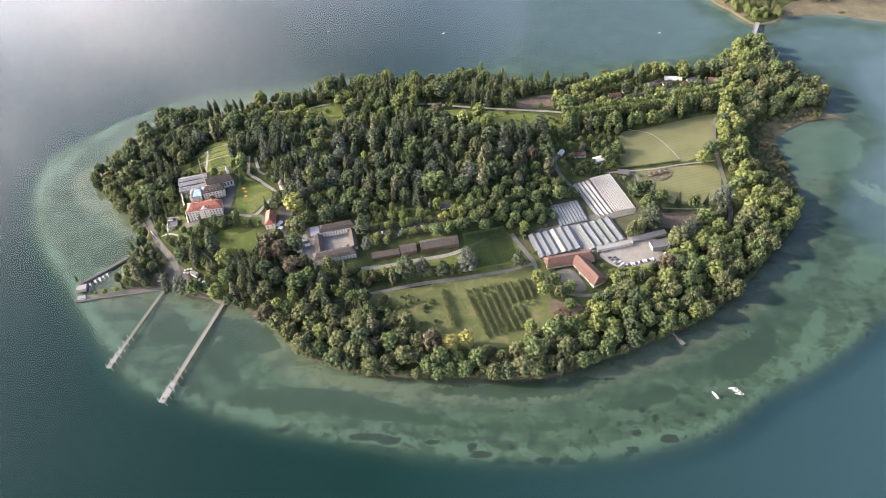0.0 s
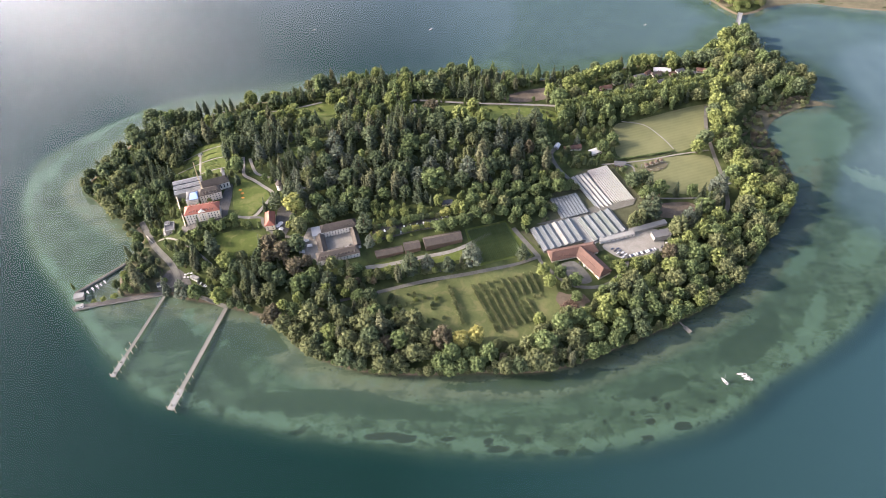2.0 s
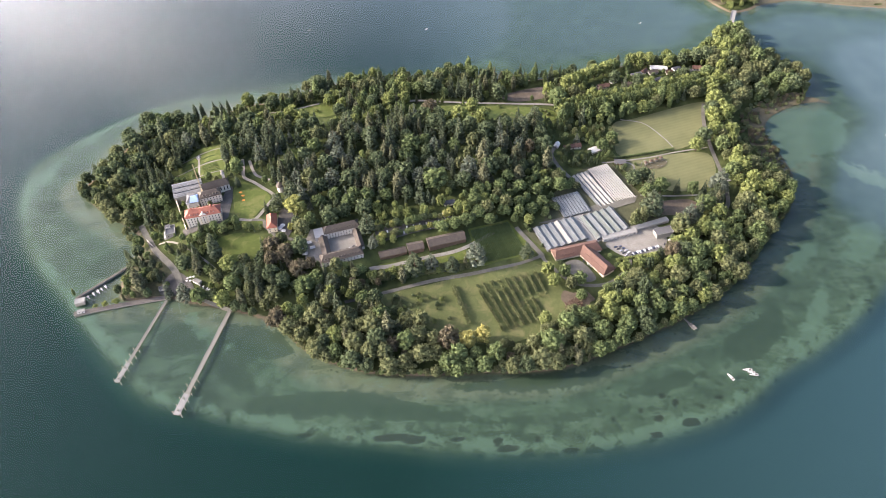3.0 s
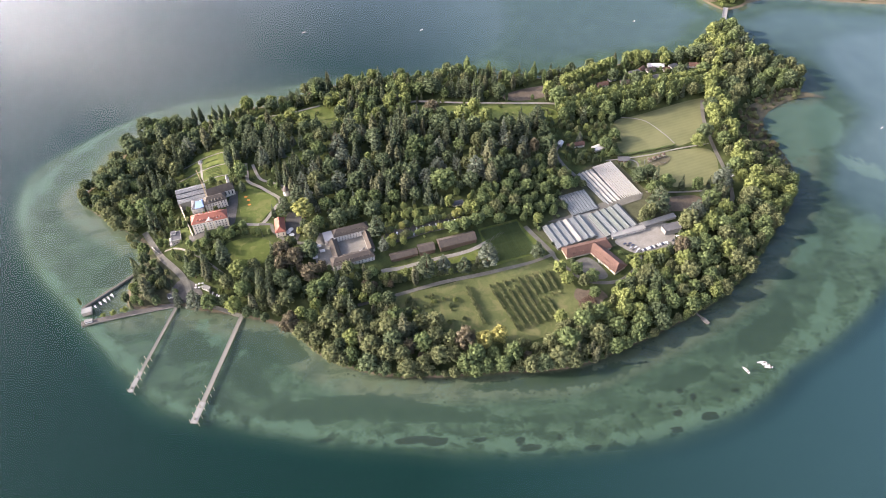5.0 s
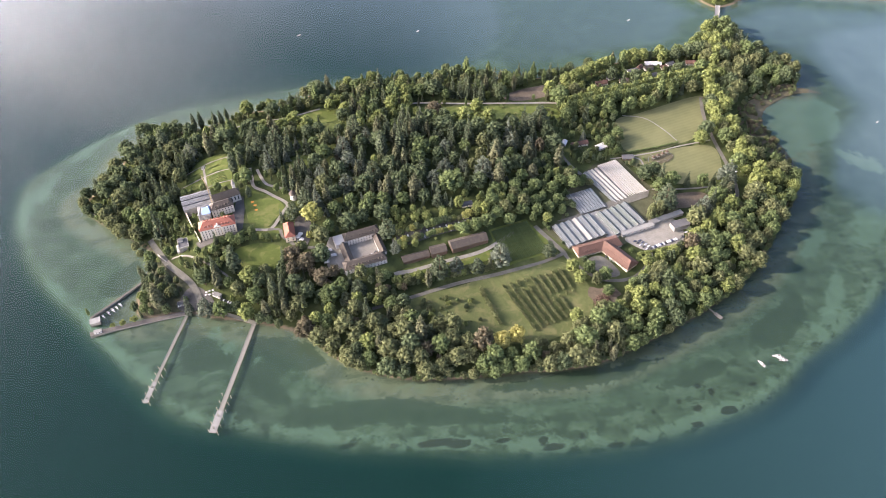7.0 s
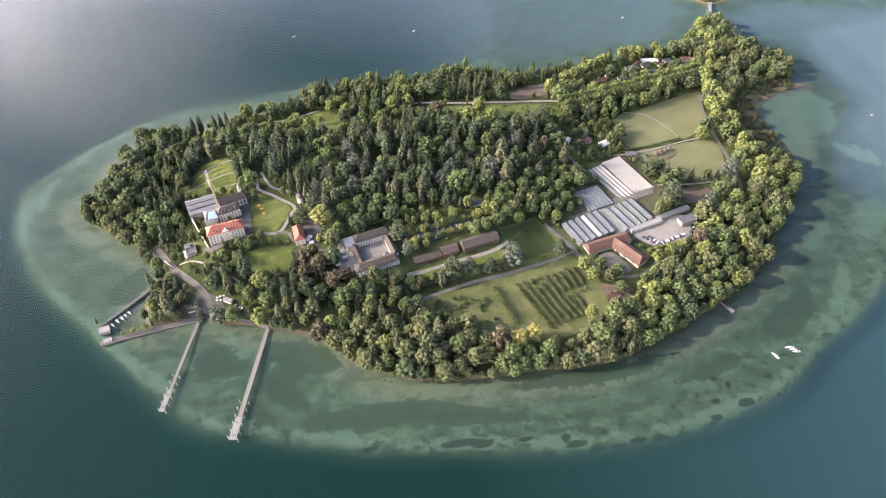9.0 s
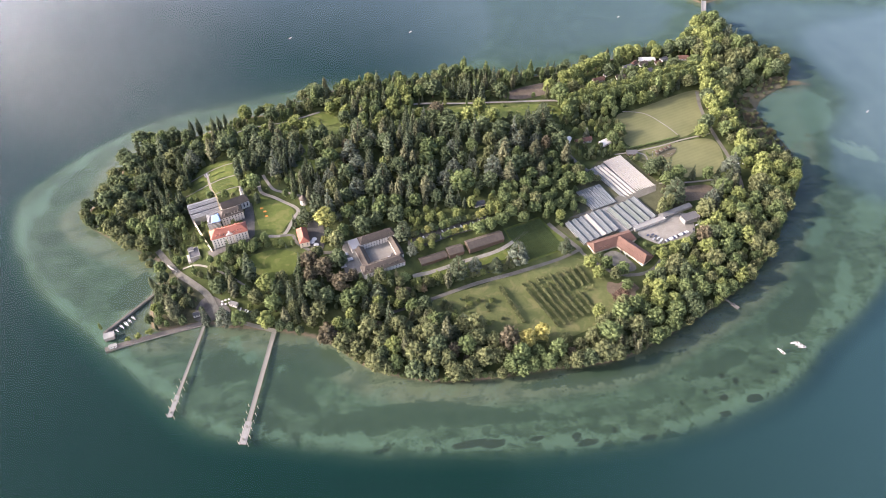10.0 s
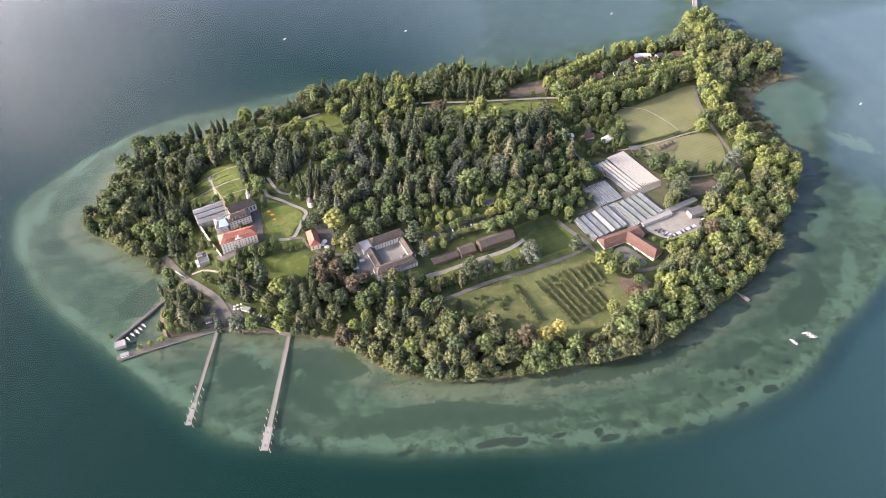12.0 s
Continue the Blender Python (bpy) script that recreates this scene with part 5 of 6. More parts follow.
def rose_garden():
    """Clipped box hedges in bands on both sides of a middle path with a round bed."""
    o = Vector((-366, 783))
    e = Vector((-377, 837)) - o
    L = e.length
    e /= L
    n = Vector((e.y, -e.x))

    def at(u, v):
        q = o + e * u + n * v
        return (q.x, q.y)
    for s in (-1, 1):
        for k in range(6):
            u = 3 + k * 3.6
            v0, v1 = 6 + 1.5 * math.sin(k), (26 if s < 0 else 30) - k * 0.8
            hedge("box_hedge", [at(u, s * v0), at(u + 0.8, s * (v0 + v1) / 2), at(u + 0.3, s * v1)], 1.5, 1.2, M_LEAF_V if k % 2 else M_LEAF, "low clipped box hedge edging rose beds", "hedge", "hedges of the rose garden", 0.3, 1.3, 8)
        for u in (28, 40):
            hedge("box_hedge", [at(u, s * 5), at(u + 1, s * 14), at(u, s * 24)], 1.8, 1.4, M_LEAF_V, "low clipped box hedge edging rose beds", "hedge", "hedges of the rose garden", 0.3, 1.3, 8)
    ribbon("garden_path", [at(-1, 0), at(26, 0), at(54, 0)], 3.0, M_GRAVEL, "pale gravel path through the rose garden", "path", 0.9)
    ribbon("garden_cross_path", [at(26, -34), at(26.5, 0), at(25, 38)], 1.8, M_GRAVEL, "pale gravel cross path of the rose garden", "path", 0.93)
    ribbon("garden_edge_path", [at(0.5, -26), at(0.5, 0), at(0.5, 38)], 1.6, M_GRAVEL, "pale gravel path below the rose garden", "path", 0.96)
    ribbon("garden_top_path", [at(52, -26), at(54, 0), at(52, 40)], 1.8, M_GRAVEL, "pale gravel path above the rose garden", "path", 0.96)
    c = at(48, 0)
    f = thing("fountain_terrace", pose(*c, H(*c)), "white stone fountain terrace with balustrade", "fountain")
    part("basin", tube(bmesh.new(), 0, 0, -0.5, 0.9, 3.6, 3.6, 24), M_STONE, f, "grey stone basin")
    part("column", tube(bmesh.new(), 0, 0, 0.9, 4.2, 0.8, 0.5, 12), M_WHITE, f)
    for a in range(10):
        q = part("baluster", tube(bmesh.new(), 0, 0, 0.9, 2.0, 0.35, 0.25, 8), M_WHITE, f)
        q.matrix_basis = pose(3.2 * math.cos(a * 0.628), 3.2 * math.sin(a * 0.628), 0)


rose_garden()
hedge("field_hedge", [(213, 789), (255, 794), (298, 802)], 4, 3.2, M_LEAF, "dark green field hedge between two meadows", "hedge", "", 0.6, 2.4, 26)
hedge("lane_hedge", [(-80, 585), (-40, 592), (-5, 598)], 3, 3.0, M_LEAF_O, "olive hedge above the road", "hedge", "", 0.6, 2.0, 24)
hedge("yard_hedge", [(168, 590), (195, 594), (232, 600)], 4, 4.0, M_LEAF_Y, "yellow-green hedge along the farm yard", "hedge", "", 0.6, 2.4, 26)
for k, (x, y) in enumerate(((-303, 742), (-299, 735), (-297, 726))):
    b = bmesh.new()
    bmesh.ops.create_icosphere(b, subdivisions=2, radius=2.2, matrix=Matrix.Diagonal((1.0, 0.8, 0.16, 1)))
    for v in b.verts:
        v.co *= 1 + 0.2 * noise.noise(v.co * 1.3)
    fb = part("flower_bed", b, M_FLOWER, None)
    fb.matrix_basis = pose(x, y, H(x, y) + 0.3)
    tagged(fb, "oval bed of orange flowers on the castle lawn", "flower bed", "flower beds of the castle lawn")

# ---- cars and small things ----
CAR_COL = [plain("car_" + n, c, 0.3, 0.2, 0.1) for n, c in (("white", (0.75, 0.75, 0.74)), ("black", (0.03, 0.03, 0.035)), ("silver", (0.45, 0.46, 0.47)), ("blue", (0.03, 0.045, 0.09)), ("red", (0.2, 0.03, 0.025)))]
CAR_T = {}


def car(x, y, ang, k=0, group="parked cars", z=None):
    k = k % 5
    m = pose(x, y, (H(x, y) + 0.35) if z is None else z, 0, 0, ang)
    if k in CAR_T:
        return copy_thing(CAR_T[k], m)
    ob = thing("car", m, ("white", "black", "silver-grey", "dark blue", "red")[k] + " parked car with dark windows", "car", group)
    b = bmesh.new()
    prof = [(-2.2, 0.35), (-2.2, 0.85), (-1.9, 0.95), (-1.3, 1.42), (0.5, 1.45), (1.15, 0.98), (2.1, 0.82), (2.2, 0.35)]
    for s in (-0.85, 0.85):
        for p in prof:
            b.verts.new((p[0], s * (0.82 if p[1] > 1.2 else 1), p[1]))
    b.verts.ensure_lookup_table()
    n = len(prof)
    for i in range(n):
        j = (i + 1) % n
        b.faces.new((b.verts[i], b.verts[j], b.verts[n + j], b.verts[n + i]))
    b.faces.new([b.verts[i] for i in range(n)])
    b.faces.new([b.verts[n + i] for i in range(n)][::-1])
    part("body", b, CAR_COL[k], ob)
    g = bmesh.new()
    solid(g, [(-1.85, -0.7, 0.99), (-1.85, 0.7, 0.99), (-1.34, 0.64, 1.4), (-1.34, -0.64, 1.4)], [(0, 1, 2, 3)])
    solid(g, [(1.14, -0.7, 1.02), (0.56, -0.64, 1.43), (0.56, 0.64, 1.43), (1.14, 0.7, 1.02)], [(0, 1, 2, 3)])
    for v in g.verts:
        v.co.x *= 1.02
        v.co.z += 0.03
    part("windscreen", g, M_PANE, ob)
    for x0 in (-1.35, 1.35):
        for s in (-0.8, 0.8):
            w = part("wheel", tube(bmesh.new(), 0, 0, -0.1, 0.1, 0.34, 0.34, 12), M_TYRE, ob)
            w.matrix_basis = pose(x0, s, 0.34, 90)
    CAR_T[k] = ob
    return ob


rr = random.Random(3)
for i in range(9):
    car(-43 + i * 2.9, 590.0 + i * 0.45, 105 + rr.uniform(-3, 3), rr.choice((0, 1, 2, 0, 3)))
for i in range(12):
    car(190 + i * 3.0, 599 + i * 0.9, 110 + rr.uniform(-4, 4), rr.choice((0, 2, 1, 0, 3)))
for i in range(10):
    car(171 + i * 1.3 + (i % 2) * 5, 612 - i * 1.8 + (i % 2) * 2, 30 + rr.uniform(-5, 5), rr.choice((0, 1, 1, 3, 2)))
for i in range(8):
    car(-336 + i * 2.6, 598.5 - i * 1.6, 70 + rr.uniform(-5, 5), rr.choice((0, 1, 1, 3, 2)))
for i in range(22):
    u = i / 22
    car(-112 + 90 * u, 642 + 16 * u + (i % 2) * 8, 100 + rr.uniform(-5, 5), rr.choice((0, 0, 1, 2, 1)))
for x, y, a in ((140, 590, 80), (136, 583, 20), (132, 587, 80), (128, 592, 80), (143, 579, 10), (240, 619, 10), (232, 612, 60), (352, 727, 10), (361, 726, 15), (-154, 628, 20), (-150, 631, 60)):
    car(x, y, a, rr.choice((0, 0, 2, 1)))


def parasol(x, y, r=2.0):
    ob = thing("parasol", pose(x, y, H(x, y) + 0.3), "open white parasol over outdoor seating", "parasol", "white parasols")
    part("pole", tube(bmesh.new(), 0, 0, 0, 2.6, 0.05, 0.05, 6), M_STEEL, ob)
    part("canopy", tube(bmesh.new(), 0, 0, 2.3, 3.1, r, 0.05, 8), M_WHITE, ob)


for x, y in ((-243, 667), (-238.5, 662), (-240, 671)):
    parasol(x, y, 3.4)
for k in range(6):
    parasol(-354 + (k % 3) * 4.2 + rr.uniform(-0.5, 0.5), 606 + (k // 3) * 4 + rr.uniform(-0.5, 0.5), 1.6)


def tent(x, y, ang, L=8, W=6):
    ob = thing("marquee", pose(x, y, H(x, y) + 0.2, 0, 0, ang), "white open-sided marquee beside the courtyard house", "tent", "white marquees")
    part("canopy", roof(bmesh.new(), -L / 2, L / 2, -W / 2, W / 2, 2.6, 1.3, 1.5, 1.5, 0.3), M_WHITE, ob)
    for sx in (-1, 1):
        for sy in (-1, 1):
            part("post", tube(bmesh.new(), sx * (L / 2 - 0.2), sy * (W / 2 - 0.2), 0, 2.3, 0.06, 0.06, 6), M_STEEL, ob)


for x, y in ((-200, 632), (-209, 624), (-211, 634), (-205, 641)):
    tent(x, y, 13 + rr.uniform(-4, 4), 6.5, 4.5)

# houses of the north-eastern corner, sheds, playground
for x, y, a, L, W, wm, rm, lab in (
        (331, 1010, -8, 26, 10, M_WHITE, M_WHITE, "white flat-pitched pavilion by the northern shore"),
        (318, 996, 10, 14, 9, M_WALL, M_TILE_D, "white house with brown roof among trees"),
        (358, 1004, 20, 12, 8, M_WHITE, M_FLAT, "small white house with grey roof"),
        (391, 1000, -12, 15, 9, M_WALL, M_TILE_O, "white house with red tiled roof by the avenue"),
        (343, 993, 0, 9, 7, M_WALL, M_TILE_O, "small white house with red roof"),
        (290, 992, 15, 16, 8, M_WALL_Y, M_FLAT, "low cream house with grey roof"),
        (231, 965, 10, 18, 9, M_WALL_Y, M_TILE_O, "low house with red-brown roof among shrubs"),
        (250, 978, 25, 12, 7, M_WALL, M_FLAT, "small pale garden house"),
        (305, 1000, 40, 10, 7, M_WALL, M_TILE_O, "small pale house with red-brown roof"),
        (268, 966, -5, 14, 8, M_WALL_Y, M_TILE_D, "low cream house with brown roof"),
        (374, 992, 10, 9, 6, M_WALL, M_FLAT, "small white garden house"),
        (320, 975, 20, 11, 6, M_WHITE, M_FLAT, "long pale garden shed"),
        (215, 952, 12, 14, 7, M_WALL, M_TILE_O, "low pale house with red roof"),
        (186, 808, 24, 16, 10, M_WALL, M_WHITE, "white shed with pale metal roof"),
        (155, 816, 8, 24, 8, M_WALL_Y, M_TILE_O, "low shed with red tiled roof"),
        (133, 818, 60, 9, 6, M_WHITE, M_WHITE, "small white gable-roofed cabin"),
        (215, 778, -8, 15, 9, M_WOOD_D, M_FLAT, "dark timber stable with grey roof"),
        (-33, 672, 12, 8, 6, M_WHITE, M_WHITE, "small white kiosk among car park trees"),
        (-28, 694, 10, 14, 7, M_WALL_Y, M_FLAT, "low grey-roofed building among trees")):
    cottage("pavilion" if rm is M_WHITE else "cottage", x, y, a, L, W, 3.2, 2.0 if rm in (M_WHITE, M_FLAT) else 3.2, wm, rm, lab, 3, 1, chimney=rm not in (M_WHITE, M_FLAT))


def playground():
    c = (262, 772)
    ob = thing("play_structure", pose(*c, H(*c) + 0.2, 0, 0, 15) @ Matrix.Scale(1.35, 4), "weathered timber play castle with ramps", "playground")
    r = random.Random(5)
    for k in range(4):
        x, y = (-9 + 6 * k, r.uniform(-3, 4))
        b = bmesh.new()
        for sx in (-1, 1):
            for sy in (-1, 1):
                tube(b, x + sx * 1.3, y + sy * 1.3, -0.4, 3.4, 0.16, 0.14, 6)
        box(b, x - 1.5, x + 1.5, y - 1.5, y + 1.5, 1.5, 1.7)
        t = part("tower", b, M_WOOD, ob)
        part("tower_roof", roof(bmesh.new(), x - 1.8, x + 1.8, y - 1.8, y + 1.8, 3.5, 1.4, 1.8, 1.8, 0.1), M_WOOD_D, t)
    for k in range(14):
        b = box(bmesh.new(), -3.2, 3.2, -0.22, 0.22, 0.1, 0.5)
        q = part("log", b, M_WOOD, ob)
        q.matrix_basis = pose(r.uniform(-14, 14), r.uniform(-7, 7), 0, 0, r.uniform(-14, 14), r.uniform(0, 180))


playground()
field("play_sand", [(246, 768), (262, 782), (280, 776), (272, 764), (256, 760)], M_REED, "tan bark ground of the playground", "sand", 0.3)
field("barley_corner", [(232, 748), (243, 757), (249, 748), (238, 740)], M_MEADOW, "ochre patch of dry flowers", "meadow", 0.3)
ribbon("raised_path", [(222, 780), (232, 772), (230, 755), (222, 748), (226, 742)], 2.5, M_GRAVEL, "curved pale path by the stable", "path")


M_LOG = mottled("brown_logs", (0.085, 0.055, 0.038), (0.14, 0.096, 0.069), 0.3, 2.0)


def log_pile():
    ob = thing("log_pile", pose(107, 530, H(107, 530) + 0.2), "heap of brown logs and brushwood", "log pile")
    r = random.Random(9)
    me = bpy.data.meshes.new("log")
    b = tube(bmesh.new(), 0, 0, -3.0, 3.0, 0.5, 0.4, 7)
    b.to_mesh(me)
    b.free()
    me.materials.append(M_LOG)
    for k in range(110):
        lay = k // 36
        again("log", me, ob, pose(r.uniform(-11, 11) * (1 - lay * 0.22), r.uniform(-9, 9) * (1 - lay * 0.22), 0.4 + lay * 0.8, 90 + r.uniform(-8, 8), 0, r.uniform(0, 180)))


log_pile()


# ---- planting ----
def limb(bm, a, b, r0, r1, n=6):
    a, b = Vector(a), Vector(b)
    d = b - a
    m = Matrix.Translation((a + b) / 2) @ d.to_track_quat("Z", "Y").to_matrix().to_4x4()
    bmesh.ops.create_cone(bm, cap_ends=True, segments=n, radius1=r0, radius2=r1, depth=d.length, matrix=m)


def lobes_broad(rng, R, zc, hz, n=28):
    """Rounded boughs close together over a dome, with a few that reach out."""
    out = []
    for i in range(n):
        z = 1 - 2 * (i + 0.5) / n * 0.88
        a = i * 2.4 + rng.random() * 0.8
        k = math.sqrt(max(0, 1 - z * z))
        rr = R * (0.27 + 0.1 * rng.random())
        q = 0.86 + 0.14 * rng.random() + (0.14 if rng.random() < 0.15 else 0)
        out.append((np.array([math.cos(a) * k * (R - rr * 0.8) * q, math.sin(a) * k * (R - rr * 0.8) * q, zc + z * (hz - rr * 0.6) * q]), rr))
    out.append((np.array([0, 0, zc]), R * 0.78))
    return out


def lobes_tiers(rng, R, z0, z1, tiers, most, profile, share):
    """Boughs in whorls up a straight stem; profile gives the reach at a share of the height."""
    out = []
    for i in range(tiers):
        t = i / (tiers - 1)
        r = R * profile(t)
        m = max(1, round(most * min(1.0, profile(t) + 0.1)))
        turn = rng.random() * 6.3
        for j in range(m):
            a = turn + j * 2 * math.pi / m + rng.normal() * 0.25
            rr = max(0.5, r * share * (0.8 + 0.45 * rng.random()))
            reach = max(0.0, r - rr * 0.75) * (0.8 + 0.3 * rng.random())
            out.append((np.array([math.cos(a) * reach * (m > 1), math.sin(a) * reach * (m > 1), z0 + (z1 - z0) * t + rng.normal() * 0.35]), rr))
    return out


OCTA = (np.array([(1.0, 0, 0), (-1, 0, 0), (0, 1, 0), (0, -1, 0), (0, 0, 1), (0, 0, -1)]),
        np.array([(0, 2, 4), (2, 1, 4), (1, 3, 4), (3, 0, 4), (2, 0, 5), (1, 2, 5), (3, 1, 5), (0, 3, 5)]))


def sprays(rng, lobes, leaf, per, flat=1.0, core=0.88, droop=0.0):
    """Leaf sprays round a set of boughs (centre, radius): many small blades over ragged cores."""
    V, F, n = [], [], 0
    for c, r in lobes:
        v = OCTA[0] * r * core * (0.8 + 0.4 * rng.random((len(OCTA[0]), 1)))
        v[:, 2] *= flat
        V.append(v + c)
        F.append(OCTA[1] + n)
        n += len(v)
        d = rng.normal(size=(per, 3))
        d[:, 2] += 0.3
        d /= np.linalg.norm(d, axis=1)[:, None]
        p = d * r * (0.68 + 0.5 * rng.random((per, 1)))
        p[:, 2] *= flat
        p += c
        nrm = d + 0.85 * rng.normal(size=(per, 3))
        nrm /= np.linalg.norm(nrm, axis=1)[:, None]
        a = np.cross(nrm, rng.normal(size=(per, 3)))
        a /= np.linalg.norm(a, axis=1)[:, None]
        a[:, 2] -= droop
        b = np.cross(nrm, a)
        s = leaf * (0.6 + 0.8 * rng.random((per, 1)))
        V.append(np.stack([p - a * s * 0.8, p + a * s * 0.5 + b * s * 0.8, p + a * s * 0.5 - b * s * 0.8], 1).reshape(-1, 3))
        i = n + np.arange(per) * 3
        F.append(np.stack([i, i + 1, i + 2], 1))
        n += per * 3
    return np.concatenate(V), np.concatenate(F)


SIZE = {"broad": (7.0, 18.5), "cone": (4.6, 28.0), "cedar": (8.0, 23.0), "column": (4.4, 30.0), "small": (2.5, 5.0), "bush": (2.0, 2.6)}    # reach and height as built


def tree_meshes(kind, seed):
    rng = np.random.default_rng(seed)
    b = bmesh.new()
    if kind == "broad":
        lobes = lobes_broad(rng, 7.0, 10.6, 7.6 + rng.random() * 0.7)
        v, f = sprays(rng, lobes, 0.9, 18)
        limb(b, (0, 0, -0.8), (0, 0, 6), 0.5, 0.36)
        limb(b, (0, 0, 5.8), (0.3, 0.2, 12), 0.34, 0.15, 5)
        for k in range(3):
            limb(b, (0, 0, 4.5 + 0.4 * k), lobes[5 + k][0], 0.2, 0.06, 5)
    elif kind == "cone":
        lobes = lobes_tiers(rng, 4.8, 2.5, 27.3, 12, 5, lambda t: (1 - t) ** 0.85 + 0.05, 0.46)
        v, f = sprays(rng, lobes, 0.75, 15, 0.75, 0.85, 0.5)
        limb(b, (0, 0, -0.8), (0, 0, 26), 0.45, 0.06)
        for k in range(4):
            limb(b, (0, 0, 2 + 2 * k), lobes[k][0], 0.12, 0.04, 5)
    elif kind == "cedar":
        lobes = lobes_tiers(rng, 8.0, 4.5, 22, 7, 6, lambda t: 1 - 0.78 * t ** 1.6, 0.4)
        v, f = sprays(rng, lobes, 0.8, 22, 0.42, 0.86)
        limb(b, (0, 0, -0.8), (0, 0, 21), 0.6, 0.1)
        for k in range(7):
            limb(b, (0, 0, 3.5 + 2 * k), lobes[min(len(lobes) - 1, 4 * k)][0], 0.18, 0.05, 5)
    elif kind == "column":
        lobes = lobes_tiers(rng, 4.4, 2.0, 28.4, 11, 4, lambda t: min(1.0, 0.62 + 1.3 * t) * (1 - t ** 2.6) + 0.1, 0.58)
        v, f = sprays(rng, lobes, 0.75, 16, 1.15, 0.88)
        limb(b, (0, 0, -0.8), (0, 0, 25), 0.5, 0.08)
        for k in range(3):
            limb(b, (0, 0, 2 + k), lobes[2 + k][0], 0.12, 0.05, 5)
    elif kind == "small":
        lobes = lobes_broad(rng, 2.5, 3.1, 1.9, 9)
        v, f = sprays(rng, lobes, 0.5, 18)
        limb(b, (0, 0, -0.5), (0, 0, 2.6), 0.15, 0.09)
        for k in range(3):
            limb(b, (0, 0, 1.2), lobes[2 * k][0], 0.08, 0.03, 5)
    else:
        lobes = [(np.array([rng.normal() * 0.9, rng.normal() * 0.9, 0.9 + rng.random() * 0.8]), 0.9 + 0.5 * rng.random()) for _ in range(6)]
        v, f = sprays(rng, lobes, 0.45, 15)
        limb(b, (0, 0, -0.5), (0, 0, 1.0), 0.12, 0.08)
    trunk = bpy.data.meshes.new("trunk")
    b.to_mesh(trunk)
    b.free()
    trunk.materials.append(M_BARK)
    return trunk, (v, f)


SHAPES = {k: [tree_meshes(k, 100 * i + s) for s in range(n)] for i, (k, n) in enumerate((("broad", 8), ("cone", 5), ("cedar", 4), ("column", 4), ("small", 4), ("bush", 4)))}
KINDS = {
    "green": ("broad", M_LEAF, "broadleaf_tree", "mid-green broadleaf tree with a full lumpy crown", "tree"),
    "oak": ("broad", M_LEAF_D, "oak_tree", "dark green broadleaf park tree with a dense crown", "tree"),
    "lime": ("broad", M_LEAF_Y, "lime_tree", "yellow-green broadleaf tree with a sunlit dense crown", "tree"),
    "olive": ("broad", M_LEAF_O, "willow_tree", "olive-green loose-crowned lakeside tree", "tree"),
    "bronze": ("broad", M_LEAF_B, "copper_beech", "bronze-brown copper beech with a broad crown", "tree"),
    "gold": ("broad", M_LEAF_G, "golden_tree", "bright golden-yellow autumn tree", "tree"),
    "plane": ("broad", M_LEAF_P, "plane_tree", "large yellow-green plane tree with a sunlit crown", "tree"),
    "fir": ("cone", M_NEEDLE, "fir_tree", "dark green pointed fir tree", "conifer"),
    "spruce": ("cone", M_NEEDLE_B, "blue_spruce", "grey-blue pointed spruce tree", "conifer"),
    "cedar": ("cedar", M_NEEDLE_B, "cedar_tree", "grey-green cedar with layered flat boughs", "conifer"),
    "pine": ("cedar", M_NEEDLE, "pine_tree", "dark green pine with layered boughs", "conifer"),
    "cypress": ("column", M_NEEDLE, "cypress_tree", "dark green slim columnar cypress", "conifer"),
    "poplar": ("column", M_LEAF, "poplar_tree", "tall slim columnar poplar", "tree"),
    "redwood": ("column", M_NEEDLE_R, "redwood_tree", "olive-brown tall columnar redwood", "conifer"),
    "fruit": ("small", M_LEAF_O, "fruit_tree", "small olive-green orchard tree", "tree"),
    "young": ("small", M_LEAF_Y, "young_tree", "small yellow-green young tree", "tree"),
    "shrub": ("bush", M_LEAF, "shrub", "low dark green garden shrub", "shrub"),
}
TEMPLATES = {}
COUNT = {}
REST = {}


def crown_mesh(kind, i):
    shape, mat = KINDS[kind][:2]
    v, f = SHAPES[shape][i][1]
    me = raw_mesh("crown", v, f)
    me.materials.append(mat)
    return me


def plant(kind, x, y, reach, tall, z=None, limit=170):
    """One tree, with its crown's reach and its height."""
    shape, mat, name, label, cat = KINDS[kind]
    rng = random.Random(int(x * 71 + y * 13))
    i = rng.randrange(len(SHAPES[shape]))
    R0, h0 = SIZE[shape]
    m = pose(x, y, H(x, y) if z is None else z, rng.uniform(-2, 2), rng.uniform(-2, 2), rng.random() * 360) @ Matrix.Diagonal((reach / R0 * rng.uniform(0.94, 1.06), reach / R0 * rng.uniform(0.94, 1.06), tall / h0, 1))
    COUNT[kind] = COUNT.get(kind, 0) + 1
    if COUNT[kind] > limit:
        REST.setdefault(kind, []).append((i, m))
        return None
    if (kind, i) not in TEMPLATES:
        ob = thing(name, Matrix(), label, cat, name.replace("_", " ") + "s of the island")
        again("trunk", SHAPES[shape][i][0], ob, Matrix())
        again("crown", crown_mesh(kind, i), ob, Matrix())
        ob.matrix_basis = m
        TEMPLATES[(kind, i)] = ob
        return ob
    t = TEMPLATES[(kind, i)]
    ob = thing(name, m, label, cat, name.replace("_", " ") + "s of the island")
    for ch in t.children:
        again(ch.name.split(".")[0], ch.data, ob, Matrix())
    return ob


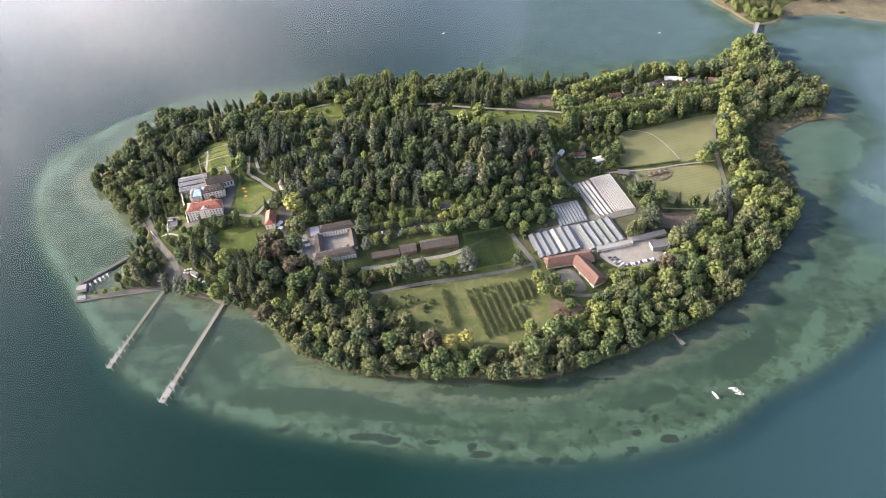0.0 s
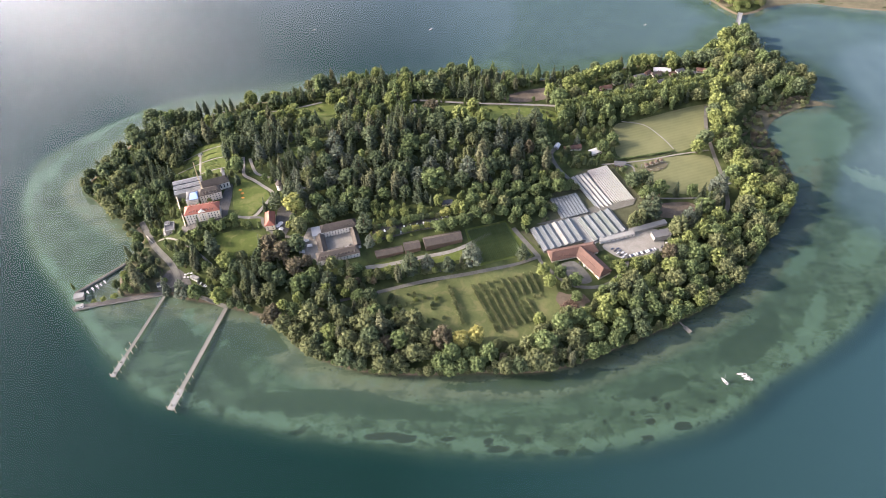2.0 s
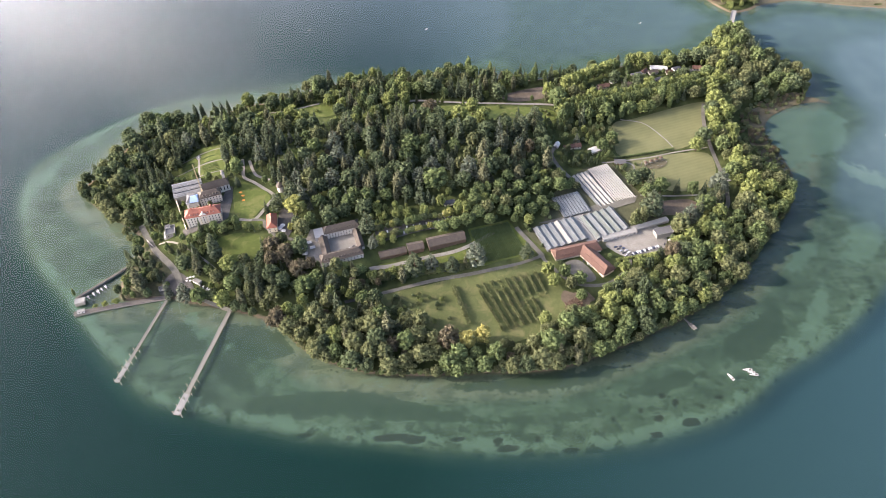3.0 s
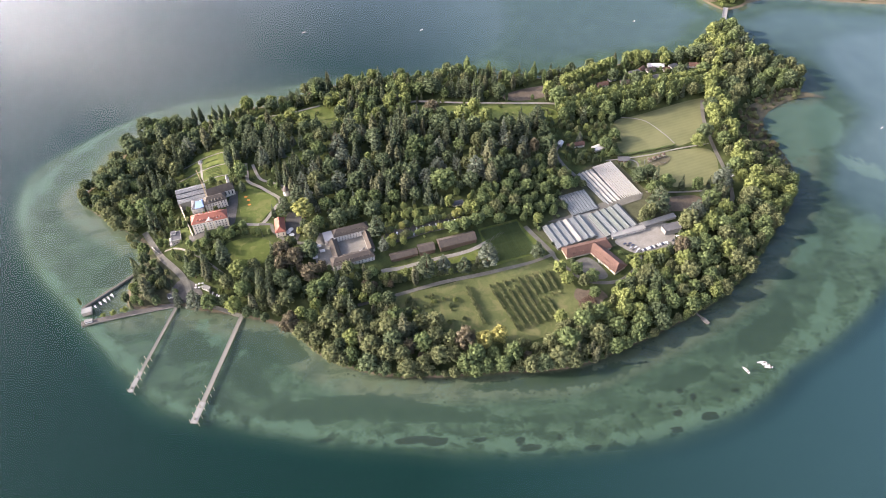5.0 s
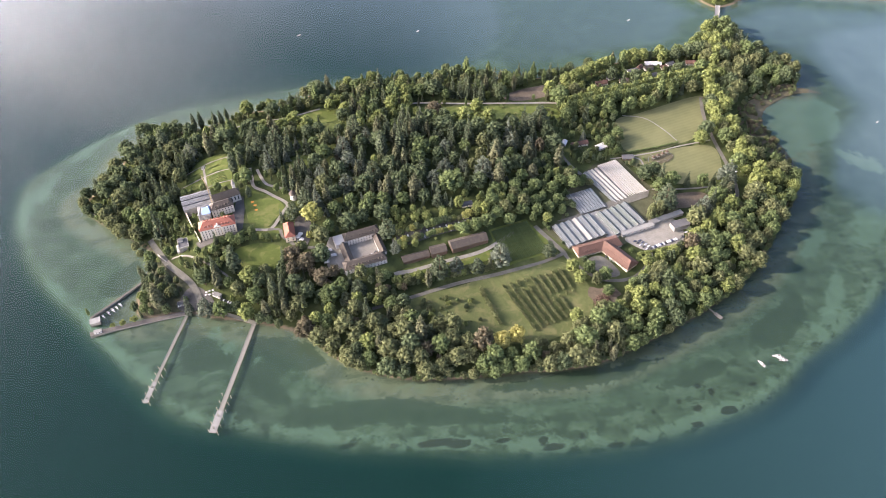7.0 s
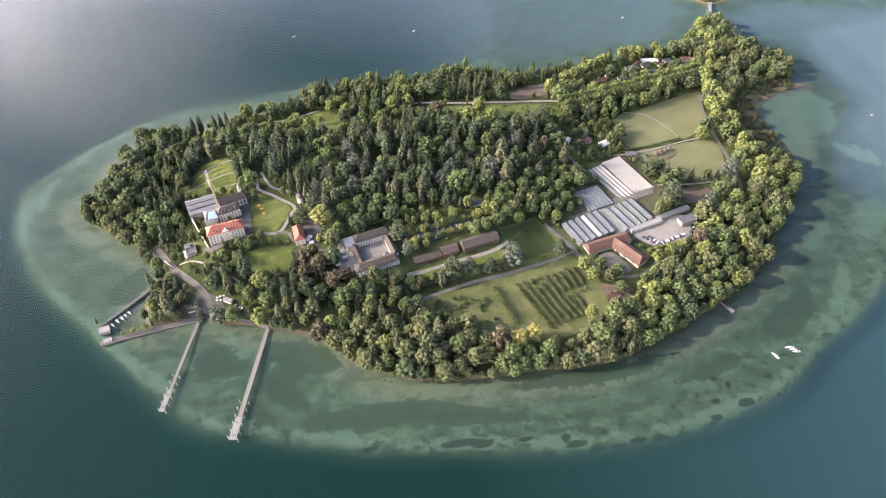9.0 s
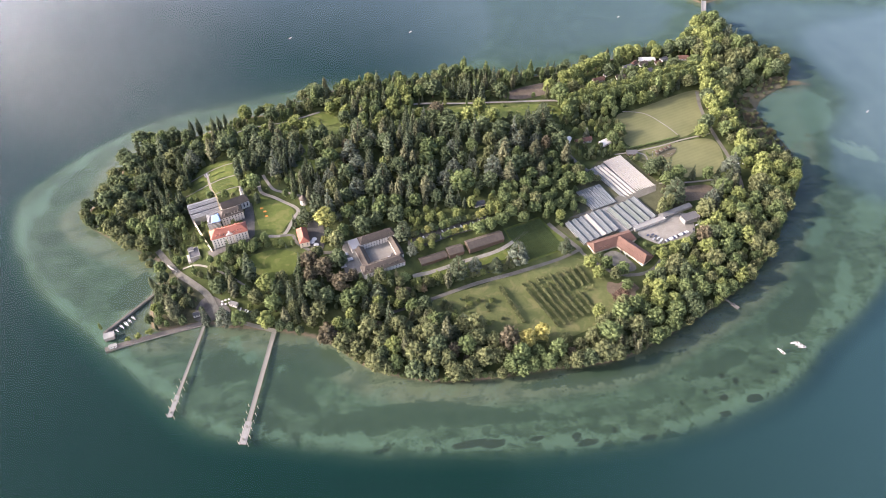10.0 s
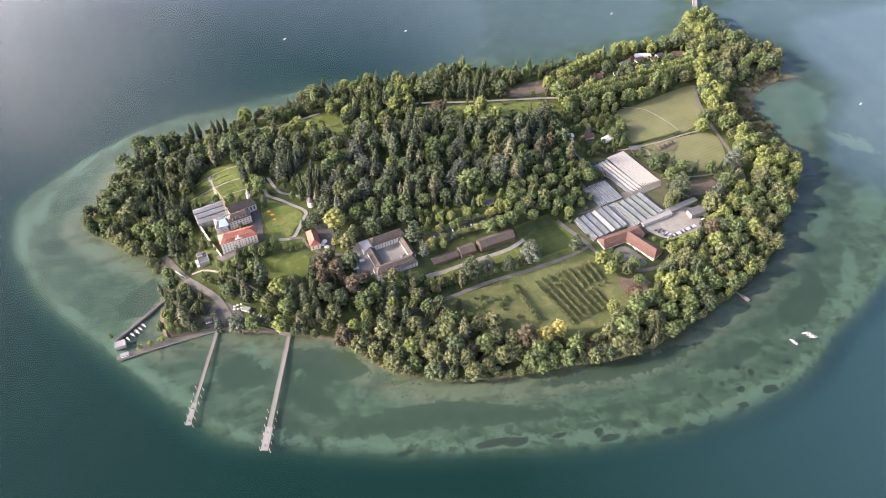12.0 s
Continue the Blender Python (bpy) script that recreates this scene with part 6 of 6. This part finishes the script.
def natural(kind, reach):
    """The usual height of a tree of that reach."""
    shape = KINDS[kind][0]
    return {"broad": 6.5 + 1.75 * reach, "cone": 5 + 5.0 * reach, "cedar": 6 + 2.1 * reach, "column": 6 + 5.4 * reach, "small": 2.1 * reach, "bush": 1.3 * reach}[shape]


def free(x, y, margin=4.0):
    """Which of the places lie clear of lawns, ways and houses."""
    ok = np.ones(len(x), bool)
    for poly in CLEAR:
        ok &= signed(poly, x, y) < -margin * 0.6
    for line, w in WAYS:
        ok &= line_dist(line, x, y, False) > w + margin * 0.3
    for poly in FOOT:
        ok &= signed(poly, x, y) < -margin * 0.8
    return ok


TREES = []          # place, reach, height, kind of the trees that stand out


def grove(kind, *trees):
    for x, y, reach, tall in trees:
        top = {"broad": 30, "cedar": 34, "cone": 40, "column": 42}.get(KINDS[kind][0], 50)
        TREES.append((x, y, reach, min(tall, top), kind))


# the park wood on the plateau
grove("lime", (-250, 917, 13, 26), (-232, 897, 11, 26), (-267, 902, 10, 24), (-106, 939, 12, 28), (-82, 944, 10.7, 27), (-149, 937, 9.7, 26), (-176, 936, 8.9, 27), (-199, 958, 9, 22), (-3, 871, 12, 32), (19, 898, 10.4, 28), (30, 859, 10.9, 32), (-141, 779, 5.2, 32), (-28, 710, 5.2, 14))
grove("lime", (-61, 673, 6.4, 18), (-39, 690, 7, 20), (-17, 680, 7.5, 16), (-121, 687, 7, 17), (-90, 987, 8.3, 22), (-325, 969, 11, 30), (-376, 902, 6.2, 26), (-290, 985, 9, 20))
grove("oak", (-347, 877, 15, 27), (-314, 901, 14, 27), (-37, 855, 16, 26), (-195, 731, 10.5, 24), (-14, 836, 11, 28), (-52, 790, 10, 23), (-287, 961, 12, 26), (-218, 1004, 16, 30), (-38, 973, 15, 30), (63, 944, 9.5, 32))
grove("green", (-310, 780, 10.5, 26), (-74, 802, 15.5, 28), (-44, 726, 17, 30), (93, 772, 7.9, 18), (-175, 710, 10, 22), (-156, 698, 10, 22), (-195, 701, 9.5, 21), (-220, 835, 8.5, 25), (-134, 709, 10.5, 21), (-108, 708, 9.5, 20), (151, 924, 16, 30), (66, 717, 10, 17), (103, 726, 9, 17), (40, 718, 9.5, 16), (88, 711, 9, 18), (120, 720, 10, 22), (12, 712, 9, 16))
grove("olive", (-205, 836, 11, 30), (12, 806, 9.2, 26), (-10, 760, 7.7, 22), (4, 779, 7.8, 25), (-147, 983, 12, 28), (45, 685, 9, 23))
grove("redwood", (-172, 838, 6, 38), (-128, 721, 5.6, 42), (-110, 790, 6.6, 38), (-99, 779, 6, 38), (-92, 720, 8.6, 41), (21, 729, 8.2, 41), (70, 779, 8.4, 33), (66, 737, 8.4, 29), (-206, 784, 6, 28), (-249, 766, 5, 38), (54, 798, 8, 36), (-241, 740, 4.8, 30))
grove("fir", (-98, 853, 7, 42), (-85, 865, 7, 44), (-73, 860, 7, 42), (-114, 717, 7, 42), (-214, 893, 5, 28), (-186, 854, 3.7, 26), (-67, 840, 4, 26), (-65, 700, 7.6, 34), (-259, 763, 4.6, 36), (-239, 770, 4.6, 36), (-8, 966, 6, 38), (2, 961, 6, 38), (14, 958, 6.4, 40), (34, 948, 7, 38), (72, 830, 8, 34), (86, 819, 7, 32), (-29, 822, 6.6, 28), (-52, 830, 7, 26))
grove("cedar", (-174, 788, 15, 34), (-227, 751, 9.5, 28), (-47, 764, 12, 24), (-21, 761, 8, 23), (-213, 771, 10, 30), (-179, 744, 12, 32), (50, 798, 11, 34), (-159, 780, 10.5, 24), (-140, 740, 8, 20))
grove("spruce", (-67, 884, 5.6, 34), (-260, 820, 6, 23), (-246, 846, 5.4, 20), (163, 826, 5.5, 18))
grove("bronze", (-44, 913, 13, 22), (89, 793, 7.6, 27), (-183, 836, 8, 21))
grove("green", (7, 669, 9.5, 15), (21, 658, 8, 16), (41, 675, 9.5, 17), (62, 689, 8, 18), (77, 680, 9.5, 15), (92, 692, 8, 16), (-9, 654, 9.5, 17), (-24, 647, 8, 18), (-39, 646, 9.5, 15), (29, 690, 8, 16), (4, 691, 9.5, 17))
# round the castle and on the western point
grove("oak", (-478, 875, 17, 30), (-476, 943, 14, 26), (-428, 940, 11.5, 26), (-407, 930, 11, 25), (-503, 803, 12, 30), (-488, 812, 12, 30), (-487, 839, 10.5, 28), (-391, 888, 12, 24), (-460, 905, 12, 26))
grove("green", (-448, 922, 10.5, 24), (-436, 745, 14, 27), (-465, 755, 10, 22), (-406, 741, 8.5, 20))
grove("olive", (-531, 790, 8.5, 22), (-485, 744, 10.5, 24), (-471, 727, 11, 24), (-497, 759, 9.5, 24), (-452, 703, 6, 13), (-444, 690, 5, 11))
grove("fir", (-462, 814, 5, 40), (-437, 803, 5.8, 40), (-422, 792, 5.4, 40), (-441, 852, 5, 33), (-431, 862, 5.4, 35), (-410, 840, 5.6, 40), (-402, 845, 5, 38), (-394, 844, 5, 36), (-446, 777, 5, 38), (-409, 773, 5, 34), (-421, 622, 5, 24), (-414, 634, 4.6, 22), (-430, 645, 4.4, 24), (-428, 630, 4.6, 24), (-402, 640, 3.4, 16))
grove("cypress", (-330, 808, 6.4, 34), (-321, 819, 6, 25), (-307, 753, 4.2, 20), (-249, 750, 4.2, 32), (-235, 786, 4.4, 30), (-437, 654, 3.4, 22), (-388, 611, 3, 20), (-404, 951, 4.4, 32), (-393, 951, 4.4, 34), (-370, 942, 4.6, 36), (-363, 953, 4.2, 30), (-356, 961, 3.6, 28))
grove("green", (-424, 606, 6, 16), (-410, 648, 5.4, 14), (-424, 594, 5.5, 14), (-407, 622, 4.6, 12), (-378, 604, 3.4, 8), (-345, 660, 6, 13), (-352, 648, 5, 12), (-334, 672, 5, 11))
grove("lime", (-318, 803, 5.5, 14), (-432, 616, 4.6, 12))
grove("plane", (-223, 691, 13.5, 31), (-228, 664, 5, 12))
# the southern belt, round the houses and the orchard
grove("bronze", (-233, 620, 12, 29), (-249, 613, 9, 27), (-214, 598, 12.5, 27), (-150, 579, 5.5, 13), (-140, 578, 5, 12), (-237, 533, 12, 26))
grove("lime", (67, 503, 7.8, 22), (-224, 543, 8, 26), (-208, 554, 7.6, 20), (-167, 521, 5, 15), (-153, 561, 6, 15), (81, 575, 8, 19), (86, 558, 8.5, 19), (-126, 587, 6.5, 13), (-101, 590, 6.5, 14), (173, 573, 8, 17), (192, 579, 8.5, 17), (209, 584, 8, 17), (-160, 596, 5.6, 10), (-300, 612, 11, 27))
grove("green", (69, 472, 15, 30), (-32, 466, 11.5, 28), (-116, 524, 10.5, 26), (-137, 552, 9, 20), (100, 570, 8.4, 19), (117, 559, 8.5, 18), (115, 537, 7, 15), (147, 544, 7.2, 15), (-141, 592, 7.5, 12), (-293, 586, 11.5, 28), (-207, 574, 12, 26), (8, 464, 10.5, 26), (128, 484, 11, 27), (156, 490, 11, 26))
grove("olive", (56, 453, 12.5, 27), (34, 468, 7, 19), (-71, 468, 11.5, 28), (-91, 461, 9, 23), (-157, 525, 11, 27), (-128, 476, 11, 29), (-139, 510, 9.4, 22), (-112, 473, 10, 28), (-179, 510, 9.4, 26), (-205, 508, 9.5, 25), (-272, 573, 7, 30), (-314, 599, 9.4, 24), (-179, 552, 9.6, 22))
grove("pine", (-174, 579, 11, 25), (-98, 506, 8, 24), (-84, 523, 7.4, 20), (-188, 570, 9, 20))
grove("redwood", (-259, 566, 5.4, 33), (-281, 566, 6, 33))
grove("gold", (-22, 481, 10.5, 26), (-5, 486, 10, 26))
# the eastern shore, the meadows and the northern houses
grove("lime", (312, 654, 10.5, 25), (288, 637, 9, 23), (264, 614, 10, 23), (246, 606, 8.6, 21), (199, 550, 8.2, 22), (145, 522, 11.5, 26), (371, 738, 11, 31), (374, 711, 10.4, 30), (360, 689, 11, 29), (373, 792, 8, 30), (358, 820, 9.5, 30), (387, 858, 12.5, 32), (381, 895, 11.5, 32), (390, 935, 11.5, 32), (448, 1041, 10.5, 26), (326, 794, 10.5, 24), (433, 1005, 10, 28))
grove("lime", (366, 840, 8.5, 28), (386, 876, 9, 28), (384, 915, 9, 29), (372, 765, 8.5, 28), (405, 955, 9, 28), (420, 980, 9, 27), (464, 1082, 7, 16), (458, 1062, 8.5, 22))
grove("green", (230, 699, 9, 24), (253, 710, 10.5, 25), (300, 672, 13, 25), (293, 704, 8, 23), (196, 810, 10.5, 17), (213, 826, 9, 19), (240, 702, 8, 20))
grove("olive", (200, 644, 6.2, 26), (214, 651, 6.2, 28), (206, 655, 5, 20))
grove("fir", (307, 682, 5, 29), (322, 697, 5, 29), (308, 703, 4.6, 26), (316, 688, 4.4, 24))
grove("lime", (188, 972, 11, 26), (205, 984, 11, 26), (223, 994, 11, 27), (240, 1004, 11, 26), (257, 1016, 10.5, 24), (288, 1028, 11.5, 23), (304, 1031, 11.5, 24), (318, 1028, 11.5, 24), (345, 1012, 9, 22), (140, 943, 10, 30), (171, 967, 8.8, 23))
grove("oak", (369, 1016, 10.5, 24), (393, 1022, 12, 26), (409, 1022, 12, 28), (359, 971, 9, 23), (250, 974, 9.5, 22), (285, 967, 9.5, 20))

CLEAR.append(np.array([(402.0, 862.0), (424, 890), (460, 900), (525, 930), (560, 905), (500, 880), (460, 850), (452, 800), (450, 730), (434, 715), (402, 745), (392, 790), (392, 830)]))
WAYS.append((np.array([(165.0, 900.0), (388.0, 945.0)]), 14.0))

ZONES = [   # outline, kinds with weights, size, share of touching crowns
    ([(-20, 640), (140, 640), (150, 770), (60, 742), (-20, 704)], {"lime": 1.6, "green": 4, "olive": 2.4, "oak": 0.6}, 0.8, 0.74),
    ([(-430, 900), (-305, 905), (-305, 1000), (-430, 1000)], {"green": 4, "olive": 2, "lime": 1.5, "shrub": 1, "fir": 0.4}, 0.6, 0.8),
    ([(-560, 700), (-420, 720), (-395, 760), (-400, 1000), (-560, 950)], {"green": 2.4, "oak": 2.6, "fir": 1.6, "olive": 2.4, "cypress": 0.6}, 1.2, 0.72),
    ([(-330, 560), (-150, 520), (-150, 600), (-215, 660), (-260, 640), (-330, 600)], {"bronze": 1.2, "green": 2, "oak": 2.5, "fir": 1.6, "olive": 2, "lime": 0.6}, 1.1, 0.7),
    ([(-260, 380), (110, 380), (110, 530), (60, 500), (-60, 500), (-130, 590), (-260, 590)], {"green": 3, "oak": 1.8, "olive": 5, "lime": 1.0, "bronze": 0.9, "redwood": 0.4}, 1.22, 0.62),
    ([(100, 400), (460, 400), (460, 860), (350, 860), (350, 700), (240, 590), (100, 560)], {"lime": 2.8, "olive": 4, "green": 3.4, "oak": 0.8}, 1.12, 0.62),
    ([(380, 830), (600, 830), (600, 1060), (440, 1010)], {"olive": 6, "green": 1.8, "oak": 2}, 1.1, 0.62),
    ([(350, 850), (450, 850), (500, 1200), (400, 1200)], {"lime": 4, "green": 2, "oak": 2, "olive": 1}, 1.05, 0.64),
    ([(-420, 870), (400, 870), (400, 1100), (-420, 1100)], {"green": 3.0, "oak": 3.0, "lime": 1.6, "olive": 1.4, "fir": 1.3, "poplar": 1.3, "redwood": 0.5}, 1.0, 0.78),
    ([(-130, 630), (0, 630), (0, 690), (-130, 690)], {"lime": 3, "young": 1.5, "green": 1.5}, 0.6, 0.85),
    ([(-330, 640), (-250, 640), (-250, 800), (-420, 800), (-420, 600)], {"green": 3, "olive": 2, "fir": 1, "cypress": 1, "shrub": 2}, 0.62, 0.85),
    ([(120, 760), (240, 760), (240, 870), (120, 870)], {"green": 3, "lime": 1, "olive": 2, "oak": 2, "shrub": 1}, 0.48, 0.85),
    ([(-300, 660), (130, 660), (150, 870), (-300, 870)], {"oak": 5.0, "green": 1.2, "fir": 1.6, "cedar": 1.4, "pine": 2.6, "spruce": 0.2, "redwood": 0.7, "cypress": 0.5, "olive": 0.8, "bronze": 0.2}, 1.25, 0.8),
]
# each pass: tries, size
PASSES = [(2600, 1.2, 1.55), (4600, 0.88, 1.12), (6000, 0.58, 0.8), (3500, 0.34, 0.5)]


def woodland():
    rng = np.random.default_rng(7)
    taken = {}
    for x, y, reach, tall, k in TREES:
        taken.setdefault((int(x // 10), int(y // 10)), []).append((x, y, reach))
    found = []
    for tries, lo, hi in PASSES:
        x, y = rng.uniform(-545, 555, tries), rng.uniform(445, 1130, tries)
        d = signed(SHORE, x, y)
        ok = (d > -2.0) & free(x, y, 5.0 if lo > 0.55 else 3.0)
        x, y, d = x[ok], y[ok], d[ok]
        zone = np.full(len(x), len(ZONES) - 1)
        for k in range(len(ZONES) - 1, -1, -1):
            zone[inside(np.array(ZONES[k][0], float), x, y)] = k
        for j in range(len(x)):
            _, kinds, size, touch = ZONES[zone[j]]
            names = list(kinds)
            w = np.array([kinds[k] for k in names])
            k = names[rng.choice(len(names), p=w / w.sum())]
            r = SIZE[KINDS[k][0]][0] * float(rng.uniform(lo, hi)) * size * (0.92 if d[j] < 12 else 1.0)
            cx, cy = int(x[j] // 10), int(y[j] // 10)
            if any((x[j] - a) ** 2 + (y[j] - b) ** 2 < (touch * (r + q)) ** 2 for i in (-3, -2, -1, 0, 1, 2, 3) for m in (-3, -2, -1, 0, 1, 2, 3) for a, b, q in taken.get((cx + i, cy + m), ())):
                continue
            taken.setdefault((cx, cy), []).append((x[j], y[j], r))
            found.append((float(y[j]), float(x[j]), k, r))
    found.sort()
    zz = height(np.array([f[1] for f in found]), np.array([f[0] for f in found]))
    for (y, x, k, r), z in zip(found, zz):
        plant(k, x, y, r, natural(k, r), float(z))


for x, y, reach, tall, kind in TREES:
    plant(kind, x, y, reach, tall, limit=400)
woodland()
for i in range(30):         # the double avenue along the northern meadow
    t = i / 29
    r = random.Random(i + 60)
    plant("green" if i % 3 else "lime", 150 + 235 * t, 889 + 50 * t, r.uniform(6.4, 7.4), r.uniform(24, 27))
    plant("lime" if i % 3 else "green", 147 + 239 * t, 901 + 51 * t, r.uniform(6.4, 7.4), r.uniform(24, 28))
for i in range(170):        # low garden growth among the northern houses
    r = random.Random(i + 5000)
    x, y = r.uniform(205, 402), r.uniform(955, 1018)
    if signed(SETTLE, np.array([x]), np.array([y]))[0] > 1 and all(signed(f, np.array([x]), np.array([y]))[0] < -1 for f in FOOT):
        k = r.choice(("green", "olive", "oak", "shrub", "young", "fir"))
        q = r.uniform(2.0, 3.6)
        plant(k, x, y, q, min(natural(k, q), 9.0))


def shore_fringe():
    """Low willows and brush that hang over the water's edge."""
    r = random.Random(77)
    ring = np.vstack([SHORE, SHORE[:1]])
    run = np.r_[0, np.cumsum(np.linalg.norm(np.diff(ring, axis=0), axis=1))]
    u = 0.0
    while u < run[-1]:
        x, y = float(np.interp(u, run, ring[:, 0])), float(np.interp(u, run, ring[:, 1]))
        u += r.uniform(4.5, 7.5)
        if (y < 600 and x > -230) or (x > 300 and not 700 < y < 905) or (x < -440 and y > 690):
            q = r.uniform(2.4, 4.4)
            plant(r.choice(("olive", "green", "olive", "oak")), x + r.uniform(-1.5, 1.5), y + r.uniform(-1, 2), q, q * 2.0, 0.2)


shore_fringe()
for i in range(70):         # brush in the reeds of the eastern bay
    r = random.Random(i + 8800)
    t = i / 69
    x, y = 429 + r.uniform(-16, 14) + 84 * max(0, t - 0.72) / 0.28, 716 + 196 * min(1, t / 0.9) + r.uniform(-7, 7)
    q = r.uniform(2.0, 4.4)
    plant(r.choice(("olive", "olive", "bronze", "oak")), x, y, q, q * r.uniform(1.4, 2.1))
for i in range(42):         # the belt between the long barns and the road
    r = random.Random(i + 700)
    t = i / 41
    q = r.uniform(3.0, 4.6)
    plant(r.choice(("olive", "green", "olive", "lime", "oak")), -132 + 122 * t + r.uniform(-2, 2), 582 + 8 * t + (i % 2) * 5 + r.uniform(-1, 1), q, q * 2.2)
for i in range(38):         # trees of the car park
    r = random.Random(i + 400)
    q = r.uniform(3.6, 6.0)
    plant(r.choice(("plane", "lime", "green", "olive", "oak", "green")), -120 + 108 * (i // 2) / 18 + r.uniform(-2, 2), 645 + 20 * (i // 2) / 18 + (i % 2) * 15 - 6 + r.uniform(-1, 1), q, q * 2.2)
for x, y, k in FRUIT:
    plant("fruit", x, y, 2.0 * k, 4.6 * k)
for j in range(11):         # the line of old fruit trees on the meadow
    plant("fruit", -31 + 1.3 * j, 566 - 5.3 * j, 2.4 + 0.6 * (j % 3), 5.0 + 1.2 * (j % 3))
for j in range(36):         # loose bushes and saplings on the western half of the orchard meadow
    r = random.Random(j + 310)
    q = r.uniform(1.4, 3.4)
    plant(r.choice(("olive", "green", "lime", "fruit", "oak")), -104 + 66 * r.random(), 560 - 44 * r.random(), q, q * r.uniform(1.7, 2.2))
for x, y, k in ((-458, 577, 3.6), (-447, 579, 4.2), (-434, 582, 4.8)):
    plant("young", x, y, k, 1.7 * k, 1.5)
plant("poplar", -490, 600, 2.0, 13, 1.5)
for x, y in ((-271, 958), (-290, 962), (-265, 961), (-167, 1020), (-146, 1030), (-120, 1026), (-180, 1015), (101, 1002), (126, 1006)):
    plant("poplar", x, y, 4.0, 25)
def scatter(outline, n, kinds, lo, hi, seed, flat=1.9):
    """Low shrubs and small trees inside an outline, clear of ways and houses."""
    r = random.Random(seed)
    poly = np.array(outline, float)
    (x0, y0), (x1, y1) = poly.min(0), poly.max(0)
    for _ in range(n):
        x, y = r.uniform(x0, x1), r.uniform(y0, y1)
        p, q = np.array([x]), np.array([y])
        if inside(poly, p, q)[0] and all(line_dist(l, p, q, False)[0] > w for l, w in WAYS) and all(signed(f, p, q)[0] < 0 for f in FOOT):
            k, size = r.choice(kinds), r.uniform(lo, hi)
            plant(k, x, y, size, size * (2.6 if KINDS[k][0] == "cone" else flat) * r.uniform(0.85, 1.15))


scatter([(394, 766), (424, 730), (444, 740), (442, 790), (436, 850), (446, 886), (410, 866), (394, 820)], 120, ("olive", "olive", "bronze", "oak", "shrub"), 2.0, 4.0, 39, 1.6)
scatter([(434, 846), (452, 858), (482, 884), (535, 908), (528, 930), (462, 902), (432, 888)], 120, ("olive", "olive", "bronze", "oak"), 1.6, 4.0, 40)
scatter([(-434, 640), (-428, 604), (-400, 600), (-390, 612), (-402, 640), (-420, 664)], 46, ("oak", "green", "fir", "oak", "cypress"), 2.6, 5.0, 38, 2.2)
scatter([(-354, 676), (-300, 686), (-268, 664), (-292, 668), (-322, 664), (-332, 636), (-366, 652)], 95, ("green", "olive", "shrub", "oak", "young", "lime"), 1.8, 4.6, 41)
scatter([(-400, 700), (-388, 742), (-376, 700), (-368, 672), (-345, 642), (-362, 632), (-395, 664)], 70, ("green", "olive", "shrub", "shrub", "oak"), 1.4, 3.6, 42)
scatter([(90, 668), (112, 668), (112, 714), (148, 728), (140, 752), (108, 722)], 60, ("green", "oak", "olive", "shrub"), 2.4, 6.0, 43)
scatter([(200, 648), (214, 690), (244, 694), (244, 664), (232, 652)], 46, ("green", "oak", "olive", "shrub"), 1.6, 4.2, 44)
scatter([(225, 706), (214, 770), (208, 782), (236, 776), (240, 742), (232, 716)], 40, ("green", "shrub", "olive"), 1.2, 3.0, 45)
scatter([(56, 660), (70, 634), (84, 610), (92, 618), (78, 652), (66, 670)], 30, ("green", "shrub", "oak", "lime"), 1.6, 3.6, 46)
scatter([(150, 574), (168, 566), (178, 588), (162, 600), (156, 592)], 16, ("green", "shrub", "lime"), 1.8, 3.4, 47)
scatter([(140, 760), (205, 782), (240, 800), (215, 840), (170, 850), (145, 820)], 60, ("green", "oak", "olive", "shrub"), 1.6, 3.8, 48)
scatter([(-40, 905), (60, 925), (135, 912), (140, 886), (80, 868), (20, 870)], 46, ("shrub", "young", "green", "olive"), 1.2, 3.0, 49)
scatter([(-320, 950), (-254, 952), (-215, 960), (-190, 940), (-254, 922), (-320, 916)], 30, ("shrub", "young", "green"), 1.2, 2.8, 50)
# the wooded islet at the bridge head and the mainland wood
for j in range(70):
    r = random.Random(j + 900)
    x, y = r.uniform(470, 560), r.uniform(1195, 1330)
    if signed(MAINLAND, np.array([x]), np.array([y]))[0] > 4:
        q = r.uniform(4.4, 6.6)
        plant("lime" if r.random() < 0.6 else "olive", x, y, q, 2.6 * q)
for j in range(420):
    r = random.Random(j + 2000)
    x, y = r.uniform(560, 1150), r.uniform(1235, 1420)
    if y > 1262 - 0.05 * (x - 560) + r.uniform(-10, 10):
        q = r.uniform(4.4, 6.6)
        plant("olive" if r.random() < 0.6 else "green", x, y, q, 2.6 * q)


def finish_woods():
    """The trees past the counted ones, joined by leaf colour."""
    for kind, items in REST.items():
        V, F, n = [], [], 0
        for i, m in items:
            v, f = SHAPES[KINDS[kind][0]][i][1]
            M = np.array(m)
            V.append(v @ M[:3, :3].T + M[:3, 3])
            F.append(f + n)
            n += len(v)
            h = ICO[0] * (0.45, 0.45, 5.0)      # its bole
            V.append((h + (0, 0, 4.0)) @ M[:3, :3].T + M[:3, 3])
            F.append(ICO[1] + n)
            n += len(h)
        me = raw_mesh("far_woods", np.concatenate(V), np.concatenate(F))
        stand("far_woods", me, KINDS[kind][1], "dense far wood of " + KINDS[kind][3], "woodland", "stuff")


finish_woods()
